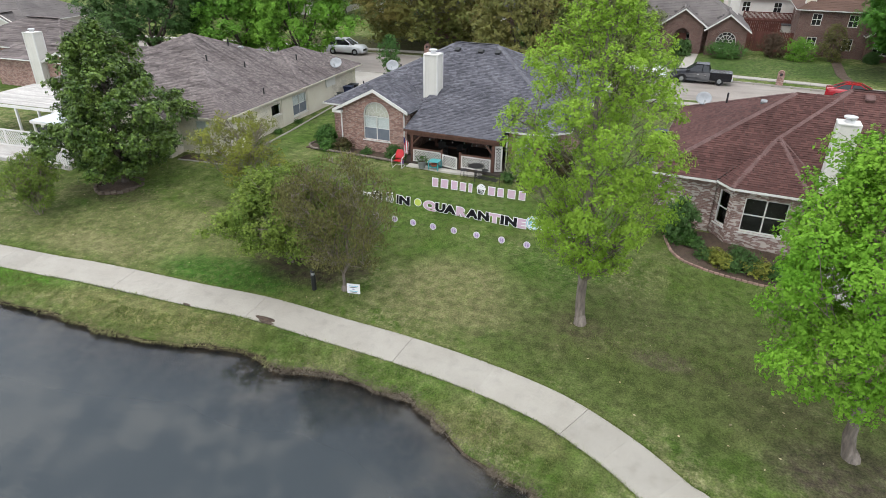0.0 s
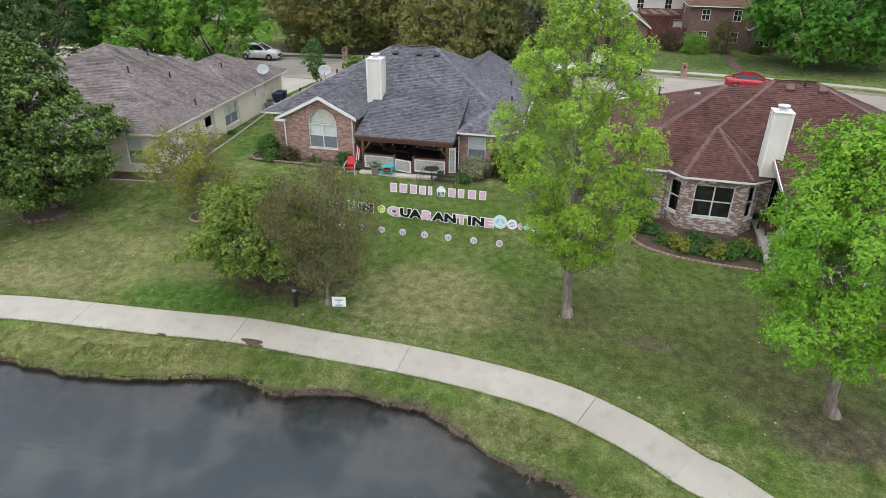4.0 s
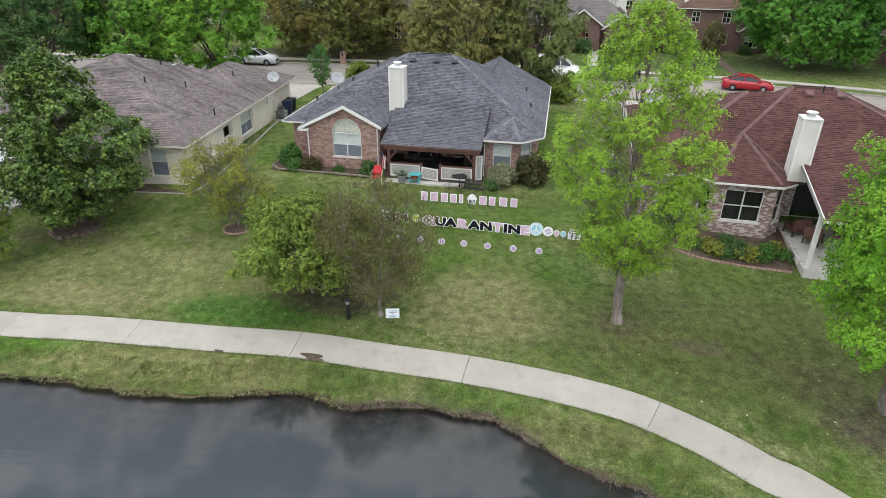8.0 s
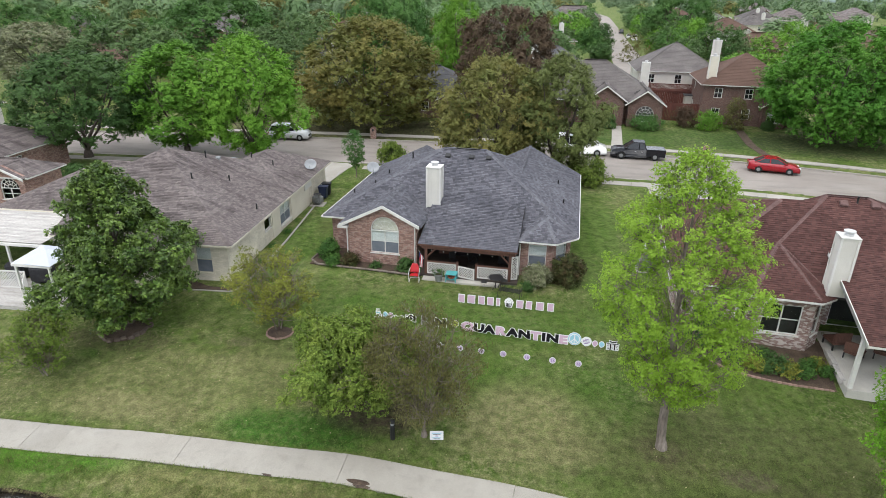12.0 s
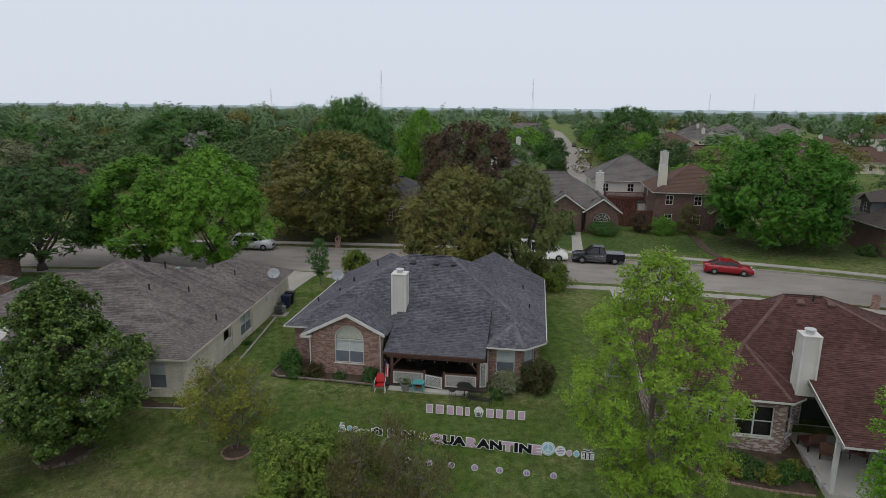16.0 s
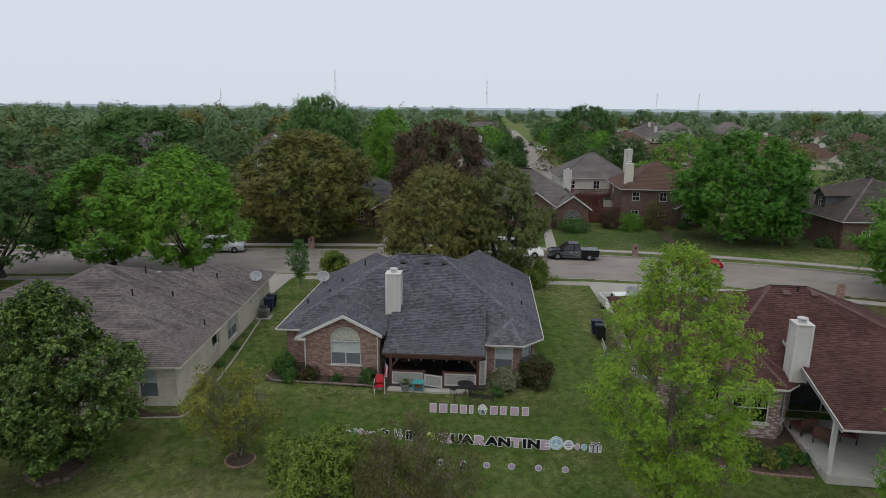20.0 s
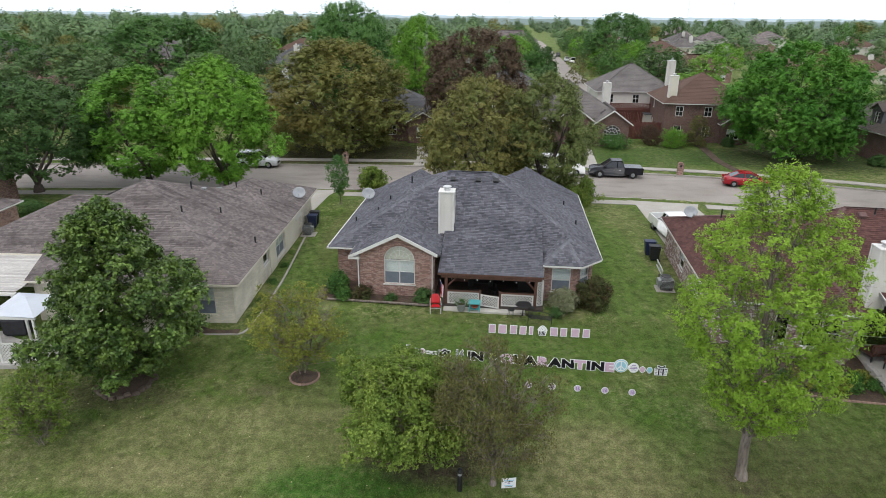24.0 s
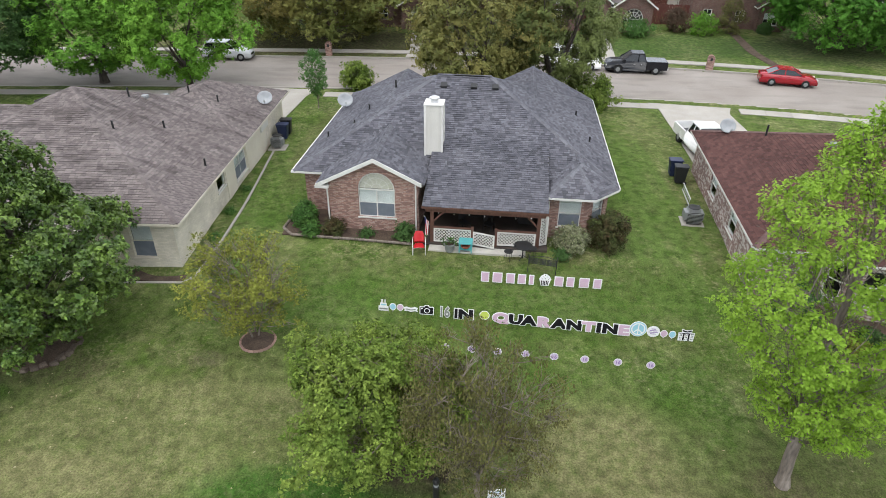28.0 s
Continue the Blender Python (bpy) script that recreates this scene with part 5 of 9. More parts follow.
roof(nb, [nb_main, nb_west, nb_north, nb_south], M["shingle_tan"], 23, trim="cream", single=lambda p: -25.6 < p.x and p.y < 34.5, eave_planes=[nb_main[0], nb_main[1], nb_north[1], nb_north[2], nb_west[0], nb_west[3], nb_south[0]])


def nb_top(x, y):
    """Height of the cream house's roof over its base."""
    return 2.35 + max(NB_SLOPE * min(-23.1 - x, x + 38.9, y - 29.75, 45.55 - y), 0.46 * min(-23.08 - x, x + 30.7, 48.7 - y, y - 39.0))


wall(nb, (-34.0, 30.05), (-23.5, 30.05), -0.5, 2.3, CB, [(8.5, 9.5, 0.45, 2.05)])
window(nb, (-34.0, 30.05), (-23.5, 30.05), 8.5, 9.5, 0.45, 2.05, 1, 2, blind=0.95, trim="cream", screen=0.5)
wall(nb, (-23.5, 30.05), (-23.5, 48.3), -0.5, 2.3, CB, [(5.3, 6.4, 1.05, 1.8), (8.0, 9.95, 0.45, 1.85)])
window(nb, (-23.5, 30.05), (-23.5, 49.0), 5.3, 6.4, 1.05, 1.8, 1, 1, blind=0.0)
window(nb, (-23.5, 30.05), (-23.5, 49.0), 8.0, 9.95, 0.45, 1.85, 2, 2, blind=0.9, screen=0.5)
for y0, y1 in ((36.6, 37.95), (40.1, 44.0)):
    part("panel", boxes((-23.5, -23.46, y0, y1, -0.4, 2.2)), M["cream"], nb, "smooth cream siding panel")
wall(nb, (-23.5, 48.3), (-30.3, 48.3), -0.5, 2.3, CB)
wall(nb, (-30.3, 48.3), (-30.3, 43.0), -0.5, 2.3, CB)
wall(nb, (-30.3, 43.0), (-40.8, 43.0), -0.5, 2.3, CB)
wall(nb, (-40.8, 43.0), (-40.8, 33.9), -0.5, 2.3, CB)
wall(nb, (-40.8, 33.9), (-34.0, 33.9), -0.5, 2.3, CB)
wall(nb, (-34.0, 33.9), (-34.0, 30.05), -0.5, 2.3, CB)
bm = bmesh.new()
vs = [bm.verts.new((x, y, z)) for x in (-34.15, -34.0) for y, z in ((29.95, 2.3), (34.4, 2.3), (34.4, 4.28))]
for f in ((0, 1, 2), (5, 4, 3), (0, 3, 4, 1), (1, 4, 5, 2), (2, 5, 3, 0)):
    bm.faces.new([vs[k] for k in f])
bmesh.ops.recalc_face_normals(bm, faces=bm.faces)
part("gable_wall", bm, M["cream"], nb)
wall(nb, (-29.1, 28.95), (-26.6, 28.95), -0.5, 2.3, CB)
wall(nb, (-26.6, 28.95), (-26.6, 30.05), -0.5, 2.3, CB)
gable_wall(nb, -29.2, -26.5, 28.95, 2.3, 2.95, 0.45, CB)
rake(nb, (-29.4, 28.56, 2.35), (-27.85, 28.56, 3.05), "cream")
rake(nb, (-27.85, 28.56, 3.05), (-26.3, 28.56, 2.35), "cream")
for x, y, h in ((-28.0, 35.27, 0.4), (-26.48, 37.24, 0.4), (-23.81, 35.17, 0.4), (-28.9, 39.0, 0.5), (-25.6, 42.6, 0.4), (-27.6, 43.4, 0.4)):
    vent_pipe(nb, x, y, nb_top(x, y), h)
for x, y in ((-28.4, 39.7), (-28.0, 41.2)):
    roof_vent(nb, x, y, nb_top(x, y), 0.34, 0.1, "grey_metal")
dish(nb, -23.6, 45.2, 2.4, 10, 0.95)
part("eave_box", boxes((-23.46, -23.36, 42.9, 44.4, 1.5, 2.1), bevel=0.01), M["white"], nb)

# ---- the red-roofed brick house to the east ----
MB = M["brick_mixed"]
rn = thing("red_roof_house", 0.75, 28.7, 0.6, -7.0, "single-storey mottled brick house with red-brown shingle roof", "house")


ap, r1, r2, hp = (5.15, 2.93, 4.354), (7.9, 6.2, 6.15), (9.9, 6.2, 6.15), (5.57, 5.65, 5.85)
# front block with the faceted bay, its hips meeting at one point below the ridge
rn_front = [[(7.4, 0.1, 2.8), (17.5, 0.1, 2.8), r2, r1, ap], [(3.6, -0.6, 2.8), (6.65, -0.6, 2.8), ap], [(6.65, -0.6, 2.8), (7.4, 0.1, 2.8), ap], [(2.8, 0.4, 2.8), (3.6, -0.6, 2.8), ap],
            [(2.8, 9.0, 2.8), (2.8, 0.4, 2.8), ap, r1], [(17.5, 0.1, 2.8), (17.5, 13.6, 2.8), r2], [(17.5, 13.6, 2.8), (7.0, 13.6, 2.8), r1, r2]]
# lower west block
rn_west = [[(0.0, 0.1, 2.8), (2.9, 0.1, 2.8), (7.45, 5.64, 5.846), hp], [(0.0, 13.6, 2.8), (0.0, 0.1, 2.8), hp], [(9.0, 13.6, 2.8), (0.0, 13.6, 2.8), hp, (9.0, 5.9, 5.85)]]
rn_patio = shed_planes(7.35, 15.5, -4.2, 2.3, 2.75, 0.235)
roof(rn, [rn_front, rn_west, rn_patio], M["shingle_red"], 37, caps=M["cap_red"], single=lambda p: 3.2 < p.x < 7 and p.y < 1.6,
     eave_planes=[rn_front[1], rn_front[2], rn_front[3], rn_front[5], rn_front[6], rn_west[0], rn_west[1], rn_patio[0]])
wall(rn, (0.4, 0.5), (3.0, 0.5), -0.4, 2.8, MB)
for (p, q, holes) in (((3.0, 0.6), (3.75, -0.3), [(0.25, 0.95, 0.75, 2.35)]), ((3.75, -0.3), (6.5, -0.3), [(0.5, 2.25, 0.75, 2.35)]), ((6.5, -0.3), (7.2, 0.6), [(0.22, 0.92, 0.75, 2.35)])):
    wall(rn, p, q, -0.4, 2.8, MB, holes)
    for h in holes:
        window(rn, p, q, *h, 2 if h[1] - h[0] > 1 else 1, 2, blind=0.0)
wall(rn, (7.2, 0.6), (7.2, 2.6), -0.4, 3.2, MB)
# glazed door added, unseen, as a dark field for the patio's deep shade
wall(rn, (7.2, 2.6), (17.0, 2.6), -0.4, 3.9, MB, [(1.0, 4.4, 0.1, 2.25)])
window(rn, (7.2, 2.6), (17.0, 2.6), 1.0, 4.4, 0.1, 2.25, 2, 1, blind=0.0)
wall(rn, (17.0, 2.6), (17.0, 13.2), -0.4, 2.8, MB)
wall(rn, (17.0, 13.2), (0.4, 13.2), -0.4, 2.8, MB)
wall(rn, (0.4, 13.2), (0.4, 0.5), -0.4, 2.8, MB, [(4.2, 5.4, 1.1, 2.2), (8.2, 9.4, 1.1, 2.2)])
for a in (4.2, 8.2):
    window(rn, (0.4, 13.2), (0.4, 0.5), a, a + 1.2, 1.1, 2.2, 1, 2, blind=0.5)
rake(rn, (7.33, -4.24, 2.74), (7.33, 2.3, 4.28))
bm = bmesh.new()
vs = [bm.verts.new(c) for c in ((7.33, -4.2, 2.78), (7.37, -4.2, 2.78), (7.37, 2.0, 4.24), (7.33, 2.0, 4.24), (7.33, -4.2, 2.58), (7.37, -4.2, 2.58), (7.37, 2.0, 4.04), (7.33, 2.0, 4.04))]
for f in ((0, 1, 2, 3), (7, 6, 5, 4), (0, 4, 5, 1), (2, 6, 7, 3), (0, 3, 7, 4), (1, 5, 6, 2)):
    bm.faces.new([vs[i] for i in f])
bmesh.ops.recalc_face_normals(bm, faces=bm.faces)
part("rake_board", bm, M["white"], rn)
part("patio_slab", boxes((7.45, 15.5, -3.42, 2.6, -0.4, 0.05), bevel=0.015), M["pale_concrete"], rn, "pale concrete patio slab")
for u in (7.58, 11.4, 15.3):
    part("post", boxes((u - 0.09, u + 0.09, -3.32, -3.14, 0.05, 2.85), bevel=0.01), M["white"], rn, "white square patio post")
part("beam", boxes((7.4, 15.4, -3.34, -3.12, 2.66, 2.86), bevel=0.01), M["white"], rn)
chimney(rn, 6.92, 7.65, 0.05, 0.82, 2.9, 5.85)
dish(rn, 1.3, 11.6, 3.3, 10, 0.9)
for u in (8.6, 10.1):
    roof_vent(rn, u, 5.6, 5.88, 0.4, 0.54, "cap_red")
vent_pipe(rn, 9.3, 5.8, 5.9, 0.4)
vent_pipe(rn, 2.6, 9.4, 3.9, 0.9)
vent_pipe(rn, 14.2, 4.5, 4.2, 0.4)
roof_vent(rn, 4.3, 5.9, 5.18, 0.3, 0.3, "grey_metal")


# ---- trees ----
def limb(bm, pts, r0, r1, seg=7):
    """A bent tapering limb through pts."""
    P = [Vector(p) for p in pts]
    rings = []
    for i, p in enumerate(P):
        d = (P[min(i + 1, len(P) - 1)] - P[max(i - 1, 0)]).normalized()
        a = d.orthogonal().normalized()
        b = d.cross(a)
        r = r0 + (r1 - r0) * i / (len(P) - 1)
        rings.append([bm.verts.new(p + (a * math.cos(2 * math.pi * k / seg) + b * math.sin(2 * math.pi * k / seg)) * r) for k in range(seg)])
    for A, B in zip(rings, rings[1:]):
        off = min(range(seg), key=lambda k: (A[0].co - B[k].co).length)
        for k in range(seg):
            bm.faces.new((A[k], A[(k + 1) % seg], B[(k + 1 + off) % seg], B[(k + off) % seg]))
    bm.faces.new(rings[-1])


def crown_shape(style, f):
    """Relative radius of the crown at height fraction f."""
    if style == "oval":
        return math.sin(math.pi * min(1, max(0, f * 0.94 + 0.05))) ** 0.7
    if style == "egg":
        return math.sin(math.pi * min(1, max(0.02, f)) ** 0.62) ** 0.75
    if style == "cone":
        return 1.0 if f < 0.18 else max(0.05, (1 - (f - 0.18) / 0.82) ** 0.62)
    if style == "dome":
        return math.sqrt(max(0.02, 1 - ((f - 0.35) / 0.65) ** 2)) if f > 0.35 else 0.75 + 0.25 * f / 0.35
    if style == "vase":
        return 0.45 + 0.55 * math.sin(math.pi * min(1, 0.15 + 0.62 * f)) if f < 0.85 else 1.0 - (f - 0.85) * 2.6
    return 1.0


def make_tree(seed, height, base, width, style="dome", leaves=9000, size=0.13, lobes=60, lobe=0.2, trunk=0.16, bare=0.35, lean=(0, 0), stems=1, gap=0.0, twigs=0, flare=1.5, droop=0.0, wild=0.28, shell=0.12, fork=0.0, up=0.45, tuft=8, spray=2.6, loose=0.42, tri=False, spiky=False, core=0, limbs=1):
    """Meshes of a trunk with limbs and of a leaf crown; the foot is at the origin."""
    rng = random.Random(seed)
    tb = bmesh.new()
    top = Vector((lean[0], lean[1], height))
    cz, ch = base, height - base
    ends = []
    for s in range(stems):
        a = 2 * math.pi * s / max(1, stems) + rng.uniform(-0.4, 0.4)
        spread = 0.0 if stems == 1 else width * (0.3 if fork else 0.22)
        foot = Vector((0.1 * math.cos(a) if stems > 1 and not fork else 0, 0.1 * math.sin(a) if stems > 1 and not fork else 0, -0.3))
        tip = Vector((lean[0] + spread * math.cos(a), lean[1] + spread * math.sin(a), height * (0.9 if stems == 1 else 0.78)))
        pts = []
        for k in range(9):
            f = k / 8
            w = Vector((rng.uniform(-1, 1), rng.uniform(-1, 1), 0)) * trunk * 0.5 * (f > 0.1)
            if fork:
                # one bole up to the fork, then limbs that arch outward
                g = max(0.0, (f - fork) / (1 - fork)) ** 0.8
                pts.append(Vector((tip.x * g, tip.y * g, foot.z + (tip.z - foot.z) * f)) + w * (0.2 if f <= fork else 1))
            else:
                pts.append(foot.lerp(tip, f) + w)
        r = trunk / math.sqrt(stems)
        limb(tb, pts, r * (1.25 if fork else 1), r * 0.16, 9)
        if flare and (stems == 1 or (fork and s == 0)):
            limb(tb, [(0, 0, -0.3), (0, 0, 0.05), (pts[1] * (1.0 if fork else 0.35))], trunk * flare, trunk * 0.9, 9)
        ends.append(pts)
    centres = []
    for i in range(lobes):
        f = (i + rng.random()) / lobes
        rad = width / 2 * crown_shape(style, f)
        a = i * 2.39996 + rng.uniform(-0.5, 0.5)
        rad *= 1 + wild * 2 * noise.noise(Vector((math.cos(a) * 1.2, math.sin(a) * 1.2, f * 3.0 + seed)))
        rr = rad * math.sqrt(rng.uniform(shell, 1.0)) * (1 - lobe * 0.8)
        z = cz + ch * (0.03 + 0.94 * f)
        c = Vector((lean[0] * f + rr * math.cos(a), lean[1] * f + rr * math.sin(a), z - droop * rr))
        centres.append((c, max(0.3, width * lobe * rng.uniform(0.6, 1.25) * (0.55 + 0.45 * crown_shape(style, f)))))
    main = [c for c, _ in centres[::3]] if lobes > 80 else []
    for i, (c, r) in enumerate(centres):
        if i % limbs:
            continue
        if main and i % 3:
            # a side branch from the nearest limb
            q = min(main, key=lambda m: (m - c).length + max(0, m.z - c.z))
            p0 = q - Vector((q.x - lean[0] * 0.5, q.y - lean[1] * 0.5, (c - q).length)) * 0.25
            mid = p0.lerp(c, 0.5) + Vector((0, 0, -0.05 * r))
            limb(tb, [p0, mid, c], 0.02, 0.006, 4)
            for t in range(twigs):
                e = c + Vector((rng.uniform(-1, 1), rng.uniform(-1, 1), rng.uniform(-0.3, 1.2))).normalized() * r * rng.uniform(0.7, 1.3)
                limb(tb, [mid.lerp(c, rng.random()), mid.lerp(e, 0.6) + Vector((0, 0, 0.1)), e], 0.011, 0.003, 3)
            continue
        pts = rng.choice(ends)
        f0 = max(0.08, min(0.85, (c.z - height * 0.14 - math.hypot(c.x - pts[4].x, c.y - pts[4].y) * 0.45) / (height * 0.9)))
        k = f0 * 8
        p0 = pts[int(k)].lerp(pts[min(8, int(k) + 1)], k - int(k))
        k = max(k, min(7.9, 8 * base * 0.9 / tip.z))
        p0 = pts[int(k)].lerp(pts[min(8, int(k) + 1)], k - int(k))
        mid = p0.lerp(c, 0.5) + Vector((rng.uniform(-1, 1), rng.uniform(-1, 1), rng.uniform(-0.2, 0.6))) * (c - p0).length * 0.1
        rl = trunk * 0.3 * min(1, math.sqrt(60 / lobes)) * (1 - 0.6 * f0) * rng.uniform(0.7, 1.1)
        limb(tb, [p0, mid, c], rl, rl * 0.2, 5)
        for t in range(twigs):
            e = c + Vector((rng.uniform(-1, 1), rng.uniform(-1, 1), rng.uniform(-0.3, 1.2))).normalized() * r * rng.uniform(0.7, 1.3)
            limb(tb, [mid.lerp(c, rng.random()), mid.lerp(e, 0.6) + Vector((0, 0, 0.1)), e], 0.014, 0.004, 3)
    trunk_me = bpy.data.meshes.new("trunk")
    tb.to_mesh(trunk_me)
    tb.free()
    for p in trunk_me.polygons:
        p.use_smooth = True
    # leaves: tufts of blades over the shells of the lobes, turned outward and to the sky
    np_rng = np.random.RandomState(seed)
    live = [k for k in range(len(centres)) if rng.random() >= gap]
    C, R = np.array([centres[k][0] for k in live]), np.array([centres[k][1] for k in live])
    n_t = np.maximum(2, (leaves / tuft * R ** 2 / np.sum(R ** 2)).astype(int))
    own = np.repeat(np.arange(len(live)), n_t)

    def unit(v):
        return v / np.maximum(1e-6, np.linalg.norm(v, axis=1))[:, None]

    d = unit(np_rng.normal(size=(len(own), 3)) + [0, 0, 0.3])
    ph = C[own] * 1.3
    lump = 1 + 0.16 * np.sin(d[:, 0] * 5 + ph[:, 0]) + 0.16 * np.sin(d[:, 1] * 5.7 + ph[:, 1]) + 0.12 * np.sin(d[:, 2] * 6 + ph[:, 2])
    at = C[own] + d * [1, 1, 0.72] * (R[own] * lump * np_rng.uniform(0.3, 1.0, len(own)) ** 0.4)[:, None]
    out = unit(at - np.array([lean[0] * 0.5, lean[1] * 0.5, cz + ch * 0.35]))
    aim = unit(d * 0.55 + out * 0.45 + [0, 0, up])
    own = np.repeat(np.arange(len(at)), tuft)
    P = at[own] + unit(np_rng.normal(size=(len(own), 3))) * (np_rng.uniform(0.2, 1.0, len(own)) * size * spray)[:, None]
    N = unit(aim[own] + np_rng.normal(size=(len(own), 3)) * loose)
    A = unit(np.cross(N, np_rng.normal(size=(len(own), 3))))
    B = np.cross(N, A)
    S = (size * np_rng.uniform(0.6, 1.35, len(own)))[:, None]
    if spiky:
        A = unit(A * 0.5 + [0, 0, 0.9])
    if tri:
        V = np.stack([P - A * S * 0.8 - B * S * 0.5, P + A * S, P - A * S * 0.5 + B * S * 0.75], 1)
    else:
        V = np.stack([P - A * S, P + B * S * 0.6 + N * S * 0.12, P + A * S, P - B * S * 0.6 + N * S * 0.12], 1)
    k = V.shape[1]
    if core:
        # overlapping sprays deep inside each lobe close the crown
        own = np.repeat(np.arange(len(live)), core)
        P = C[own] + unit(np_rng.normal(size=(len(own), 3))) * (R[own] * np_rng.uniform(0.0, 0.45, len(own)))[:, None]
        N = unit(np_rng.normal(size=(len(own), 3)) + [0, 0, 0.5])
        A = unit(np.cross(N, np_rng.normal(size=(len(own), 3))))
        B, S = np.cross(N, A), (R[own] * np_rng.uniform(0.2, 0.36, len(own)))[:, None]
        inner = [P - A * S, P + B * S * 0.6, P + A * S, P - B * S * 0.6]
        V = np.concatenate([V, np.stack(inner[:k], 1)])
    leaf_me = bpy.data.meshes.new("crown")
    leaf_me.from_pydata(V.reshape(-1, 3).tolist(), [], np.arange(len(V) * k).reshape(-1, k).tolist())
    return trunk_me, leaf_me


def tree_thing(meshes, leaf, bark, x, y, turn=0, scale=1.0, name="tree", label="", category="tree", z=None, sz=None, group=""):
    tm, lm = meshes
    ob = thing(name, x, y, G(x, y) if z is None else z, turn, label, category, group)
    ob.scale = (scale, scale, sz or scale)
    for nm, me, mt in (("trunk", tm, bark), ("crown", lm, leaf)):
        me = me.copy() if me.materials and me.materials[0] is not mt else me
        if not me.materials:
            me.materials.append(mt)
        elif me.materials[0] is not mt:
            me.materials[0] = mt
        part(nm, me, mt, ob)
    return ob


# the trees of the lawn
tree_thing(make_tree(1, 12.1, 2.2, 6.4, "oval", 68000, 0.046, 300, 0.07, 0.2, lean=(-0.4, 0.2), twigs=4, wild=0.07, spray=2.8, loose=0.4, tuft=7), M["leaf_bright"], M["bark"], -1.0, 20.05, 0, label="tall young shade tree in bright yellow-green spring leaf")
tree_thing(make_tree(2, 9.4, 2.7, 7.0, "dome", 84000, 0.05, 190, 0.085, 0.2, lean=(-1.2, 0.1), twigs=3, wild=0.4, spray=2.8, loose=0.38, tuft=8), M["leaf_vivid"], M["bark"], 7.2, 16.0, 0, label="spreading young tree in vivid green spring leaf")
tree_thing(make_tree(3, 8.6, 0.5, 7.6, "egg", 64000, 0.078, 215, 0.083, 0.2, twigs=0, wild=0.3, up=0.7, tuft=9, spray=1.9, loose=0.5, core=20), M["leaf_magnolia"], M["bark_dark"], -26.9, 25.4, 0, label="dense broad evergreen magnolia with glossy dark leaves")
tree_thing(make_tree(4, 4.3, 0.8, 4.6, "vase", 12500, 0.05, 80, 0.1, 0.07, stems=3, twigs=6, gap=0.2, loose=0.6, spray=3), M["leaf_yellow"], M["bark"], -19.05, 25.9, 0, label="small sparse tree in thin yellow-green leaf")
tree_thing(make_tree(5, 4.2, 1.15, 6.4, "dome", 56000, 0.05, 120, 0.105, 0.1, stems=3, twigs=2, wild=0.35, up=0.6, tuft=8, spray=2.6, core=14), M["leaf_olive"], M["bark"], -13.5, 20.9, 0, label="rounded multi-stemmed tree in dense olive-green leaf")
tree_thing(make_tree(6, 5.3, 1.5, 4.8, "vase", 24000, 0.042, 130, 0.1, 0.12, stems=4, fork=0.25, twigs=7, lean=(-0.35, 0.2), loose=0.8, spray=4.5, tuft=5, spiky=True), M["leaf_bronze"], M["bark"], -10.42, 19.4, 0, label="twiggy small tree just breaking into bronze leaf")
tree_thing(make_tree(7, 3.0, 0.7, 3.2, "vase", 16000, 0.04, 60, 0.12, 0.07, stems=6, twigs=7, loose=0.7), M["leaf_olive"], M["bark"], -28.3, 21.05, 0, label="low multi-stemmed crape myrtle in thin leaf")


# ---- lawn signs ----
M["pink"] = material("pale_pink_board", (0.58, 0.41, 0.52), (0.63, 0.45, 0.56), 3, 0.5, 0.02, 20, grit=0.05)
M["lilac"] = material("lilac_board", (0.55, 0.46, 0.6), (0.6, 0.5, 0.64), 3, 0.5, 0.02, 20, grit=0.05)
M["sign_white"] = material("white_board", (0.78, 0.78, 0.78), (0.82, 0.82, 0.82), 3, 0.5, 0.02, 20, grit=0.04)
M["sign_black"] = material("black_board", (0.012, 0.012, 0.014), (0.018, 0.018, 0.02), 3, 0.75, 0.02, 20, grit=0.05, spec=0.05)
M["sky_board"] = material("pale_blue_board", (0.3, 0.55, 0.66), (0.34, 0.6, 0.7), 3, 0.5, 0.02, 20, grit=0.05)
M["lime_board"] = material("lime_board", (0.5, 0.6, 0.1), (0.56, 0.66, 0.14), 3, 0.5, 0.02, 20, grit=0.05)
M["purple_board"] = material("purple_board", (0.3, 0.2, 0.42), (0.34, 0.24, 0.46), 3, 0.5, 0.02, 20, grit=0.05)
M["teal_paint"] = material("teal_paint", (0.08, 0.33, 0.34), (0.1, 0.4, 0.4), 3, 0.55, 0.05, 30, grit=0.1)
M["red_paint"] = material("red_enamel", (0.42, 0.012, 0.018), (0.5, 0.02, 0.025), 3, 0.3, 0.02, 30, grit=0.06, spec=0.5)
M["terracotta"] = material("terracotta", (0.3, 0.1, 0.06), (0.36, 0.13, 0.08), 3, 0.8, 0.1, 30, grit=0.1)


def glyph(ch, size, depth, fat):
    c = bpy.data.curves.new("glyph", "FONT")
    c.body, c.size, c.extrude, c.offset, c.align_x, c.resolution_u = ch, size, depth, fat, "CENTER", 3
    o = bpy.data.objects.new("glyph", c)
    me = bpy.data.meshes.new_from_object(o)
    bpy.data.objects.remove(o)
    bpy.data.curves.remove(c)
    me.transform(Matrix.Rotation(radians(90), 4, "X"))
    me.materials.clear()
    return me


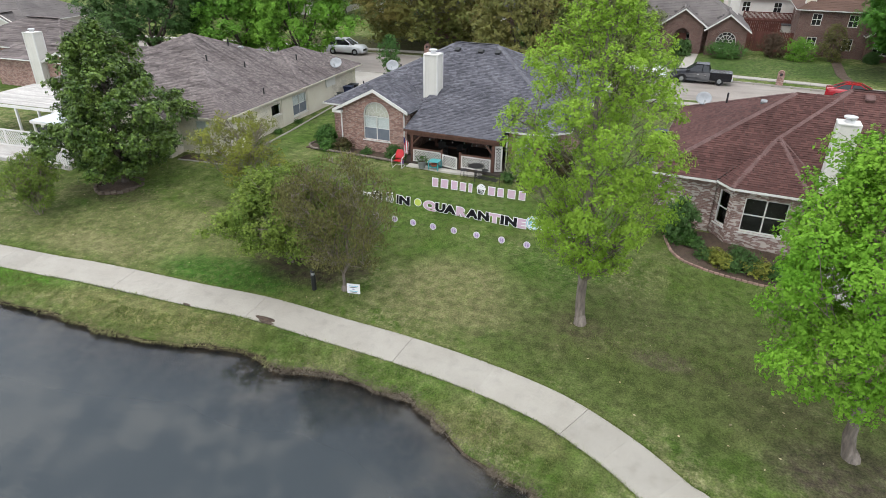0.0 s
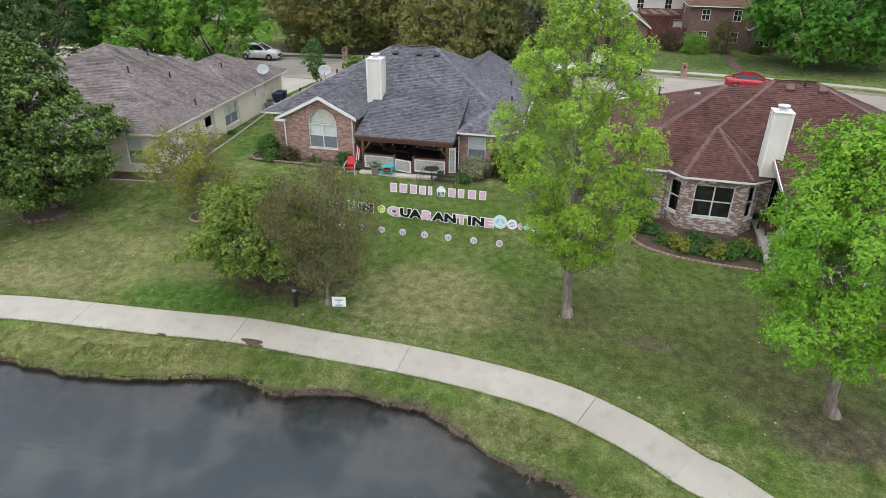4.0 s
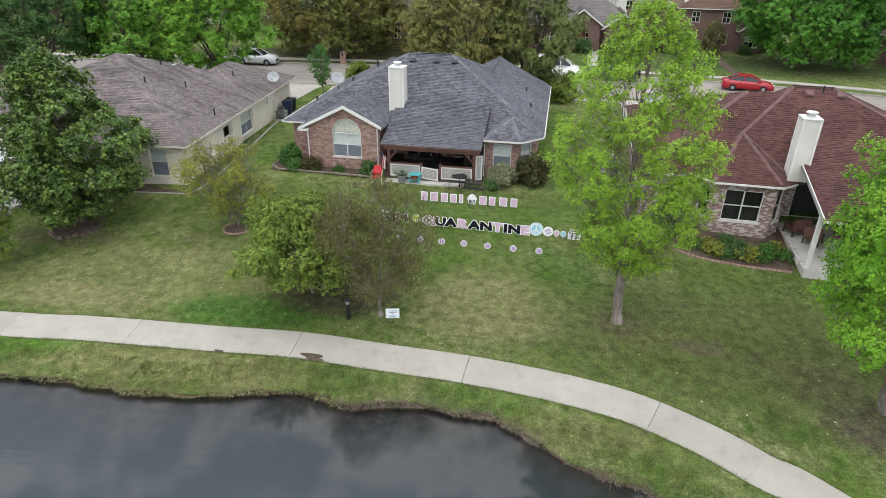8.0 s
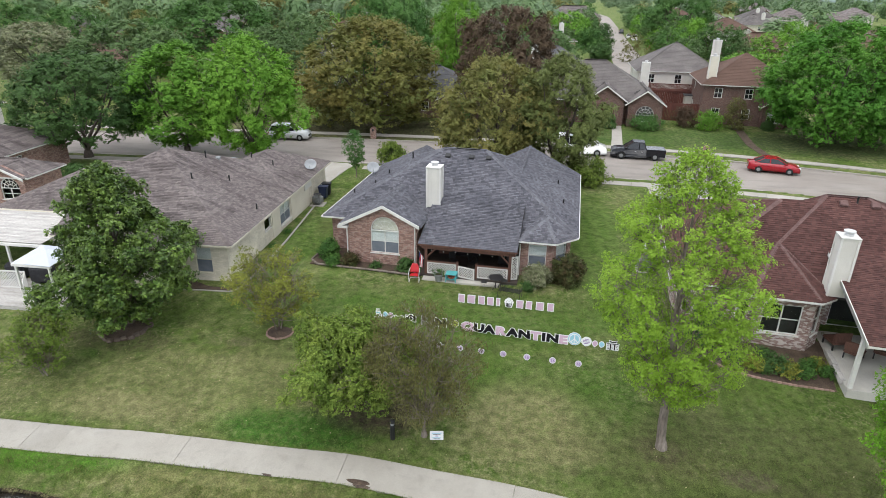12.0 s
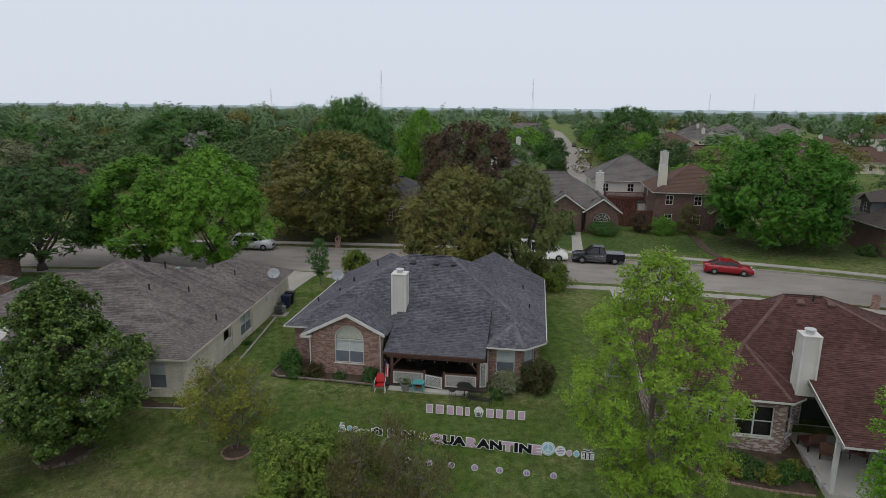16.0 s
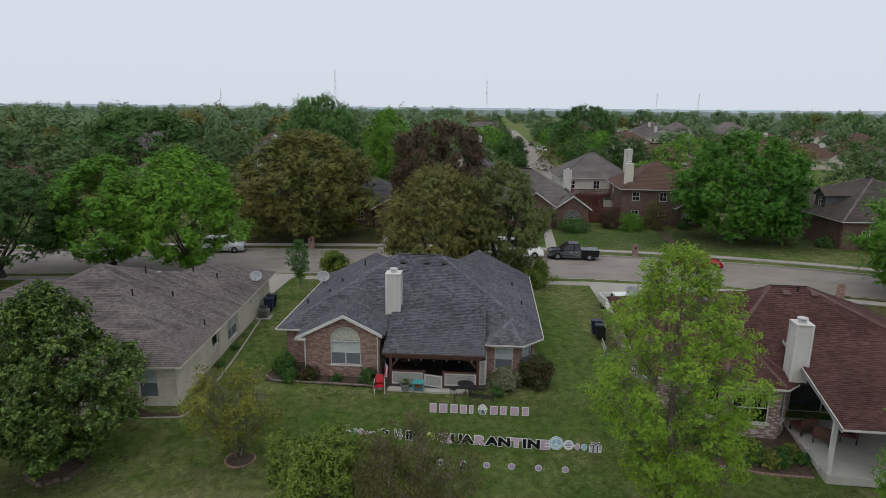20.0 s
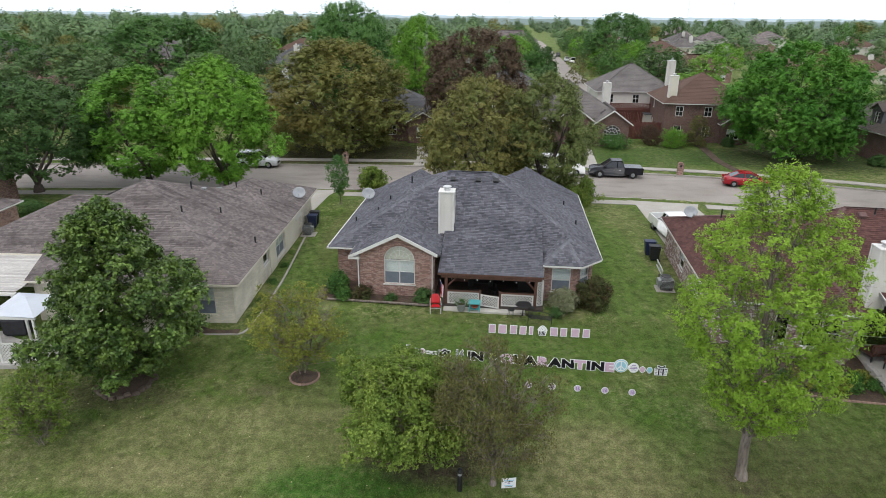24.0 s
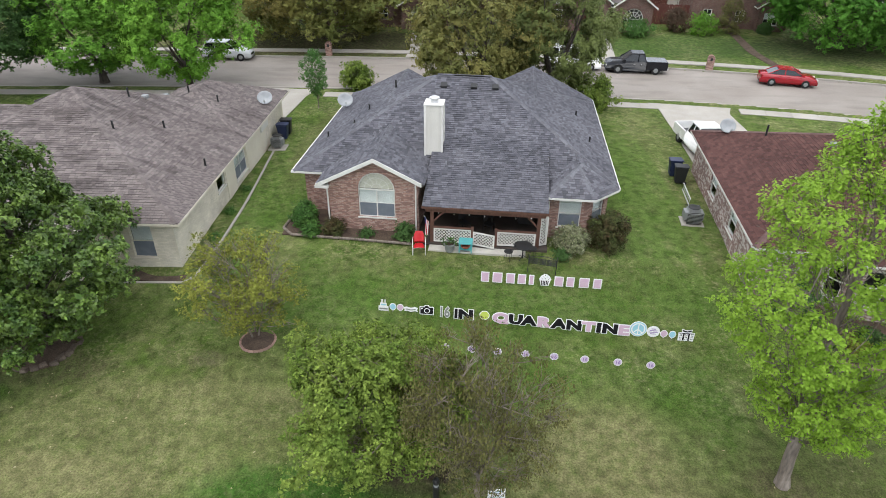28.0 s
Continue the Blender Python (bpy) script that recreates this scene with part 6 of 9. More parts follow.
def stakes(ob, half, top=0.2):
    for s in (-1, 1):
        bm = bmesh.new()
        tube(bm, (s * half, 0.03, -0.25), (s * half, 0.03, top), 0.005, 0.005, 5)
        part("stake", bm, M["grey_metal"], ob)


def lawn_thing(name, x, y, label, group="", category="lawn sign", turn=-4.5, tip=-6, size=0.86):
    ob = thing(name, x, y, G(x, y), turn, label, category, group)
    ob.matrix_world = pose(x, y, G(x, y) + 0.02, tip, 0, turn) @ Matrix.Scale(size, 4)
    return ob


def letter(ch, x, y, mat, size=0.7):
    ob = lawn_thing("lawn_letter", x, y, ("black" if mat == "sign_black" else "pale pink") + " lawn letter " + ch + " with a white border", "message on the lawn", size=1.0)
    for nm, fat, dep, off, mt in (("border", 0.075, 0.008, 0.0, "sign_white"), ("face", 0.042, 0.006, -0.012, mat)):
        me = glyph(ch, size, dep, fat)
        me.transform(Matrix.Translation((0, off, 0.06)) @ Matrix.Diagonal((1.12, 1, 0.8, 1)))
        me.materials.append(M[mt])
        part(nm, me, M[mt], ob)
    stakes(ob, 0.12)


def plate(bm, pts, y0, y1):
    """A flat board of outline pts (x, z)."""
    a = [bm.verts.new((x, y0, z)) for x, z in pts]
    b = [bm.verts.new((x, y1, z)) for x, z in pts]
    bm.faces.new(a)
    bm.faces.new(b[::-1])
    for k in range(len(pts)):
        bm.faces.new((a[k], b[k], b[(k + 1) % len(pts)], a[(k + 1) % len(pts)]))
    bmesh.ops.recalc_face_normals(bm, faces=bm.faces)
    return bm


def ring_pts(cx, cz, rx, rz=None, n=24):
    return [(cx + rx * math.cos(2 * math.pi * k / n), cz + (rz or rx) * math.sin(2 * math.pi * k / n)) for k in range(n)]


def board(ob, name, pts, mat, layer=0, label=""):
    return part(name, plate(bmesh.new(), pts, -0.006 - 0.005 * layer, 0.004 - 0.005 * layer), M[mat], ob, label)


def rect(x0, x1, z0, z1):
    return [(x0, z0), (x1, z0), (x1, z1), (x0, z1)]


def row_y(x):
    return 27.3 - 0.108 * (x + 13.65) + 0.08


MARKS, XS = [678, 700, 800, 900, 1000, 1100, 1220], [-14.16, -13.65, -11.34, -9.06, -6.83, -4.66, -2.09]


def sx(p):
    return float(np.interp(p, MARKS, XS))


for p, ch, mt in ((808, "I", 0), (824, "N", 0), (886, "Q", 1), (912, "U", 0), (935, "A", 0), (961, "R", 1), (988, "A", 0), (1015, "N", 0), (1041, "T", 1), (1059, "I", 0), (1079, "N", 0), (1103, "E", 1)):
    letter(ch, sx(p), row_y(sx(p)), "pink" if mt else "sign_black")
# pink boards with white borders
for k, (p, w, h) in enumerate(((860, 0.42, 0.56), (882, 0.5, 0.56), (905, 0.44, 0.56), (925, 0.42, 0.54), (942, 0.26, 0.54), (990, 0.46, 0.54), (1010, 0.4, 0.54), (1034, 0.5, 0.54), (1057, 0.42, 0.54))):
    x = -10.25 + (p - 848) * 0.0244
    y = 29.5 - 0.062 * (x + 10.25)
    ob = lawn_thing("lawn_board", x, y, "plain pale pink upright board with a white border", "pink boards on the lawn", tip=-4)
    board(ob, "border", rect(-w / 2, w / 2, 0.08, 0.1 + h), "sign_white")
    board(ob, "face", rect(-w / 2 + 0.045, w / 2 - 0.045, 0.125, 0.055 + h), "pink", 1)
    stakes(ob, 0.09)


def cupcake(x, y):
    ob = lawn_thing("cupcake_sign", x, y, "cupcake lawn sign with white icing and striped black case")
    board(ob, "border", [(-0.2, 0.05), (0.2, 0.05), (0.27, 0.33), (0.3, 0.42), (0.22, 0.58), (0.06, 0.7), (-0.06, 0.7), (-0.22, 0.58), (-0.3, 0.42), (-0.27, 0.33)], "sign_white")
    for k in range(5):
        a = -0.17 + 0.07 * k
        board(ob, "case_stripe", [(a, 0.08), (a + 0.045, 0.08), (a + 0.05 + 0.012 * (k - 2), 0.33), (a + 0.012 * (k - 2), 0.33)], "sign_black", 1)
    for cx, cz in ((-0.15, 0.42), (0, 0.45), (0.15, 0.41), (-0.08, 0.54), (0.09, 0.55), (0.0, 0.63), (-0.2, 0.47), (0.2, 0.49)):
        board(ob, "sprinkle", ring_pts(cx, cz, 0.018, n=8), "sign_black", 1)
    stakes(ob, 0.1)


cupcake(-10.25 + (966 - 848) * 0.0244, 29.35)


def peace(x, y):
    ob = lawn_thing("peace_sign", x, y, "round pale blue peace-symbol lawn sign with a white border", size=1.0)
    board(ob, "border", ring_pts(0, 0.37, 0.34, n=32), "sign_white")
    board(ob, "face", ring_pts(0, 0.37, 0.31, n=32), "sky_board", 1)
    bm = bmesh.new()
    for k in range(24):
        a, b = 2 * math.pi * k / 24, 2 * math.pi * (k + 1) / 24
        plate(bm, [(0.27 * math.cos(a), 0.37 + 0.27 * math.sin(a)), (0.27 * math.cos(b), 0.37 + 0.27 * math.sin(b)), (0.225 * math.cos(b), 0.37 + 0.225 * math.sin(b)), (0.225 * math.cos(a), 0.37 + 0.225 * math.sin(a))], -0.02, -0.012)
    for t in (90, 270, 225, 315):
        c, s = math.cos(radians(t)), math.sin(radians(t))
        plate(bm, [(-s * 0.022, 0.37 + c * 0.022), (s * 0.022, 0.37 - c * 0.022), (0.25 * c + s * 0.022, 0.37 + 0.25 * s - c * 0.022), (0.25 * c - s * 0.022, 0.37 + 0.25 * s + c * 0.022)], -0.0205, -0.012)
    part("symbol", bm, M["sign_white"], ob)
    stakes(ob, 0.12)


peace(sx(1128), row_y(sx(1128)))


def disc_sign(x, y, r, rim, face, bars, cz, name="disc_sign", label="round lawn sign", group="", text=""):
    ob = lawn_thing(name, x, y, label, group)
    board(ob, "border", ring_pts(0, cz, r), rim)
    board(ob, "face", ring_pts(0, cz, r * 0.86), face, 1)
    for z, w in bars:
        board(ob, "print_bar", rect(-w / 2, w / 2, cz + z - 0.02, cz + z + 0.02), "purple_board", 2)
    if text:
        me = glyph(text, r * 1.25, 0.003, 0.006)
        me.transform(Matrix.Translation((0, -0.016, cz - r * 0.45)))
        me.materials.append(M["purple_board"])
        part("numeral", me, M["purple_board"], ob)
    stakes(ob, 0.05, cz)


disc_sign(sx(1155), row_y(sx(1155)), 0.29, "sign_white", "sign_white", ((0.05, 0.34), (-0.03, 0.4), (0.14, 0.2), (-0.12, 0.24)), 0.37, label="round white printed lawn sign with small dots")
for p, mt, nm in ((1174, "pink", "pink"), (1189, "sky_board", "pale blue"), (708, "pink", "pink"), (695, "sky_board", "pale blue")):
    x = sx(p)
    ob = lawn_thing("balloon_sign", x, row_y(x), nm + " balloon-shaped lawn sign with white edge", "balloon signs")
    board(ob, "border", [(0, 0.1)] + [(0.17 * math.sin(a), 0.32 - 0.19 * math.cos(a)) for a in (0.5, 0.9, 1.4, 1.9, 2.5, 3.14, 3.8, 4.4, 4.9, 5.4, 5.8)], "sign_white")
    board(ob, "face", [(0, 0.14)] + [(0.135 * math.sin(a), 0.32 - 0.15 * math.cos(a)) for a in (0.5, 0.9, 1.4, 1.9, 2.5, 3.14, 3.8, 4.4, 4.9, 5.4, 5.8)], mt, 1)
    stakes(ob, 0.03)


def gift(x, y):
    ob = lawn_thing("gift_sign", x, y, "gift-box lawn sign, white with black dots and bow")
    board(ob, "border", [(-0.34, 0.05), (0.34, 0.05), (0.36, 0.48), (0.2, 0.5), (0.24, 0.66), (0, 0.6), (-0.24, 0.66), (-0.2, 0.5), (-0.36, 0.48)], "sign_white")
    board(ob, "ribbon", rect(-0.15, -0.08, 0.07, 0.45), "sign_black", 1)
    board(ob, "ribbon", rect(0.08, 0.15, 0.07, 0.45), "sign_black", 1)
    board(ob, "lid_edge", rect(-0.33, 0.33, 0.43, 0.46), "sign_black", 1)
    board(ob, "bow", [(0, 0.5), (0.19, 0.54), (0.2, 0.63), (0, 0.55), (-0.2, 0.63), (-0.19, 0.54)], "sign_black", 1)
    for cx in (-0.27, -0.21, -0.03, 0.03, 0.22, 0.28):
        for cz in (0.13, 0.22, 0.31, 0.39):
            board(ob, "dot", ring_pts(cx, cz + 0.02 * (cx > 0), 0.02, n=8), "sign_black", 1)
    stakes(ob, 0.2)


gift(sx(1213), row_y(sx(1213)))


def camera_sign(x, y):
    ob = lawn_thing("camera_sign", x, y, "black camera-shaped lawn sign with a white border")
    board(ob, "border", [(-0.34, 0.06), (0.34, 0.06), (0.34, 0.5), (0.14, 0.5), (0.1, 0.58), (-0.1, 0.58), (-0.14, 0.5), (-0.34, 0.5)], "sign_white")
    board(ob, "face", [(-0.3, 0.1), (0.3, 0.1), (0.3, 0.46), (0.1, 0.46), (0.07, 0.54), (-0.07, 0.54), (-0.1, 0.46), (-0.3, 0.46)], "sign_black", 1)
    board(ob, "lens_ring", ring_pts(0.02, 0.28, 0.14), "sign_white", 2)
    board(ob, "lens", ring_pts(0.02, 0.28, 0.1), "sign_black", 3)
    board(ob, "flash", rect(-0.27, -0.17, 0.36, 0.42), "sign_white", 2)
    stakes(ob, 0.2)


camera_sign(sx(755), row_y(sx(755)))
# numeral boards, banner, cake and ball at the start of the row
ob = lawn_thing("numeral_sign", sx(786), row_y(sx(786)), "grey patterned numeral lawn sign with white edge")
for nm, fat, off, mt in (("border", 0.055, 0.0, "sign_white"), ("face", 0.02, -0.012, "grey_metal")):
    me = glyph("16", 0.74, 0.006, fat)
    me.transform(Matrix.Translation((0, off, 0.06)) @ Matrix.Diagonal((0.72, 1, 1, 1)))
    me.materials.append(M[mt])
    part(nm, me, M[mt], ob)
stakes(ob, 0.2)
ob = lawn_thing("banner_sign", sx(727), row_y(sx(727)), "white wavy banner lawn sign with small print")
board(ob, "border", [(-0.34, 0.14), (-0.2, 0.18), (0, 0.13), (0.2, 0.18), (0.34, 0.14), (0.3, 0.25), (0.34, 0.36), (0.2, 0.4), (0, 0.35), (-0.2, 0.4), (-0.34, 0.36), (-0.3, 0.25)], "sign_white")
board(ob, "print_bar", [(-0.24, 0.25), (0, 0.21), (0.24, 0.25), (0.24, 0.3), (0, 0.26), (-0.24, 0.3)], "grey_metal", 1)
stakes(ob, 0.2)
ob = lawn_thing("cake_sign", sx(678), row_y(sx(678)), "cake-shaped lawn sign with candles, white and grey")
board(ob, "border", [(-0.24, 0.05), (0.24, 0.05), (0.24, 0.3), (0.16, 0.32), (0.16, 0.48), (-0.16, 0.48), (-0.16, 0.32), (-0.24, 0.3)], "sign_white")
board(ob, "tier", rect(-0.2, 0.2, 0.12, 0.2), "grey_metal", 1)
board(ob, "tier", rect(-0.12, 0.12, 0.34, 0.42), "sky_board", 1)
for cx in (-0.1, -0.03, 0.04, 0.11):
    board(ob, "candle", rect(cx - 0.014, cx + 0.014, 0.48, 0.66), "sign_white")
stakes(ob, 0.12)
x = sx(857)
disc_sign(x, row_y(x), 0.24, "sign_white", "lime_board", (), 0.34, "ball_sign", "round lime ball lawn sign with white seams")
for k, p in enumerate((788, 836, 883, 933, 984, 1038, 1096, 1153)):
    x = -11.56 + (p - 788) * 0.0208
    disc_sign(x, 25.25 - 0.085 * (x + 11.56), 0.185, "sign_white", "lilac", (), 0.27, "disc_sign", "small round pink and white numbered lawn disc", "row of discs on the lawn", text="16")

# ---- bollard light, yard sign ----
ob = thing("bollard_light", -11.66, 19.1, G(-11.66, 19.1), 0, "black cylindrical bollard light beside the path", "bollard light")
part("shaft", lathe([(0.1, -0.1), (0.1, 0.68), (0.085, 0.7)], 16), M["black"], ob)
part("lens", lathe([(0.085, 0.7), (0.085, 0.82)], 16), M["grey_metal"], ob, "dull grey lens")
part("cap", lathe([(0.105, 0.82), (0.11, 0.86), (0.09, 0.95), (0.03, 0.98)], 16), M["black"], ob)
ob = thing("yard_sign", -9.87, 19.1, G(-9.87, 19.1), 8, "small white yard sign on wire legs beside the tree", "yard sign")
part("board", boxes((-0.27, 0.27, -0.008, 0.008, 0.16, 0.6), bevel=0.003), M["sign_white"], ob)
for z, w, mt in ((0.5, 0.38, "sky_board"), (0.44, 0.3, "grey_metal"), (0.36, 0.1, "purple_board"), (0.27, 0.34, "sky_board"), (0.22, 0.26, "grey_metal")):
    part("print_bar", boxes((-w / 2, w / 2, -0.0125, -0.009, z - 0.018, z + 0.018)), M[mt], ob)
for s in (-1, 1):
    part("leg", tubes([(s * 0.18, 0, -0.2), (s * 0.18, 0, 0.58)], 0.006, 5), M["grey_metal"], ob)
mud = lathe([(0.42, 0.0), (0.36, 0.012), (0.1, 0.018)], 12)
for v in mud.verts:
    v.co.x *= 1.2 + 0.4 * noise.noise(v.co * 3)
    v.co.y *= 0.3
tagged(part("mud_patch", mud, M["soil"], None, "", m=pose(-12.45, 16.72, G(-12.45, 16.72) + 0.012, 0, 0, -6)), "dark wet mud patch at the path edge", "mud", kind="structure")


M["stone_grey"] = material("painted_grey_stone", (0.24, 0.22, 0.19), (0.34, 0.31, 0.27), 8, 0.8, 0.1, 20)


# ---- patio things ----
def at_house(u, v):
    """World place of a point given in the brick house's axes."""
    return (Matrix.Translation((HX, HY, HZ)) @ Matrix.Rotation(radians(HT), 4, "Z")) @ Vector((u, v, 0))


def place(name, u, v, z, turn, label, category, group=""):
    p = at_house(u, v)
    return thing(name, p.x, p.y, z, turn + HT, label, category, group)


def metal_chair(u, v, z, turn):
    ob = place("lawn_chair", u, v, z, turn, "red enamelled steel lawn chair with white tube frame", "chair")
    def curved(z0, z1, y0, y1, w0, w1):
        bm = bmesh.new()
        n = 7
        rows = []
        for i in range(n):
            f = i / (n - 1)
            w = w0 + (w1 - w0) * f
            rnd = 1 - 0.35 * max(0, f - 0.6) / 0.4
            rows.append([bm.verts.new(((k / 6 - 0.5) * w * rnd, y0 + (y1 - y0) * f + 0.05 * (abs(k - 3) / 3) ** 2 * -1, z0 + (z1 - z0) * f)) for k in range(7)])
        for a, b in zip(rows, rows[1:]):
            for k in range(6):
                bm.faces.new((a[k], a[k + 1], b[k + 1], b[k]))
        g = bmesh.ops.extrude_face_region(bm, geom=bm.faces[:])["geom"]
        bmesh.ops.translate(bm, vec=(0, 0.015, 0.012), verts=[x for x in g if isinstance(x, bmesh.types.BMVert)])
        bmesh.ops.recalc_face_normals(bm, faces=bm.faces)
        return bm
    part("backrest", curved(0.42, 0.92, 0.22, 0.4, 0.5, 0.52), M["red_paint"], ob, smooth=True)
    part("seat", curved(0.42, 0.38, -0.27, 0.24, 0.5, 0.5), M["red_paint"], ob, smooth=True)
    for s in (-1, 1):
        part("frame", tubes([(s * 0.28, 0.34, 0.66), (s * 0.3, 0.1, 0.64), (s * 0.3, -0.26, 0.62), (s * 0.3, -0.34, 0.5), (s * 0.29, -0.3, 0.03), (s * 0.29, -0.2, 0.015), (s * 0.29, 0.36, 0.015)], 0.018), M["white"], ob, "white bent tube frame")
    part("cross_tube", tubes([(-0.29, 0.36, 0.015), (0.29, 0.36, 0.015)], 0.018), M["white"], ob)


metal_chair(-0.05, -1.55, G(-13.1, 31.5), 8)


def pot(u, v, z, r, h, mat, label, plant=None):
    ob = place("planter", u, v, z, 0, label, "planter")
    part("pot", lathe([(r * 0.72, 0), (r * 0.95, h * 0.85), (r * 1.05, h * 0.86), (r * 1.05, h), (r * 0.92, h), (r * 0.86, h * 0.85)], 18), M[mat], ob)
    part("soil", lathe([(r * 0.85, h * 0.8), (r * 0.85, h * 0.86)], 14), M["soil"], ob)
    if plant:
        tm, lm = make_tree(int(u * 100) % 97, plant, 0.0, r * 2.2, "dome", 160, 0.06, 8, 0.3, 0.02, stems=3, flare=0)
        lm.materials.append(M["leaf_shrub"])
        part("foliage", lm, M["leaf_shrub"], ob, m=Matrix.Translation((0, 0, h * 0.85)))


pot(1.35, -1.35, HZ - 0.06, 0.26, 0.42, "grey_metal", "grey metal tub planter on the patio step", 0.25)
ob = place("side_table", 2.1, -1.2, HZ - 0.06, 0, "small teal painted side table", "table")
part("tabletop", boxes((-0.32, 0.32, -0.3, 0.3, 0.46, 0.5), bevel=0.01), M["teal_paint"], ob)
part("shelf", boxes((-0.28, 0.28, -0.26, 0.26, 0.14, 0.17), bevel=0.008), M["teal_paint"], ob)
for a in (-1, 1):
    for b in (-1, 1):
        part("leg", boxes((a * 0.28 - 0.025, a * 0.28 + 0.025, b * 0.26 - 0.025, b * 0.26 + 0.025, 0, 0.46)), M["teal_paint"], ob)
ob = place("bowl", 2.1, -1.3, HZ + 0.11, 0, "round rust-coloured bowl on the table shelf", "bowl")
part("shell", lathe([(0.1, 0), (0.2, 0.08), (0.22, 0.16), (0.2, 0.16), (0.16, 0.06)], 16), M["terracotta"], ob)
pot(-0.1, -1.0, HZ - 0.1, 0.16, 0.3, "purple_board", "small purple flower pot by the wall", 0.3)

# flag on a slanted pole
ob = place("flag", 0.35, -0.85, HZ + 1.0, 0, "striped red, white and blue flag hanging from a slanted pole", "flag")
part("pole", tubes([(0, 0, 0), (-0.18, -0.55, 0.75)], 0.014), M["white"], ob)
M["flag_red"] = material("flag_red", (0.42, 0.03, 0.04), (0.48, 0.05, 0.05), 3, 0.8, 0.05, 40, grit=0.06)
M["flag_blue"] = material("flag_blue", (0.02, 0.03, 0.12), (0.03, 0.04, 0.16), 3, 0.8, 0.05, 40, grit=0.06)


def cloth(u0, u1, v0, v1):
    """A hanging strip of the flag, v down from the pole."""
    bm = bmesh.new()
    rows = []
    for i in range(6):
        f = v0 + (v1 - v0) * i / 5
        rows.append([])
        for k in range(3):
            g = u0 + (u1 - u0) * k / 2
            rows[-1].append(bm.verts.new((-0.17 + 0.3 * g * 0.5 + 0.03 * math.sin(9 * g + 2 * f), -0.5 + 0.36 * g + 0.03 * math.cos(8 * g), 0.68 - 0.5 * g - 0.95 * f * (1 - 0.25 * g))))
    for a, b in zip(rows, rows[1:]):
        for k in range(2):
            bm.faces.new((a[k], a[k + 1], b[k + 1], b[k]))
    g = bmesh.ops.extrude_face_region(bm, geom=bm.faces[:])["geom"]
    bmesh.ops.translate(bm, vec=(0.006, 0.002, 0), verts=[x for x in g if isinstance(x, bmesh.types.BMVert)])
    return bm


for k in range(9):
    part("stripe", cloth(k / 9, (k + 1) / 9, 0.0 if k > 3 else 0.42, 1.0), M["flag_red"] if k % 2 == 0 else M["sign_white"], ob)
part("canton", cloth(0, 4 / 9, 0.0, 0.42), M["flag_blue"], ob, "dark blue starred corner")

# wrought-iron bench and patio set
def iron_bench(u, v, turn):
    p = at_house(u, v)
    ob = place("garden_bench", u, v, G(p.x, p.y), turn, "black wrought-iron garden bench with scrolled back", "bench")
    for k in range(6):
        part("seat_slat", boxes((-0.62, 0.62, -0.24 + 0.085 * k, -0.2 + 0.085 * k, 0.42, 0.435)), M["black"], ob)
    part("back_frame", tubes([(-0.62, 0.26, 0.42), (-0.6, 0.34, 0.8), (-0.3, 0.37, 0.92), (0, 0.38, 0.96), (0.3, 0.37, 0.92), (0.6, 0.34, 0.8), (0.62, 0.26, 0.42)], 0.014), M["black"], ob)
    for k in range(9):
        a = -0.5 + k * 0.125
        part("back_bar", tubes([(a, 0.26, 0.44), (a * 0.95, 0.36, 0.84)], 0.008, 5), M["black"], ob)
    for s in (-1, 1):
        part("leg", tubes([(s * 0.62, -0.26, 0), (s * 0.62, -0.24, 0.62), (s * 0.62, 0.3, 0.66)], 0.014), M["black"], ob)
        part("leg", tubes([(s * 0.62, 0.34, 0), (s * 0.62, 0.26, 0.42)], 0.014), M["black"], ob)


iron_bench(5.65, -2.3, 172)
ob = place("cafe_table", 4.75, -1.6, HZ - 0.08, 0, "round black wrought-iron patio table", "table")
part("tabletop", lathe([(0.42, 0.68), (0.43, 0.7), (0.42, 0.715), (0.1, 0.715)], 22), M["black"], ob)
part("stem", lathe([(0.03, 0.02), (0.025, 0.68)], 8), M["black"], ob)
for a in (0, 120, 240):
    part("foot", tubes([(0, 0, 0.2), (0.3 * math.cos(radians(a)), 0.3 * math.sin(radians(a)), 0.0)], 0.014), M["black"], ob)
for u, v, t in ((4.1, -1.75, 250), (5.2, -1.35, 70)):
    ob = place("cafe_chair", u, v, HZ - 0.1, t, "black wrought-iron patio chair", "chair", "chairs round the patio table")
    part("seat", lathe([(0.2, 0.44), (0.21, 0.455), (0.2, 0.47)], 14), M["black"], ob)
    part("backrest", tubes([(-0.18, 0.18, 0.46), (-0.17, 0.26, 0.8), (0, 0.28, 0.9), (0.17, 0.26, 0.8), (0.18, 0.18, 0.46)], 0.012), M["black"], ob)
    part("back_scroll", tubes([(0, 0.2, 0.46), (0.08, 0.24, 0.6), (-0.08, 0.26, 0.72), (0, 0.27, 0.88)], 0.009, 6), M["black"], ob)
    for a in (45, 135, 225, 315):
        part("leg", tubes([(0.15 * math.cos(radians(a)), 0.15 * math.sin(radians(a)), 0.45), (0.2 * math.cos(radians(a)), 0.2 * math.sin(radians(a)), 0)], 0.011, 6), M["black"], ob)
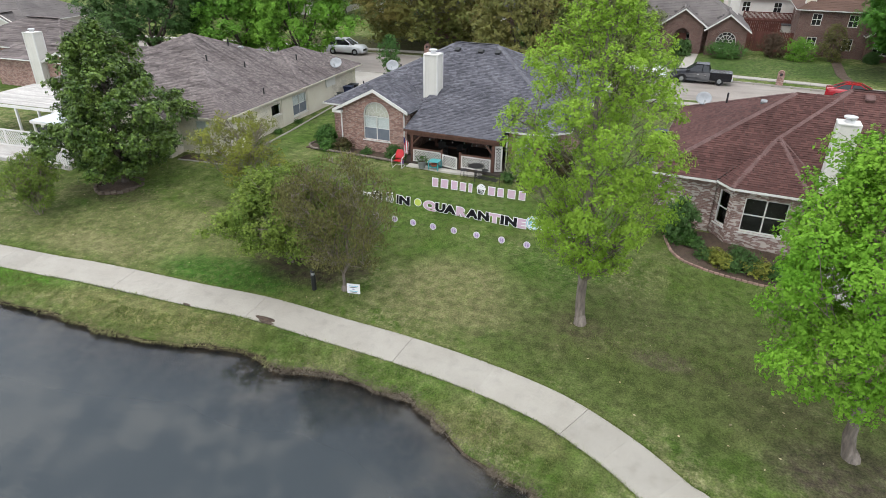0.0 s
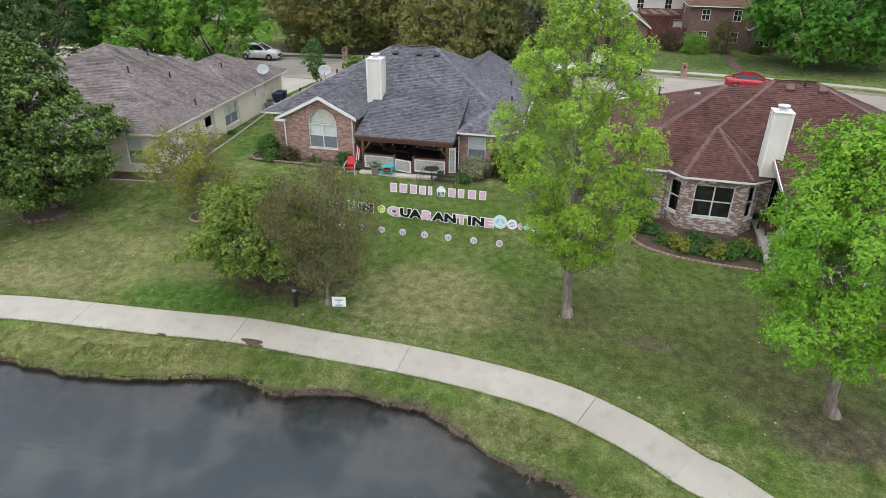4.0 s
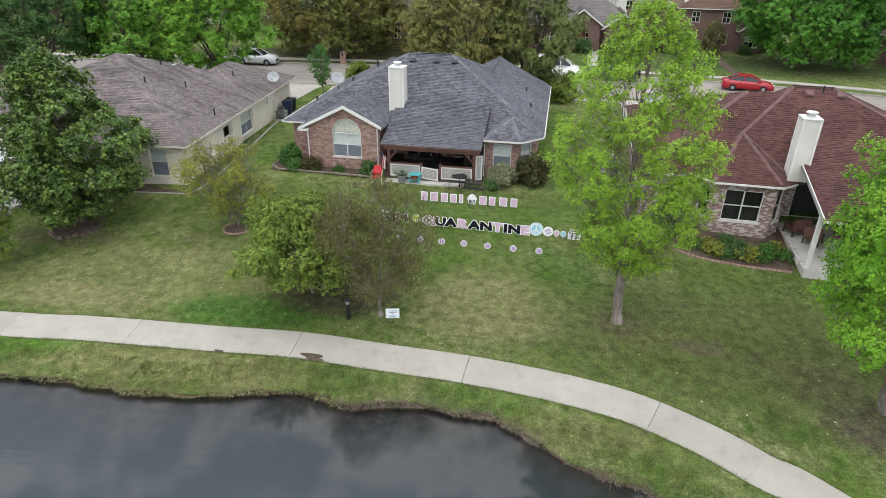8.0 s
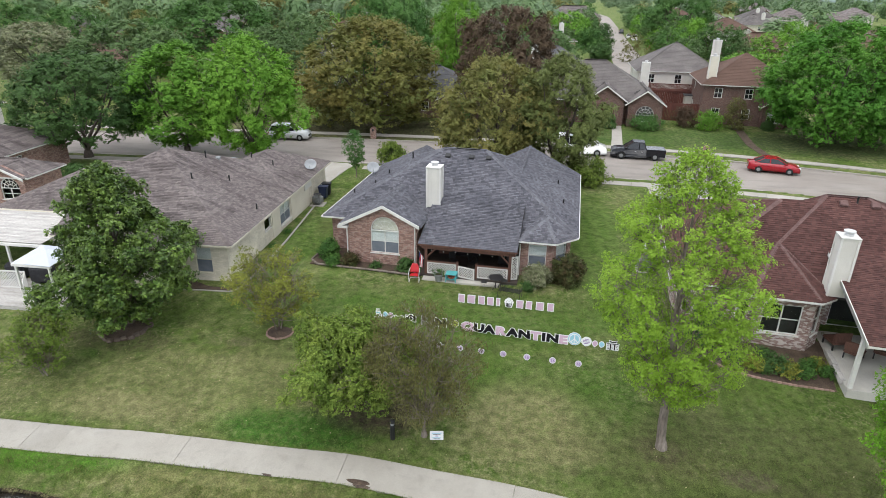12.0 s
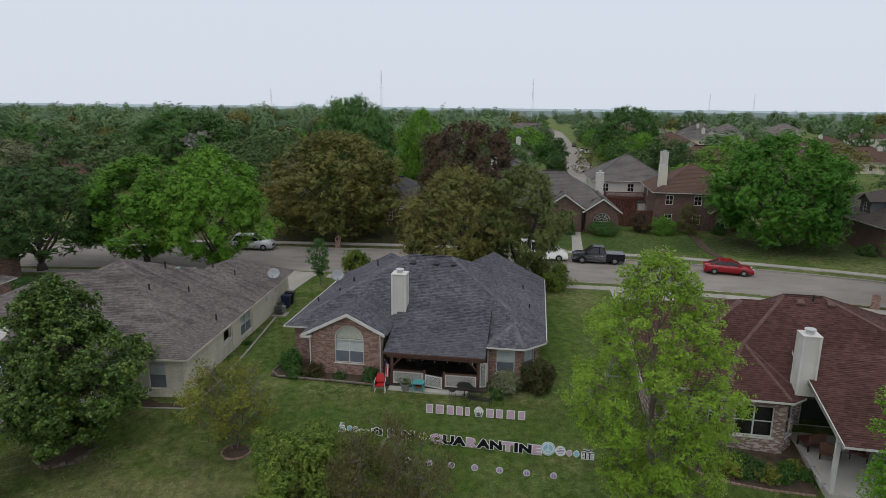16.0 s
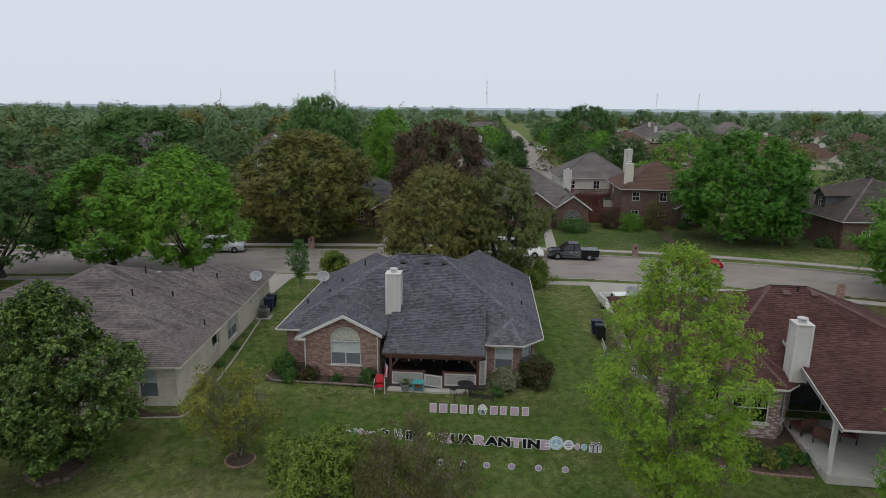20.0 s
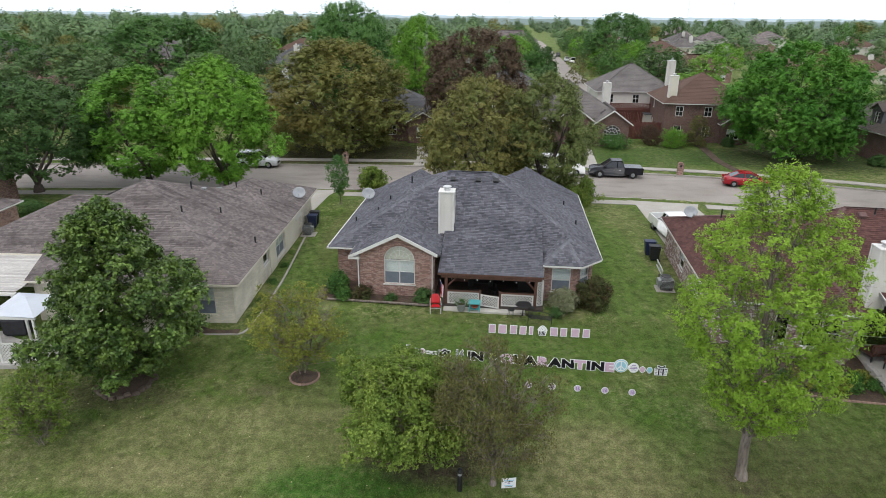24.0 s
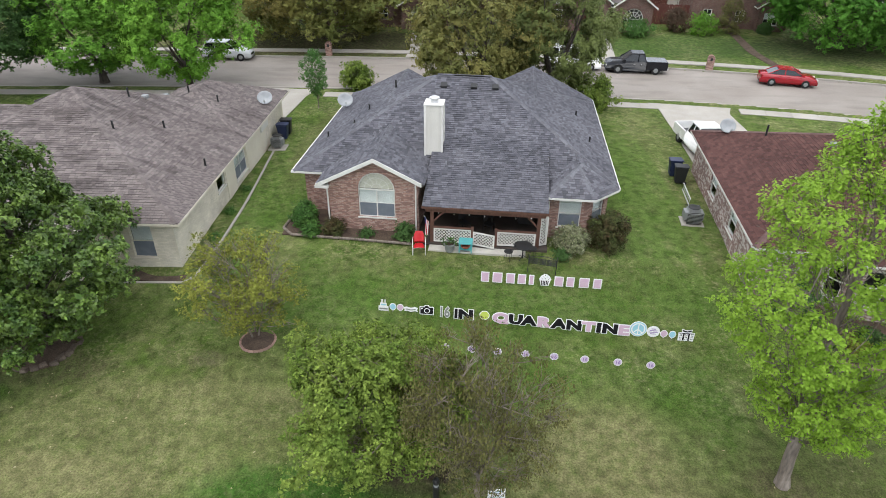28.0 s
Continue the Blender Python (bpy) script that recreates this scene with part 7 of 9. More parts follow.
# under the patio roof: sofa, grill, bulbs on a wire
ob = place("outdoor_sofa", 1.7, 2.6, HZ + 0.02, 0, "dark cushioned outdoor sofa under the patio roof", "sofa")
M["dark_fabric"] = material("dark_fabric", (0.03, 0.03, 0.034), (0.045, 0.045, 0.05), 4, 0.9, 0.2, 60)
part("base", boxes((-0.95, 0.95, -0.4, 0.4, 0.08, 0.3), bevel=0.03), M["wood_red"], ob)
for k in (-1, 1):
    part("seat_cushion", boxes((k * 0.45 - 0.43, k * 0.45 + 0.43, -0.4, 0.25, 0.3, 0.46), bevel=0.04), M["dark_fabric"], ob)
    part("back_cushion", boxes((k * 0.45 - 0.43, k * 0.45 + 0.43, 0.18, 0.4, 0.46, 0.9), bevel=0.05), M["dark_fabric"], ob)
    part("arm", boxes((k * 1.0 - 0.08, k * 1.0 + 0.08, -0.4, 0.4, 0.08, 0.62), bevel=0.02), M["wood_red"], ob)
ob = place("grill", 4.9, 1.6, HZ + 0.02, 0, "black covered barbecue grill under the patio roof", "grill")
part("cart", boxes((-0.4, 0.4, -0.25, 0.25, 0.1, 0.75), bevel=0.02), M["black"], ob)
hood = bmesh.new()
for r in range(1):
    box(hood, -0.4, 0.4, -0.25, 0.25, 0.76, 1.1, bevel=0.12)
part("hood", hood, M["black"], ob)
part("side_shelf", boxes((0.42, 0.75, -0.22, 0.22, 0.72, 0.76), bevel=0.01), M["grey_metal"], ob)
ob = place("string_lights", 0, 0, HZ, 0, "string of small white bulbs under the patio eave", "string lights")
wire = [(0.5 + k * 0.24, -0.5, 1.55 - 0.1 * abs(math.sin(k * 0.52))) for k in range(21)]
part("wire", tubes(wire, 0.005, 4), M["black"], ob)
for p in wire[1::3]:
    part("bulb", lathe([(0.01, p[2] - 0.01), (0.03, p[2] - 0.05), (0.03, p[2] - 0.08), (0.01, p[2] - 0.1)], 8, p[0], p[1]), M["sign_white"], ob)
for u in (1.9, 3.1):
    ob = place("dining_chair", u, 0.5, HZ + 0.02, 20 * u, "dark metal patio dining chair", "chair", "chairs under the patio roof")
    part("seat", boxes((-0.23, 0.23, -0.23, 0.23, 0.42, 0.47), bevel=0.02), M["black"], ob)
    part("backrest", boxes((-0.23, 0.23, 0.2, 0.24, 0.55, 0.95), bevel=0.02), M["black"], ob)
    for a in (-1, 1):
        for b in (-1, 1):
            part("leg", tubes([(a * 0.2, b * 0.2, 0.0), (a * 0.2, b * 0.2, 0.95 if b > 0 else 0.44)], 0.015, 6), M["black"], ob)
ob = place("patio_table", 2.5, 1.1, HZ + 0.02, 0, "dark rectangular patio dining table", "table")
part("tabletop", boxes((-0.8, 0.8, -0.4, 0.4, 0.7, 0.74), bevel=0.01), M["black"], ob)
for a in (-1, 1):
    for b in (-1, 1):
        part("leg", boxes((a * 0.72 - 0.03, a * 0.72 + 0.03, b * 0.33 - 0.03, b * 0.33 + 0.03, 0, 0.7)), M["black"], ob)


# ---- shrubs and beds ----
def shrub(x, y, w, h, leaf, seed, label, leaves=1600, size=0.06, z=None, name="shrub"):
    tm, lm = make_tree(seed, h, 0.02, w, "dome", int(leaves * 2.6), size * 0.8, 44, 0.17, 0.05, stems=5, flare=0, tri=True, up=0.6, spray=2.2, core=8)
    ob = thing(name, x, y, G(x, y) if z is None else z, 0, label, "shrub")
    for nm, me, mt in (("stem", tm, M["bark_dark"]), ("foliage", lm, M[leaf])):
        me.materials.append(mt)
        part(nm, me, mt, ob)
    return ob


shrub(-5.85, 32.25, 1.75, 1.15, "leaf_white", 41, "rounded pale green shrub dotted with white blossom", 2600)
shrub(-4.1, 32.75, 2.2, 1.7, "leaf_redshrub", 42, "large dense red-tinged evergreen shrub", 4200, 0.06)
shrub(-18.75, 34.0, 1.4, 1.1, "leaf_shrub", 43, "loose bright green shrub at the wall corner", 2200, 0.08)
shrub(-18.3, 33.1, 0.8, 0.5, "leaf_shrub", 44, "low green shrub in the planting bed", 1000, 0.07)
shrub(-17.2, 33.2, 0.95, 0.7, "leaf_redshrub", 45, "low dark evergreen shrub in the planting bed", 1200)
shrub(-13.7, 32.9, 0.9, 0.75, "leaf_dark", 46, "dark evergreen shrub beside the patio", 1100)
shrub(-15.6, 33.0, 0.6, 0.35, "leaf_dark", 47, "small dark ground-hugging plant", 260)
shrub(-19.8, 58.2, 3.0, 2.1, "leaf_olive", 48, "loose yellow-green shrub at the front of the house", 3400, 0.1)
shrub(-1.0, 54.2, 4.0, 2.4, "leaf_olive", 49, "large yellow-green shrub beside the house", 3800, 0.1)
shrub(-6.4, 31.4, 0.5, 0.5, "leaf_dark", 50, "small potted plant by the bay window", 260)

# bed of the bay-windowed house, with brick edging
bedline = smooth_line([(1.8, 28.0), (2.3, 26.2), (3.3, 25.4), (5.2, 24.92), (7.7, 24.7)], 0.22)
bm = bmesh.new()
top = [bm.verts.new((x, y, G(x, y) + 0.035)) for x, y in bedline]
bk = [bm.verts.new((x, y, G(x, y) + 0.05)) for x, y in [(1.9 + 6.4 * k / (len(bedline) - 1), 28.6) for k in range(len(bedline))]]
for k in range(len(bedline) - 1):
    bm.faces.new((top[k], top[k + 1], bk[k + 1], bk[k]))
g = bmesh.ops.extrude_face_region(bm, geom=bm.faces[:])["geom"]
bmesh.ops.translate(bm, vec=(0, 0, -0.15), verts=[x for x in g if isinstance(x, bmesh.types.BMVert)])
bmesh.ops.recalc_face_normals(bm, faces=bm.faces)
tagged(part("planting_bed", bm, M["soil"]), "dark mulch planting bed below the bay window", "planting bed", kind="structure")
edge = thing("bed_edging", label="curved row of weathered bricks edging the bed", category="edging", kind="structure")
M["edge_brick"] = material("edge_brick", (0.26, 0.15, 0.12), (0.38, 0.28, 0.23), 4, 0.9, 0.4, 30, rnd=0.2)
brick_me = bpy.data.meshes.new("edging_brick")
bm = boxes((-0.1, 0.1, -0.05, 0.05, -0.06, 0.07), bevel=0.012)
bm.to_mesh(brick_me)
bm.free()
brick_me.materials.append(M["edge_brick"])
for (x, y), (x2, y2) in zip(bedline, bedline[1:]):
    part("edging_brick", brick_me, M["edge_brick"], edge, m=pose(x, y, G(x, y) + 0.02, random.uniform(-3, 3), 0, math.degrees(math.atan2(y2 - y, x2 - x)) + random.uniform(-5, 5)))
rng = random.Random(5)
for k in range(15):
    x = 2.5 + 5.0 * k / 14
    y = float(np.interp(x, bedline[:, 0], bedline[:, 1])) + rng.uniform(0.5, 1.9)
    if y < 27.6:
        w = rng.uniform(0.5, 1.1)
        shrub(x, y, w, w * rng.uniform(0.5, 0.8), rng.choice(("leaf_shrub", "leaf_dark", "leaf_shrub", "leaf_yellow")), 100 + k, "low leafy garden plant in the mulch bed", 420, 0.06, name="garden_plant")
shrub(2.4, 27.6, 2.0, 1.9, "leaf_dark", 60, "dark evergreen shrub against the brick wall", 2600, 0.07)

# mulch and pale edging strip of the cream house
kerbline = smooth_line([(-26.1, 28.86), (-23.4, 28.95), (-22.9, 29.1), (-22.65, 29.9), (-22.5, 31.8), (-22.5, 36), (-22.95, 43.5)], 0.3)
me = strip(kerbline, 0.06, 0.06, lambda x, y: G(x, y) + 0.06, 0.2)
laid("bed_kerb", me, M["kerb"], None, "narrow pale concrete bed kerb along the cream house", "edging", "structure")
laid("planting_bed_west", strip(smooth_line([(-26.1, 29.5), (-23.0, 29.5)], 0.3), 0.5, 0.5, lambda x, y: G(x, y) + 0.03, 0.2), M["soil"], None, "dark mulch strip below the wall", "planting bed", "structure")
laid("planting_bed_side", strip(smooth_line([(-22.95, 30.0), (-22.95, 43.4)], 0.5), 0.42, 0.38, lambda x, y: G(x, y) + 0.02, 0.2), M["lawn"], None, "thin grass strip beside the cream wall", "planting bed", "structure")
for k in range(3):
    shrub(-22.95, 32.5 + 2.6 * k, 0.26, 0.15, "leaf_shrub", 140 + k, "small green weed in the grass strip", 60, 0.05, name="garden_plant")


def ring_of(x, y, r, n, mat, size, label, soil, jitter=0.0, name="stone"):
    ob = thing("tree_ring", x, y, G(x, y), 0, label, "edging")
    part("mulch", lathe([(r, -0.1), (r, 0.03), (r * 0.3, 0.07)], 20), M[soil], ob)
    for k in range(n):
        a = 2 * math.pi * k / n
        bm = boxes((-size[0] / 2, size[0] / 2, -size[1] / 2, size[1] / 2, -0.05, size[2]), bevel=0.02)
        if jitter:
            for v in bm.verts:
                v.co += noise.noise_vector(v.co * 6 + Vector((k, 0, 0))) * jitter
        rr = r + random.uniform(-1, 1) * jitter
        part(name, bm, M[mat], ob, m=pose(rr * math.cos(a), rr * math.sin(a), 0, 0, 0, math.degrees(a) + 90 + random.uniform(-8, 8)))


ring_of(-18.85, 25.6, 0.66, 22, "edge_brick", (0.19, 0.085, 0.055), "ring of bricks round a small tree", "soil", name="brick")
M["stone"] = material("rough_grey_stone", (0.095, 0.072, 0.055), (0.175, 0.14, 0.11), 3, 0.9, 0.6, 20, rnd=0.2)
ring_of(-26.9, 24.9, 1.2, 24, "stone", (0.27, 0.19, 0.11), "ring of rough stones below the magnolia", "soil", 0.09)

# ---- deck and shelter behind the magnolia ----
deck = thing("deck_shelter", -37.0, 30.4, 0.9, 0, "white-posted deck shelter with weathered grey plank roof", "shelter")
for k in range(24):
    part("roof_plank", boxes((-5.0, 2.9, -1.5 + k * 0.2, -1.315 + k * 0.2, 0, 0.03)), M["wood_grey"], deck, m=pose(0, 0, 2.2, 1.0, 0, 0))
for x in (-4.6, -1.2, 0.7, 2.7):
    part("post", boxes((x - 0.06, x + 0.06, -1.6, -1.48, -0.5, 2.1)), M["white"], deck)
part("beam", boxes((-5.0, 2.9, -1.62, -1.46, 1.98, 2.13)), M["white"], deck)
part("deck_floor", boxes((-5.0, 5.8, -4.7, 2.9, -0.5, -0.12)), M["wood_grey"], deck)
for a, b in (((-4.6, -2.75), (-1.2, -2.75)), ((-1.2, -2.75), (2.4, -2.65)), ((2.4, -2.65), (3.8, -4.5)), ((3.8, -4.5), (5.6, -4.6))):
    lattice(deck, a, b, -0.1, 0.92)
CN = ((3.7, -4.6, 2.42), (6.0, -4.75, 2.42), (5.9, -2.3, 2.42), (3.5, -2.1, 2.42))
M["pale_roof"] = material("pale_blue_grey_panel", (0.46, 0.49, 0.54), (0.52, 0.55, 0.6), 1, 0.4, 0.03, 20, grit=0.06)
for k in range(4):
    part("canopy_panel", slab_of([CN[k], CN[(k + 1) % 4], (4.8, -3.4, 2.78)], 0.03), M["pale_roof"], deck, "pale blue-grey canopy panel")
for x, y in ((3.8, -4.5), (5.8, -4.6), (3.65, -2.25), (5.75, -2.4)):
    part("post", boxes((x - 0.05, x + 0.05, y - 0.05, y + 0.05, -0.6, 2.4)), M["white"], deck)
part("canopy_beam", boxes((3.7, 5.95, -4.66, -4.56, 2.26, 2.4)), M["white"], deck)
for x, y, w in ((-36.1, 28.9, 1.1), (-34.3, 28.7, 1.3)):
    ob = thing("grill", x, y, 0.8, 6, "dark grey covered grill standing on the deck", "grill")
    part("cover", boxes((-w / 2, w / 2, -0.35, 0.35, 0, 1.0), bevel=0.12), M["dark_fabric"], ob)

# ---- air conditioners, bins ----
def ac_unit(x, y, turn, r=0.4):
    ob = thing("air_conditioner", x, y, G(x, y), turn, "grey round-cornered air-conditioning unit on a concrete pad", "air conditioner")
    part("pad", boxes((-0.55, 0.55, -0.5, 0.5, -0.1, 0.06), bevel=0.01), M["kerb"], ob)
    body = bmesh.new()
    box(body, -r, r, -r, r, 0.06, 0.86, bevel=0.2)
    part("casing", body, M["grey_metal"], ob)
    for k in range(9):
        for s in (-1, 1):
            part("louvre", boxes((-r + 0.1, r - 0.1, s * (r + 0.008) - 0.006, s * (r + 0.008) + 0.006, 0.14 + k * 0.075, 0.165 + k * 0.075)), M["black"], ob)
    part("fan_guard", lathe([(0.3, 0.862), (0.3, 0.88), (0.27, 0.885), (0.05, 0.87)], 20), M["black"], ob, "dark round fan guard")


ac_unit(0.72, 35.2, -7, 0.47)
ac_unit(-22.8, 44.0, 0)


def wheelie_bin(x, y, turn, mat, label):
    ob = thing("wheeled_bin", x, y, G(x, y), turn, label, "bin", "wheeled bins")
    bm = bmesh.new()
    vs = [bm.verts.new(c) for c in ((-0.24, -0.26, 0.08), (0.24, -0.26, 0.08), (0.24, 0.26, 0.08), (-0.24, 0.26, 0.08), (-0.3, -0.36, 1.0), (0.3, -0.36, 1.0), (0.3, 0.34, 1.0), (-0.3, 0.34, 1.0))]
    for f in ((3, 2, 1, 0), (4, 5, 6, 7), (0, 1, 5, 4), (1, 2, 6, 5), (2, 3, 7, 6), (3, 0, 4, 7)):
        bm.faces.new([vs[i] for i in f])
    bmesh.ops.bevel(bm, geom=bm.edges[:], offset=0.03, segments=2, affect="EDGES")
    part("body", bm, mat, ob)
    part("lid", boxes((-0.32, 0.32, -0.4, 0.36, 1.0, 1.07), bevel=0.025), mat, ob)
    part("handle", tubes([(-0.26, 0.42, 0.98), (0.26, 0.42, 0.98)], 0.018), mat, ob)
    for s in (-1, 1):
        bm = bmesh.new()
        tube(bm, (s * 0.22, 0.28, 0.1), (s * 0.28, 0.28, 0.1), 0.1, 0.1, 14)
        part("wheel", bm, M["black"], ob)


M["bin_blue"] = material("navy_plastic", (0.015, 0.022, 0.06), (0.02, 0.03, 0.075), 3, 0.5, 0.03, 30, grit=0.08, spec=0.4)
M["bin_black"] = material("black_plastic", (0.012, 0.013, 0.015), (0.02, 0.02, 0.022), 3, 0.5, 0.03, 30, grit=0.08, spec=0.4)
wheelie_bin(1.5, 40.0, -100, M["bin_black"], "black wheeled bin against the brick wall")
wheelie_bin(1.45, 40.95, -95, M["bin_blue"], "navy wheeled bin against the brick wall")
wheelie_bin(-22.85, 45.6, 90, M["bin_blue"], "navy wheeled bin beside the cream house")
wheelie_bin(-22.85, 46.5, 95, M["bin_black"], "black wheeled bin beside the cream house")
ob = thing("ladder", 1.12, 37.6, G(1.1, 37.6), -7, "aluminium ladder lying against the brick wall", "ladder")
for z in (0.25, 0.62):
    part("rail", boxes((-0.02, 0.02, -1.0, 1.0, z - 0.03, z + 0.03)), M["pale_metal"], ob)
for k in range(7):
    part("rung", tubes([(0, -0.85 + 0.28 * k, 0.25), (0, -0.85 + 0.28 * k, 0.62)], 0.014, 6), M["pale_metal"], ob)
# things under the red-roofed patio
for k, (x, y, w) in enumerate(((9.2, 27.2, 0.8), (8.8, 28.2, 0.9), (10.6, 27.4, 0.8))):
    ob = thing("patio_chair", x, y, 0.65, 140 + 50 * k, "brown cushioned patio chair", "chair", "chairs on the east patio")
    part("seat", boxes((-w / 2, w / 2, -w / 2, w / 2, 0.3, 0.46), bevel=0.05), M["wood_red"], ob)
    part("backrest", boxes((-w / 2, w / 2, w / 2 - 0.14, w / 2, 0.46, 0.95), bevel=0.05), M["wood_red"], ob)
    for a in (-1, 1):
        for b in (-1, 1):
            part("leg", boxes((a * w * 0.42 - 0.03, a * w * 0.42 + 0.03, b * w * 0.42 - 0.03, b * w * 0.42 + 0.03, 0, 0.3)), M["black"], ob)
for k in range(4):
    ob = thing("timber_step", 8.2 - 0.11 * k, 27.35 - 0.66 * k, 0.6 - 0.01 * k, -100, "weathered timber sleeper leading to the patio", "timber", "timber sleepers")
    part("sleeper", boxes((-0.325, 0.325, -0.12, 0.12, -0.1, 0.13 + 0.05 * (k % 2)), bevel=0.02), M["wood_grey"], ob)


# ---- street trees and trees beyond ----
BIG = dict(tri=True, twigs=0, flare=1.7, up=0.55, loose=0.3, tuft=10, spray=2.4, core=34, limbs=2)
KINDS = [make_tree(20 + k, 10, 1.9, 11, "dome", 40000, 0.095, 130, 0.1, 0.3, stems=5, fork=0.2, wild=0.16, shell=0.5, **BIG) for k in range(3)]
KINDS += [make_tree(30, 10, 0.7, 8.5, "oval", 42000, 0.085, 150, 0.1, 0.19, stems=4, fork=0.2, wild=0.22, shell=0.35, **BIG)]
KINDS += [make_tree(33, 10, 0.6, 11, "dome", 64000, 0.08, 230, 0.092, 0.3, stems=5, fork=0.2, wild=0.07, shell=0.4, **{**BIG, "core": 70, "limbs": 1}), make_tree(34, 10, 0.6, 11, "dome", 46000, 0.088, 170, 0.108, 0.28, stems=5, fork=0.2, wild=0.24, shell=0.4, **BIG),
          make_tree(35, 10, 0.7, 8.5, "oval", 44000, 0.085, 140, 0.1, 0.25, stems=4, fork=0.2, wild=0.2, shell=0.4, **BIG)]
M["leaf_spring"] = leaf_material("soft_green_leaves", (0.09, 0.225, 0.024), (0.145, 0.3, 0.04), 0.4)
M["leaf_grand"] = leaf_material("rich_green_leaves", (0.055, 0.175, 0.022), (0.115, 0.275, 0.036), 0.3, 0.25)
STREET_TREES = [
    # x, y, width, height, kind, leaf, label
    (-50.3, 55.2, 14.0, 10.2, 0, "leaf_dark", "broad dark green live oak by the street"),
    (-41.8, 59.0, 13.2, 11.2, 3, "leaf_spring", "green shade tree beside the street"),
    (-33.6, 57.2, 11.6, 12.2, 3, "leaf_lime", "fresh green shade tree beside the street"),
    (-26.3, 76.0, 19.5, 13.0, 5, "leaf_brown", "large oak in copper-brown spring leaf"),
    (-27.0, 92, 13.5, 17.4, 0, "leaf_mid", "tall green tree behind houses"),
    (-18.5, 106, 10, 15.8, 3, "leaf_lime", "fresh green tree behind houses"),
    (-9.6, 80, 13.8, 14.2, 2, "leaf_maroon", "large maroon-leaved tree behind the street"),
    (-9.9, 55.2, 11.6, 10.8, 5, "leaf_khaki", "street tree in khaki and copper leaf"),
    (-4.0, 54.9, 8.8, 11.3, 6, "leaf_moss", "street tree in dull green leaf"),
    (28.2, 76.0, 16.6, 13.4, 4, "leaf_grand", "huge rounded green tree on a front lawn"),
    (33.4, 51.0, 13.6, 10.6, 5, "leaf_spring", "green shade tree on a front lawn"),
    (-67.8, 122, 22, 15.0, 0, "leaf_mid", "broad green tree among houses"),
    (-69.5, 95, 18, 11.0, 1, "leaf_sage", "broad sage-green tree among houses"),
    (-84.0, 93.0, 16, 10.5, 2, "leaf_white", "pale half-bare spring tree among houses"),
    (-50, 100, 14, 10, 0, "leaf_sage", "soft green tree behind the street"),
    (35.0, 192, 20, 17, 0, "leaf_mid", "broad green tree by the side street"),
    (-98.0, 120.0, 15, 12.0, 1, "leaf_mid", "broad green tree among houses"),
    (-124.0, 128.0, 22, 13.0, 2, "leaf_mid", "broad green tree beyond the houses"),
    (50, 66, 11, 10, 1, "leaf_mid", "green tree beside a dark house"),
    (62, 72, 13, 11, 2, "leaf_dark", "dark green tree on a front lawn"),
]
for i, (x, y, w, h, k, lf, lab) in enumerate(STREET_TREES):
    base_w = 8.5 if k in (3, 6) else 11
    tree_thing(KINDS[k], M[lf], M["bark_dark"], x, y, i * 73, w / base_w, label=lab, sz=h / 10)
tree_thing(make_tree(71, 4.4, 1.0, 2.1, "oval", 6000, 0.06, 60, 0.16, 0.05, tri=True), M["leaf_mid"], M["bark"], -21.95, 52.4, 0, label="slender young street tree in green leaf")

# ---- pavements, drives, kerb details ----
_sd = np.gradient(STREET, axis=0)
_sn = np.stack([-_sd[:, 1], _sd[:, 0]], 1) / np.linalg.norm(_sd, axis=1)[:, None]
for nm, off in (("pavement_far", HALF + 2.15), ("pavement_near", -HALF - 2.15)):
    pv = thing(nm, label="pale concrete pavement beside the street", category="pavement", kind="structure")
    walk_line = STREET + _sn * off
    for i in range(20, len(STREET) - 12, 1):
        if nm == "pavement_near" and (-29.5 < walk_line[i, 0] < -24 or 4.0 < walk_line[i, 0] < 9.0):
            continue
        laid("pavement_slab", strip(walk_line, 0.6, 0.6, lambda x, y: max(0.815, G(x, y) + 0.06), 0.15, i, i + 2, 0.012), M["kerb"], pv)


def drive(name, left, right, label, mat="kerb", steps=24, end=None):
    """A paved way between two edges, laid on the ground; end: height where it meets the road."""
    L, R = np.array(left, float), np.array(right, float)
    t = np.linspace(0, 1, steps)
    edge = [np.stack([np.interp(t, np.linspace(0, 1, len(E)), E[:, k]) for k in range(2)], 1) for E in (L, R)]
    verts, faces = [], []
    for i in range(steps):
        for E in edge:
            z = G(*E[i]) + 0.035
            if end is not None and i > steps - 5:
                z += (end - z) * (i - steps + 5) / 4
            verts.append((E[i][0], E[i][1], z))
    n = len(verts)
    verts += [(x, y, z - 0.2) for x, y, z in verts]
    for i in range(steps - 1):
        o = 2 * i
        faces += [(o, o + 1, o + 3, o + 2), (n + o + 2, n + o + 3, n + o + 1, n + o), (o, o + 2, n + o + 2, n + o), (o + 1, n + o + 1, n + o + 3, o + 3)]
    me = mesh_of(name, verts, faces, M[mat])
    tagged(new(name, me), label, "driveway" if end else "walk", kind="structure")


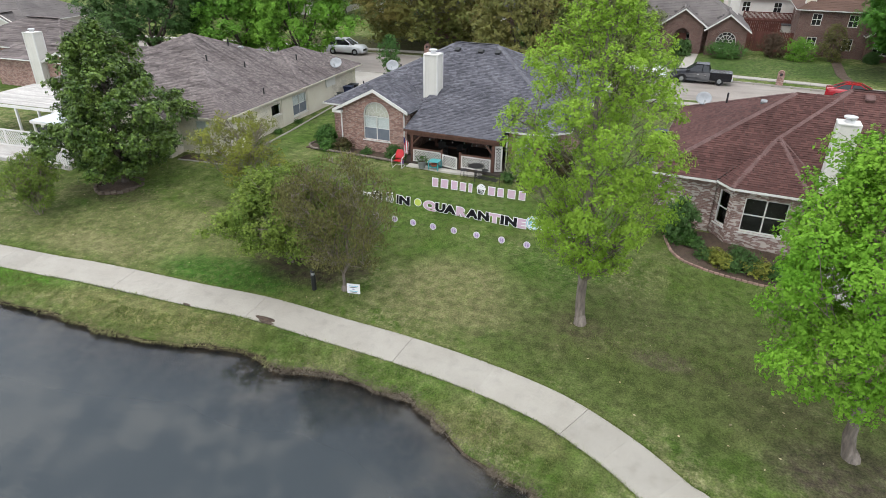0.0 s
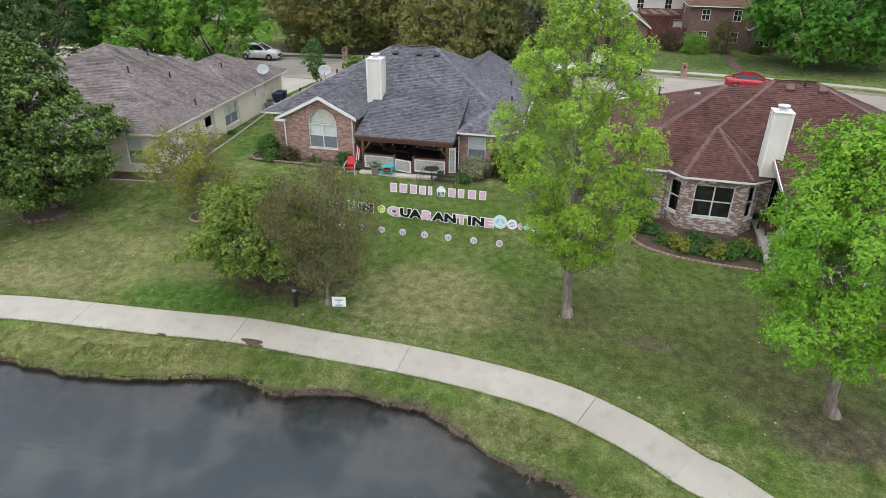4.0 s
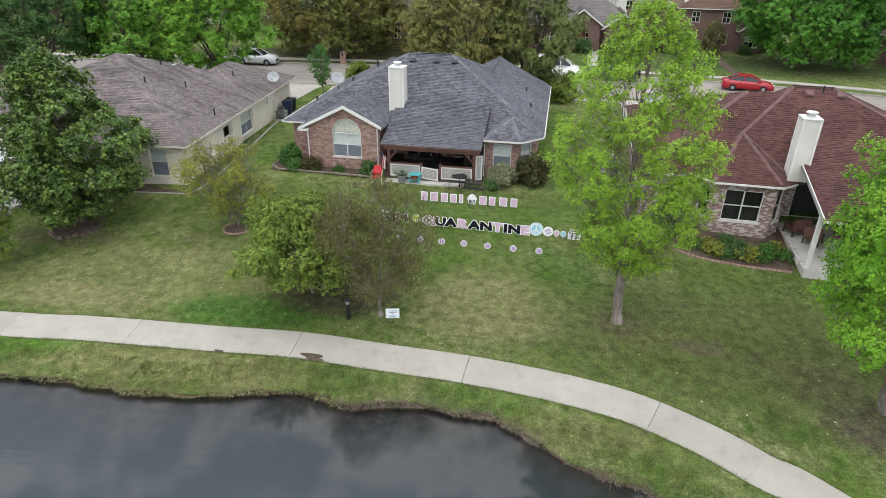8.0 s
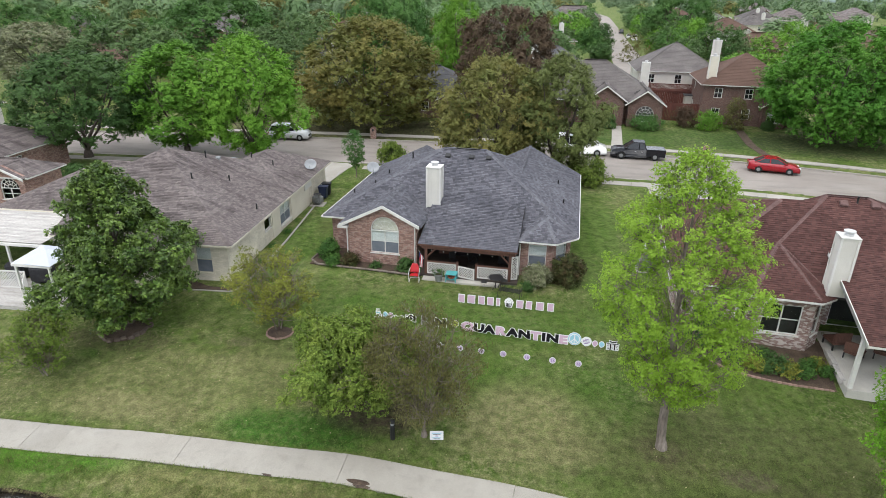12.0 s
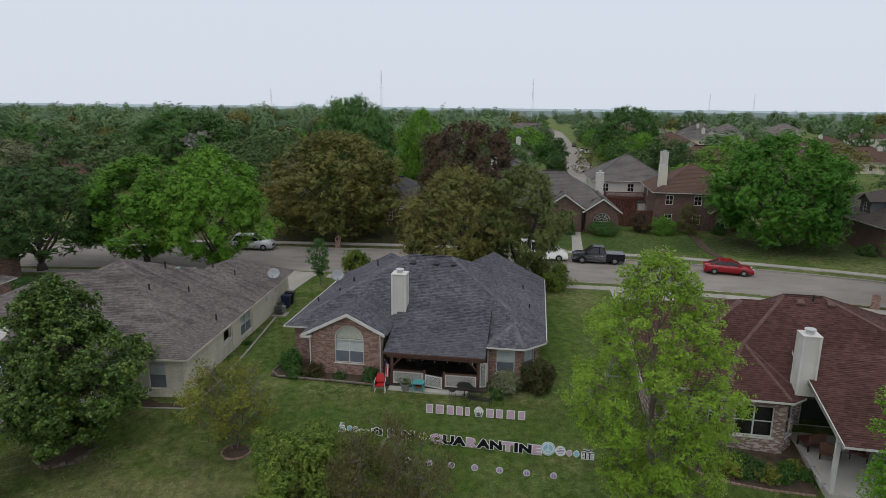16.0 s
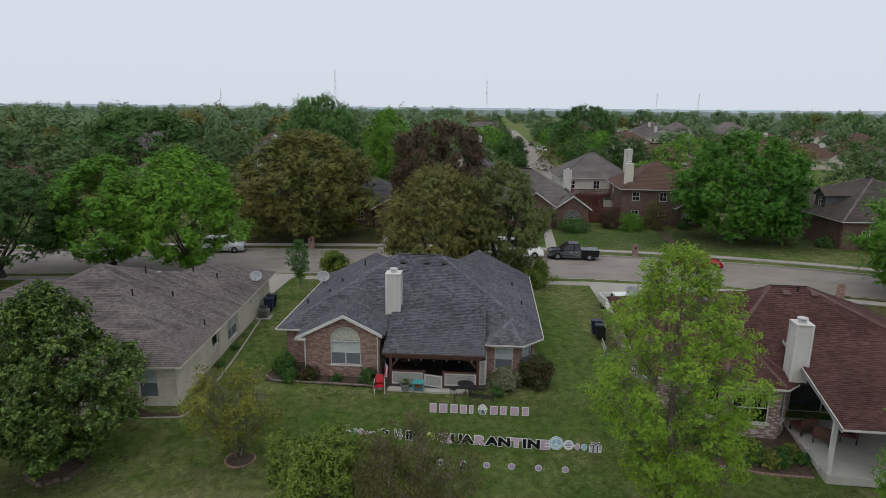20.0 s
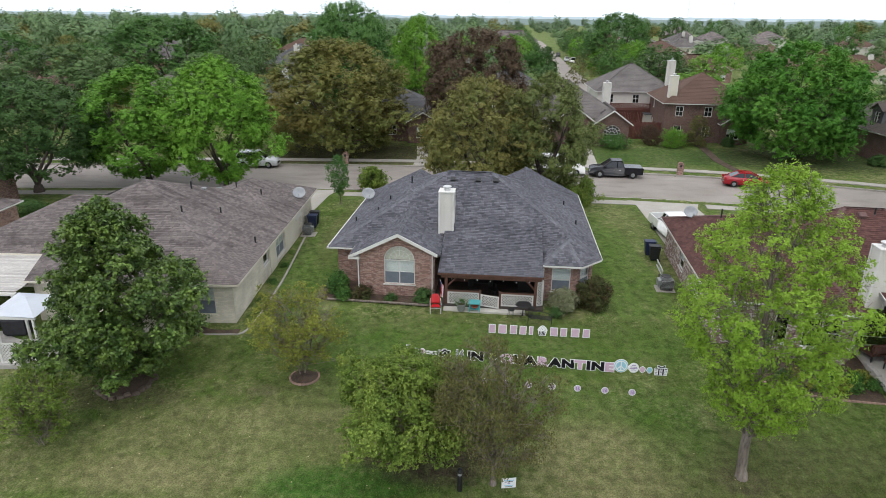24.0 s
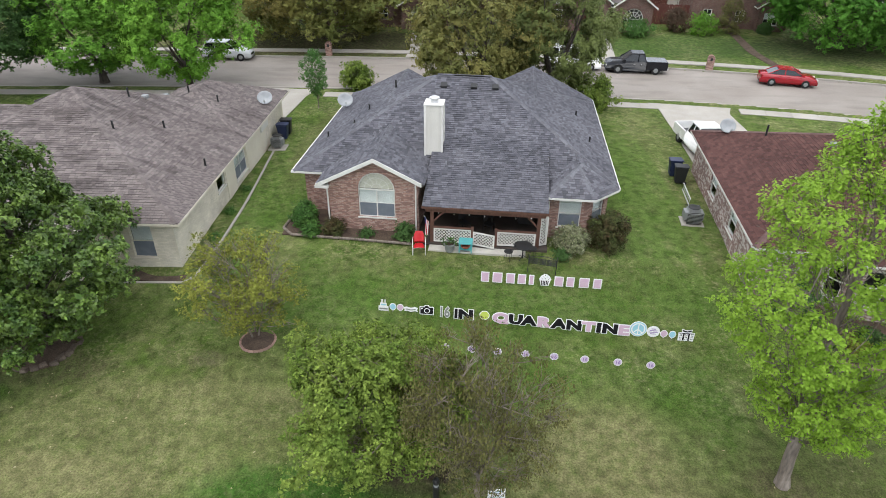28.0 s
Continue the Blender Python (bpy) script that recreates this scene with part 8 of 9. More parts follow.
drive("driveway", [(-31.5, 49.2), (-31.2, 55.5), (-32.0, 58.6)], [(-23.9, 49.2), (-23.6, 55.5), (-22.9, 58.6)], "pale concrete driveway of the cream house", end=0.6)
drive("driveway", [(3.2, 42.3), (3.6, 47.5), (4.1, 54.0), (3.2, 57.2)], [(8.7, 42.3), (8.8, 47.5), (9.1, 52.8), (10.4, 55.9)], "pale concrete driveway beside the red-roofed house", end=0.6)
drive("front_walk", [(-16.7, 68.7), (-16.5, 72.0), (-16.9, 79.0)], [(-15.2, 68.7), (-15.2, 72.0), (-15.6, 79.0)], "pale curved front walk across a lawn")
drive("front_walk", [(2.6, 68.2), (3.4, 74.0), (4.2, 81.0)], [(3.9, 68.0), (4.6, 74.0), (5.4, 81.0)], "pale front walk to an arched porch")
drive("front_walk", [(18.6, 66.3), (18.3, 73.0), (19.5, 82.0)], [(19.5, 65.9), (19.3, 73.0), (20.5, 82.0)], "brown brick front walk across a lawn", "soil")


def mailbox(x, y, turn, z=None):
    ob = thing("mailbox", x, y, G(x, y) if z is None else z, turn, "brick pillar mailbox with a domed top", "mailbox", "brick mailboxes")
    bm = boxes((-0.3, 0.3, -0.25, 0.25, -0.1, 1.05))
    part("pillar", bm, M["brick_red"], ob)
    bm = bmesh.new()
    plate(bm, [(-0.3, 1.05)] + [(-0.3 * math.cos(math.pi * k / 10), 1.05 + 0.28 * math.sin(math.pi * k / 10)) for k in range(1, 10)] + [(0.3, 1.05)], -0.25, 0.25)
    part("dome", bm, M["brick_red"], ob)
    part("box_door", boxes((-0.11, 0.11, -0.27, -0.25, 0.85, 1.1), bevel=0.006), M["black"], ob)


mailbox(-24.3, 69.0, 0)
mailbox(12.05, 66.1, -10)
mailbox(24.7, 50.2, 150)
ob = thing("utility_pedestal", -18.0, 55.2, G(-18, 55.2), 0, "short pale utility pedestal by the pavement", "utility box")
part("post", boxes((-0.1, 0.1, -0.1, 0.1, -0.1, 0.95), bevel=0.03), M["kerb"], ob)
ob = thing("meter_cover", -19.3, 54.0, G(-19.3, 54.0), 10, "flat pale concrete meter cover in the lawn", "utility box")
part("cover", boxes((-0.45, 0.45, -0.3, 0.3, -0.05, 0.05), bevel=0.01), M["kerb"], ob)


# ---- vehicles ----
def paint(name, c, metal=0.0, rough=0.22, coat=0.25):
    m = material(name, c, tuple(x * 1.06 for x in c), 2, rough, 0.0, 20, grit=0.03, spec=0.5, metal=metal)
    m.node_tree.nodes["Principled BSDF"].inputs["Coat Weight"].default_value = coat
    return m


M["car_red"], M["car_navy"], M["car_white"], M["car_silver"], M["car_dark"] = paint("car_red", (0.3, 0.008, 0.016)), paint("car_navy", (0.004, 0.005, 0.009), 0.0, 0.25, 0.0), paint("car_white", (0.72, 0.72, 0.7)), paint("car_silver", (0.55, 0.57, 0.58)), paint("car_dark", (0.03, 0.032, 0.035))
M["car_glass"] = material("tinted_glass", (0.012, 0.014, 0.016), (0.018, 0.02, 0.022), 2, 0.06, 0, 20, grit=0.02, spec=0.6)
M["tyre"] = material("tyre_rubber", (0.015, 0.015, 0.015), (0.022, 0.022, 0.022), 4, 0.85, 0.1, 40)
M["lamp_red"] = material("red_lens", (0.3, 0.01, 0.01), (0.35, 0.015, 0.015), 3, 0.15, 0, 20, grit=0.02, spec=0.5)
M["lamp_clear"] = material("clear_lens", (0.7, 0.7, 0.68), (0.78, 0.78, 0.76), 3, 0.1, 0, 20, grit=0.02, spec=0.5)
CARS = {
    # length, width, hip line along the body, cabin foot and roof (x, z), wheel x, wheel radius
    "sedan": (4.6, 1.75, [(-2.3, 0.55), (-2.25, 0.92), (-1.6, 1.0), (-0.9, 0.98), (0.75, 0.96), (1.7, 0.86), (2.2, 0.72), (2.3, 0.5)], [(-1.75, 1.0), (-0.95, 1.4), (0.2, 1.42), (1.15, 0.96)], 1.36, 0.32),
    "suv": (4.6, 1.84, [(-2.32, 0.6), (-2.3, 1.02), (-2.2, 1.1), (0.95, 1.1), (1.9, 1.03), (2.25, 0.88), (2.3, 0.55)], [(-2.24, 1.08), (-1.9, 1.62), (0.1, 1.7), (1.1, 1.08)], 1.38, 0.36),
    "pickup": (5.5, 1.9, [(-0.8, 0.62), (-0.8, 1.12), (1.2, 1.12), (2.3, 1.05), (2.68, 0.92), (2.75, 0.6)], [(-0.76, 1.12), (-0.55, 1.72), (0.55, 1.76), (1.4, 1.12)], 1.7, 0.38),
    "van": (5.2, 1.95, [(-2.6, 0.5), (-2.6, 1.25), (0.9, 1.25), (1.9, 1.12), (2.5, 0.95), (2.6, 0.5)], [(-2.55, 1.25), (-2.45, 2.0), (0.6, 2.05), (1.75, 1.18)], 1.6, 0.36),
}


def car(kind, x, y, z, turn, mat, label, category="car"):
    L, W, hips, cab, wx, wr = CARS[kind]
    ob = thing({"sedan": "sedan", "suv": "suv", "pickup": "pickup_truck", "van": "van"}[kind], x, y, z, turn, label, category)
    h = W / 2
    # lower body: lofted along its length, tucked in at the sills and rounded over the shoulder
    bm = bmesh.new()
    rings = []
    for px, pz in hips:
        f = abs(px) / (L / 2)
        w = h * (1 - 0.1 * max(0, f - 0.8) / 0.2)
        rings.append([bm.verts.new(c) for c in ((px, -w * 0.92, 0.24), (px, -w, 0.45), (px, -w, min(pz, 0.75) if pz > 0.5 else pz * 0.8), (px, -w * 0.9, pz), (px, w * 0.9, pz), (px, w, min(pz, 0.75) if pz > 0.5 else pz * 0.8), (px, w, 0.45), (px, w * 0.92, 0.24))])
    for a, b in zip(rings, rings[1:]):
        for k in range(8):
            bm.faces.new((a[k], a[(k + 1) % 8], b[(k + 1) % 8], b[k]))
    bm.faces.new(rings[0])
    bm.faces.new(rings[-1][::-1])
    bmesh.ops.recalc_face_normals(bm, faces=bm.faces)
    bmesh.ops.bevel(bm, geom=[e for e in bm.edges if e.calc_face_angle(0) > 0.15], offset=0.07, segments=3, affect="EDGES", clamp_overlap=True)
    part("body", bm, mat, ob, smooth=True)
    (x0, z0), (x1, z1), (x2, z2), (x3, z3) = cab
    t, b = h * 0.72, h * 0.88
    bm = bmesh.new()
    vs = [bm.verts.new(c) for c in ((x0, -b, z0), (x3, -b, z3), (x3, b, z3), (x0, b, z0), (x1, -t, z1), (x2, -t, z2), (x2, t, z2), (x1, t, z1))]
    for f in ((0, 1, 5, 4), (2, 3, 7, 6), (1, 2, 6, 5), (3, 0, 4, 7), (4, 5, 6, 7), (3, 2, 1, 0)):
        bm.faces.new([vs[i] for i in f])
    bmesh.ops.recalc_face_normals(bm, faces=bm.faces)
    part("cabin_glass", bm, M["car_glass"], ob, "dark tinted windows")
    part("roof", boxes((x1 - 0.04, x2 + 0.04, -t - 0.02, t + 0.02, z1 - 0.03, z2 + 0.04), bevel=0.03), mat, ob)
    mids = [(x0, z0, x1, z1), (x3, z3, x2, z2)] + ([(x1 * 0.55 + x2 * 0.45, z0, x1 * 0.55 + x2 * 0.45, z1)] if kind != "van" else [(0.45, z0, 0.4, z1), (-0.3, z0, -0.3, z1), (-1.4, z0, -1.4, z1)])
    for a, za, c, zc in mids:
        for s in (-1, 1):
            bm = bmesh.new()
            tube(bm, (a, s * b, za), (c, s * (t + 0.005), zc), 0.045, 0.04, 6)
            part("pillar", bm, mat, ob)
    if kind == "pickup":
        part("bed_floor", boxes((-2.7, -0.8, -h * 0.95, h * 0.95, 0.45, 0.62)), M["car_dark"], ob)
        for s in (-1, 1):
            part("bed_side", boxes((-2.72, -0.8, s * h * 0.97 - 0.05, s * h * 0.97 + 0.05, 0.4, 1.1), bevel=0.03), mat, ob)
        if mat is M["car_navy"]:
            part("bed_cover", boxes((-2.68, -0.82, -h * 0.93, h * 0.93, 1.08, 1.14), bevel=0.02), M["car_dark"], ob, "dark bed cover")
        part("tailgate", boxes((-2.75, -2.66, -h * 0.92, h * 0.92, 0.55, 1.1), bevel=0.03), mat, ob)
        part("bumper", boxes((-2.85, -2.74, -h * 0.9, h * 0.9, 0.4, 0.58), bevel=0.03), M["pale_metal"], ob)
    for sx_ in (-1, 1):
        for s in (-1, 1):
            bm = bmesh.new()
            tube(bm, (sx_ * wx, s * (h - 0.2), wr), (sx_ * wx, s * (h + 0.02), wr), wr, wr, 20)
            wh = part("wheel", bm, M["tyre"], ob, "black tyre")
            bm = bmesh.new()
            tube(bm, (sx_ * wx, s * (h + 0.005), wr), (sx_ * wx, s * (h + 0.035), wr), wr * 0.6, wr * 0.48, 14)
            part("rim", bm, M["grey_metal"], wh)
            part("wheel_arch", tubes([(sx_ * wx + (wr + 0.06) * math.cos(math.pi * k / 8), s * (h + 0.002), wr + (wr + 0.06) * math.sin(math.pi * k / 8)) for k in range(9)], 0.03, 5), mat, ob)
    fx, rx = L / 2, -L / 2
    for s in (-1, 1):
        part("headlight", boxes((fx - 0.18, fx - 0.0, s * h * 0.66 - 0.16, s * h * 0.66 + 0.16, 0.6, 0.74), bevel=0.02), M["lamp_clear"], ob)
        part("tail_light", boxes((rx - 0.01, rx + 0.08, s * h * 0.78 - 0.12, s * h * 0.78 + 0.12, 0.72, 0.92), bevel=0.02), M["lamp_red"], ob)
        part("mirror", boxes((x3 - 0.3, x3 - 0.14, s * (h + 0.08) - 0.08, s * (h + 0.08) + 0.08, z3 + 0.02, z3 + 0.16), bevel=0.02), mat, ob)
        for k in range(2):
            a = x1 + (x2 - x1) * (0.75 - 0.55 * k)
            part("door_handle", boxes((a - 0.08, a + 0.08, s * h - 0.015, s * h + 0.015, 0.84, 0.87)), M["pale_metal"] if mat is M["car_navy"] else mat, ob)
    part("grille", boxes((fx - 0.04, fx + 0.005, -h * 0.5, h * 0.5, 0.45, 0.68), bevel=0.01), M["car_dark"], ob)
    return ob


SZ = 0.585
car("sedan", 17.45, 62.15, SZ, -13, M["car_red"], "bright red four-door sedan parked by the kerb")
car("pickup", 5.0, 65.55, SZ, 175, M["car_navy"], "dark navy extended-cab pickup parked by the kerb", "pickup truck")
car("van", -0.75, 66.3, SZ, -2, M["car_white"], "white van parked by the kerb", "van")
car("suv", -33.8, 67.6, SZ, 1, M["car_silver"], "silver sport utility car parked by the kerb")
car("pickup", 4.35, 44.8, 1.06, -86, M["car_white"], "white pickup parked on the concrete driveway", "pickup truck")
for x, y, kd, mt in ((31.2, 277, "suv", "car_dark"), (29.9, 247, "suv", "car_silver"), (30.4, 237, "van", "car_white"), (36.9, 440, "sedan", "car_white"), (23.6, 263, "sedan", "car_silver")):
    car(kd, x, y, 0.91, 84, M[mt], {"car_dark": "dark", "car_silver": "silver", "car_white": "white"}[mt] + " car parked along the far side street")


# ---- houses across the street and beyond ----
M["roof_grey"] = material("grey_brown_shingle", (0.1, 0.09, 0.087), (0.155, 0.14, 0.134), 0.6, 0.9, 0.3, 30, rnd=0.15, spec=0.15)
M["roof_dark"] = material("charcoal_shingle", (0.075, 0.075, 0.08), (0.115, 0.115, 0.12), 0.6, 0.9, 0.3, 30, rnd=0.15, spec=0.15)
M["roof_brown"] = material("brown_shingle", (0.095, 0.06, 0.047), (0.128, 0.08, 0.063), 0.6, 0.9, 0.3, 30, rnd=0.1, spec=0.15)
M["fence_brown"] = material("stained_fence", (0.1, 0.035, 0.028), (0.14, 0.055, 0.042), 1.5, 0.8, 0.3, 20, rnd=0.15)
M["pale_wall"] = material("pale_siding", (0.55, 0.52, 0.47), (0.64, 0.61, 0.56), 0.8, 0.7, 0.05, 20, rnd=0.1, grit=0.06)


def far_house(x, y, w, d, turn, eave, slope, roofm, wallm, label, z=0.9, gable=None, chim=None, rows=1, wins=3, chim_mat="siding", sides=True, courses=0.3, roof_cap=None, arch=False, porch=None):
    """A house with four walls, windows with panes and sills, a hip roof laid in courses, a front gable and a chimney."""
    ob = thing("house", x, y, z, turn, label, "house")
    wm = M[wallm]
    holes = []
    st = eave / rows
    for r in range(rows):
        for k in range(wins):
            c = w * (k + 0.5) / wins
            holes.append((c - 0.5, c + 0.5, r * st + 0.8, r * st + 2.1))
    a, b = (-w / 2, -d / 2), (w / 2, -d / 2)
    wall(ob, a, b, -0.4, eave, wm, holes, 0.2)
    for h in holes:
        small_window(ob, a, b, h)
    side = [(d * 0.3 - 0.45, d * 0.3 + 0.45, r * st + 0.9, r * st + 2.0) for r in range(rows)] if sides else []
    wall(ob, b, (w / 2, d / 2), -0.4, eave, wm, side, 0.2)
    wall(ob, (w / 2, d / 2), (-w / 2, d / 2), -0.4, eave, wm, (), 0.2)
    wall(ob, (-w / 2, d / 2), a, -0.4, eave, wm, side, 0.2)
    for h in side:
        small_window(ob, b, (w / 2, d / 2), h)
        small_window(ob, (-w / 2, d / 2), a, h)
    comps = [hip_planes(-w / 2 - 0.45, w / 2 + 0.45, -d / 2 - 0.45, d / 2 + 0.45, eave - 0.05, slope)]
    if gable:
        g0, g1, out, ge = gable
        comps.append(gable_planes(g0 - 0.4, g1 + 0.4, -d / 2 - out - 0.35, 0, ge, slope * 1.15))
        gw = (g1 - g0) / 2
        f = (g0, -d / 2 - out), (g1, -d / 2 - out)
        wh, hw = (1.5, 1.1) if arch else (2.0, 0.8)
        wall(ob, f[0], f[1], -0.4, ge, wm, [(gw - hw, gw + hw, 0.7, wh + hw + 0.05 if arch else 2.0)], 0.2)
        window(ob, f[0], f[1], gw - hw, gw + hw, 0.7, wh, 4 if arch else 3, 2, arch, 0.0 if arch else 0.5, brick=wm if arch else None)
        wall(ob, f[1], (g1, -d / 2), -0.4, ge, wm, (), 0.2)
        wall(ob, (g0, -d / 2), f[0], -0.4, ge, wm, (), 0.2)
        gable_wall(ob, g0, g1, -d / 2 - out + 0.01, ge, ge + slope * 1.15 * gw + 0.3, slope * 1.15, wm, 0.19)
        pk = ge + slope * 1.15 * (gw + 0.4)
        yy = -d / 2 - out - 0.4
        rake(ob, (g0 - 0.42, yy, ge), ((g0 + g1) / 2, yy, pk))
        rake(ob, ((g0 + g1) / 2, yy, pk), (g1 + 0.42, yy, ge))
    if porch:
        g0, g1, out, ge = porch
        mid, yy = (g0 + g1) / 2, -d / 2 - out
        hc = (g1 - g0) / 2
        comps.append(gable_planes(g0 - 0.4, g1 + 0.4, yy - 0.35, 0, ge, slope * 1.15))
        wall(ob, (g0, yy), (g1, yy), -0.4, ge, wm, [(hc - 0.85, hc + 0.85, -0.1, 2.7)], 0.25)
        gable_wall(ob, g0, g1, yy + 0.01, ge, ge + slope * 1.15 * hc + 0.3, slope * 1.15, wm, 0.24)
        for sd in (-1, 1):
            bm = bmesh.new()
            ring = [(mid + sd * 0.85, 2.7), (mid, 2.7)] + [(mid + sd * 0.85 * math.sin(k * math.pi / 12), 1.85 + 0.84 * math.cos(k * math.pi / 12)) for k in range(7)]
            fr, bk = [[bm.verts.new((u, v, h)) for u, h in ring] for v in (yy + 0.005, yy + 0.24)]
            for k in range(len(ring)):
                j = (k + 1) % len(ring)
                bm.faces.new((fr[k], fr[j], bk[j], bk[k]))
            bm.faces.new(fr)
            bm.faces.new(bk[::-1])
            bmesh.ops.recalc_face_normals(bm, faces=bm.faces)
            part("arch_spandrel", bm, wm, ob)
        part("front_door", boxes((mid - 0.5, mid + 0.5, -d / 2 - 0.08, -d / 2 - 0.02, 0, 2.1)), M["fence_brown"], ob)
        rise = ge + slope * 1.15 * (hc + 0.4)
        rake(ob, (g0 - 0.42, yy - 0.4, ge), (mid, yy - 0.4, rise))
        rake(ob, (mid, yy - 0.4, rise), (g1 + 0.42, yy - 0.4, ge))
    roof(ob, comps, M[roofm], int(x * 7 + y) % 991, "white", courses, 0.9, caps=M[roof_cap] if roof_cap else None)
    if chim:
        cu, cv, cz = chim
        chimney(ob, cu - 0.5, cu + 0.5, cv - 0.4, cv + 0.4, eave, cz, chim_mat, True, 0.3)
    return ob


def small_window(ob, p, q, h):
    a0, a1, z0, z1 = h
    p, q = Vector((*p, 0)), Vector((*q, 0))
    d = (q - p).normalized()
    turn = Matrix(((d.x, -d.y, 0, p.x), (d.y, d.x, 0, p.y), (0, 0, 1, 0), (0, 0, 0, 1)))
    wd = part("window", frame_ring(a0, a1, 0.03, 0.1, z0, z1, 0.07), M["white"], ob, m=turn)
    zm, am = (z0 + z1) / 2, (a0 + a1) / 2
    part("glazing_bar", boxes((a0 + 0.07, a1 - 0.07, 0.04, 0.09, zm - 0.03, zm + 0.03)), M["white"], wd)
    part("mullion", boxes((am - 0.025, am + 0.025, 0.045, 0.085, z0 + 0.07, z1 - 0.07)), M["white"], wd)
    part("pane", boxes((a0 + 0.05, a1 - 0.05, 0.1, 0.12, z0 + 0.05, z1 - 0.05)), M["car_glass"], wd)


# the arched-window house, the brown-roofed house, the balconied house, the dark house
far_house(2.2, 89.0, 16.0, 13.0, -3, 3.0, 0.62, "roof_grey", "brick_dark", "brick house with steep grey-brown roof, arched porch and front gable", gable=(4.2, 8.4, 1.4, 2.75), wins=4, chim=(7.0, 2.5, 6.9), arch=True, porch=(-0.9, 3.7, 1.0, 3.0))
far_house(21.8, 89.5, 11.0, 11.0, -6, 5.1, 0.6, "roof_brown", "brick_dark", "two-storey brick house with brown hipped roof", gable=(1.8, 4.6, 1.0, 2.6), rows=2, wins=3, chim=(-4.6, -4.2, 8.4), chim_mat="cream")
far_house(15.5, 102.5, 11.5, 11.0, -3, 5.2, 0.62, "roof_grey", "pale_wall", "two-storey pale house with grey hipped roof", rows=2, wins=3, chim=(4.8, -4.8, 9.6))
M["roof_umber"] = material("umber_shingle", (0.068, 0.058, 0.052), (0.1, 0.086, 0.077), 0.6, 0.9, 0.3, 30, rnd=0.1, spec=0.15)
dark_house = far_house(46.2, 79.5, 17.1, 18.1, 0, 3.25, 0.46, "roof_umber", "brick_dark", "dark brick house with umber roof and a dormer", wins=3, roof_cap="cap_tan")
# dormer on the west slope
DX, DY = -7.4, -2.2
wall(dark_house, (DX, DY + 1.0), (DX, DY - 1.0), 3.6, 5.5, M["roof_dark"], [(0.5, 1.5, 3.9, 5.2)], 0.15, "dormer_wall")
window(dark_house, (DX, DY + 1.0), (DX, DY - 1.0), 0.5, 1.5, 3.9, 5.2, 2, 3, blind=0.0)
for sd_ in (-1, 1):
    bm = bmesh.new()
    vs = [bm.verts.new((x, DY + sd_ * y, z)) for y in (0.9, 1.02) for x, z in ((DX, 3.5), (DX + 4.6, 5.45), (DX, 5.5))]
    for f in ((0, 1, 2), (5, 4, 3), (0, 3, 4, 1), (1, 4, 5, 2), (2, 5, 3, 0)):
        bm.faces.new([vs[i] for i in f])
    bmesh.ops.recalc_face_normals(bm, faces=bm.faces)
    part("dormer_cheek", bm, M["roof_dark"], dark_house)
    edge_y, mid_z = DY + sd_ * 1.3, 6.3
    part("dormer_roof", slab_of([(DX - 0.35, edge_y, 5.42), (DX + 4.6, edge_y, 5.42), (DX + 6.2, DY, mid_z), (DX - 0.35, DY, mid_z)][::sd_], 0.09), M["roof_umber"], dark_house)
bm = bmesh.new()
vs = [bm.verts.new((x, y, z)) for x in (DX, DX + 0.15) for y, z in ((DY - 1.0, 5.5), (DY + 1.0, 5.5), (DY, 6.2))]
for f in ((0, 1, 2), (5, 4, 3), (0, 3, 4, 1), (1, 4, 5, 2), (2, 5, 3, 0)):
    bm.faces.new([vs[i] for i in f])
bmesh.ops.recalc_face_normals(bm, faces=bm.faces)
part("dormer_gable", bm, M["roof_dark"], dark_house)
far_house(-20.5, 88.0, 15.0, 12.0, 2, 2.9, 0.5, "roof_dark", "brick_dark", "low brick house shaded by a large oak", gable=(2.0, 6.0, 1.2, 2.6))
west_house = far_house(-56.9, 48.6, 12.6, 8.6, 0, 2.5, 0.42, "shingle_tan", "brick_red", "low red brick house with tan roof and arched gable window", z=1.0)
# its east wing with an arched window below a small gable, and the chimney before it
wing_bar, wing_gable = hip_planes(3.0, 13.35, -9.1, -4.9, 2.45, 0.42), gable_planes(9.5, 13.2, -9.45, -6.5, 2.45, 0.45)
roof(west_house, [wing_bar, wing_gable], M["shingle_tan"], 61, "white", 0.3, 0.9, eave_planes=[wing_bar[0], wing_bar[1], wing_bar[2]])
wall(west_house, (3.4, -8.7), (9.7, -8.7), -0.4, 2.5, M["brick_red"], (), 0.2)
wall(west_house, (9.7, -9.1), (13.0, -9.1), -0.4, 2.5, M["brick_red"], [(1.2, 2.8, 0.7, 2.4)], 0.2)
window(west_house, (9.7, -9.1), (13.0, -9.1), 1.2, 2.8, 0.7, 1.6, 2, 2, True, 0.0, brick=M["brick_red"])
wall(west_house, (13.0, -9.1), (13.0, -5.2), -0.4, 2.5, M["brick_red"], (), 0.2)
wall(west_house, (13.0, -5.2), (3.4, -5.2), -0.4, 2.5, M["brick_red"], (), 0.2)
gable_wall(west_house, 9.7, 13.0, -9.09, 2.5, 3.35, 0.45, M["brick_red"], 0.19)
rake(west_house, (9.45, -9.5, 2.45), (11.35, -9.5, 3.3))
rake(west_house, (11.35, -9.5, 3.3), (13.25, -9.5, 2.45))
chimney(west_house, 8.6, 9.6, -9.6, -8.75, 0.0, 4.7, "siding", True, 0.3)
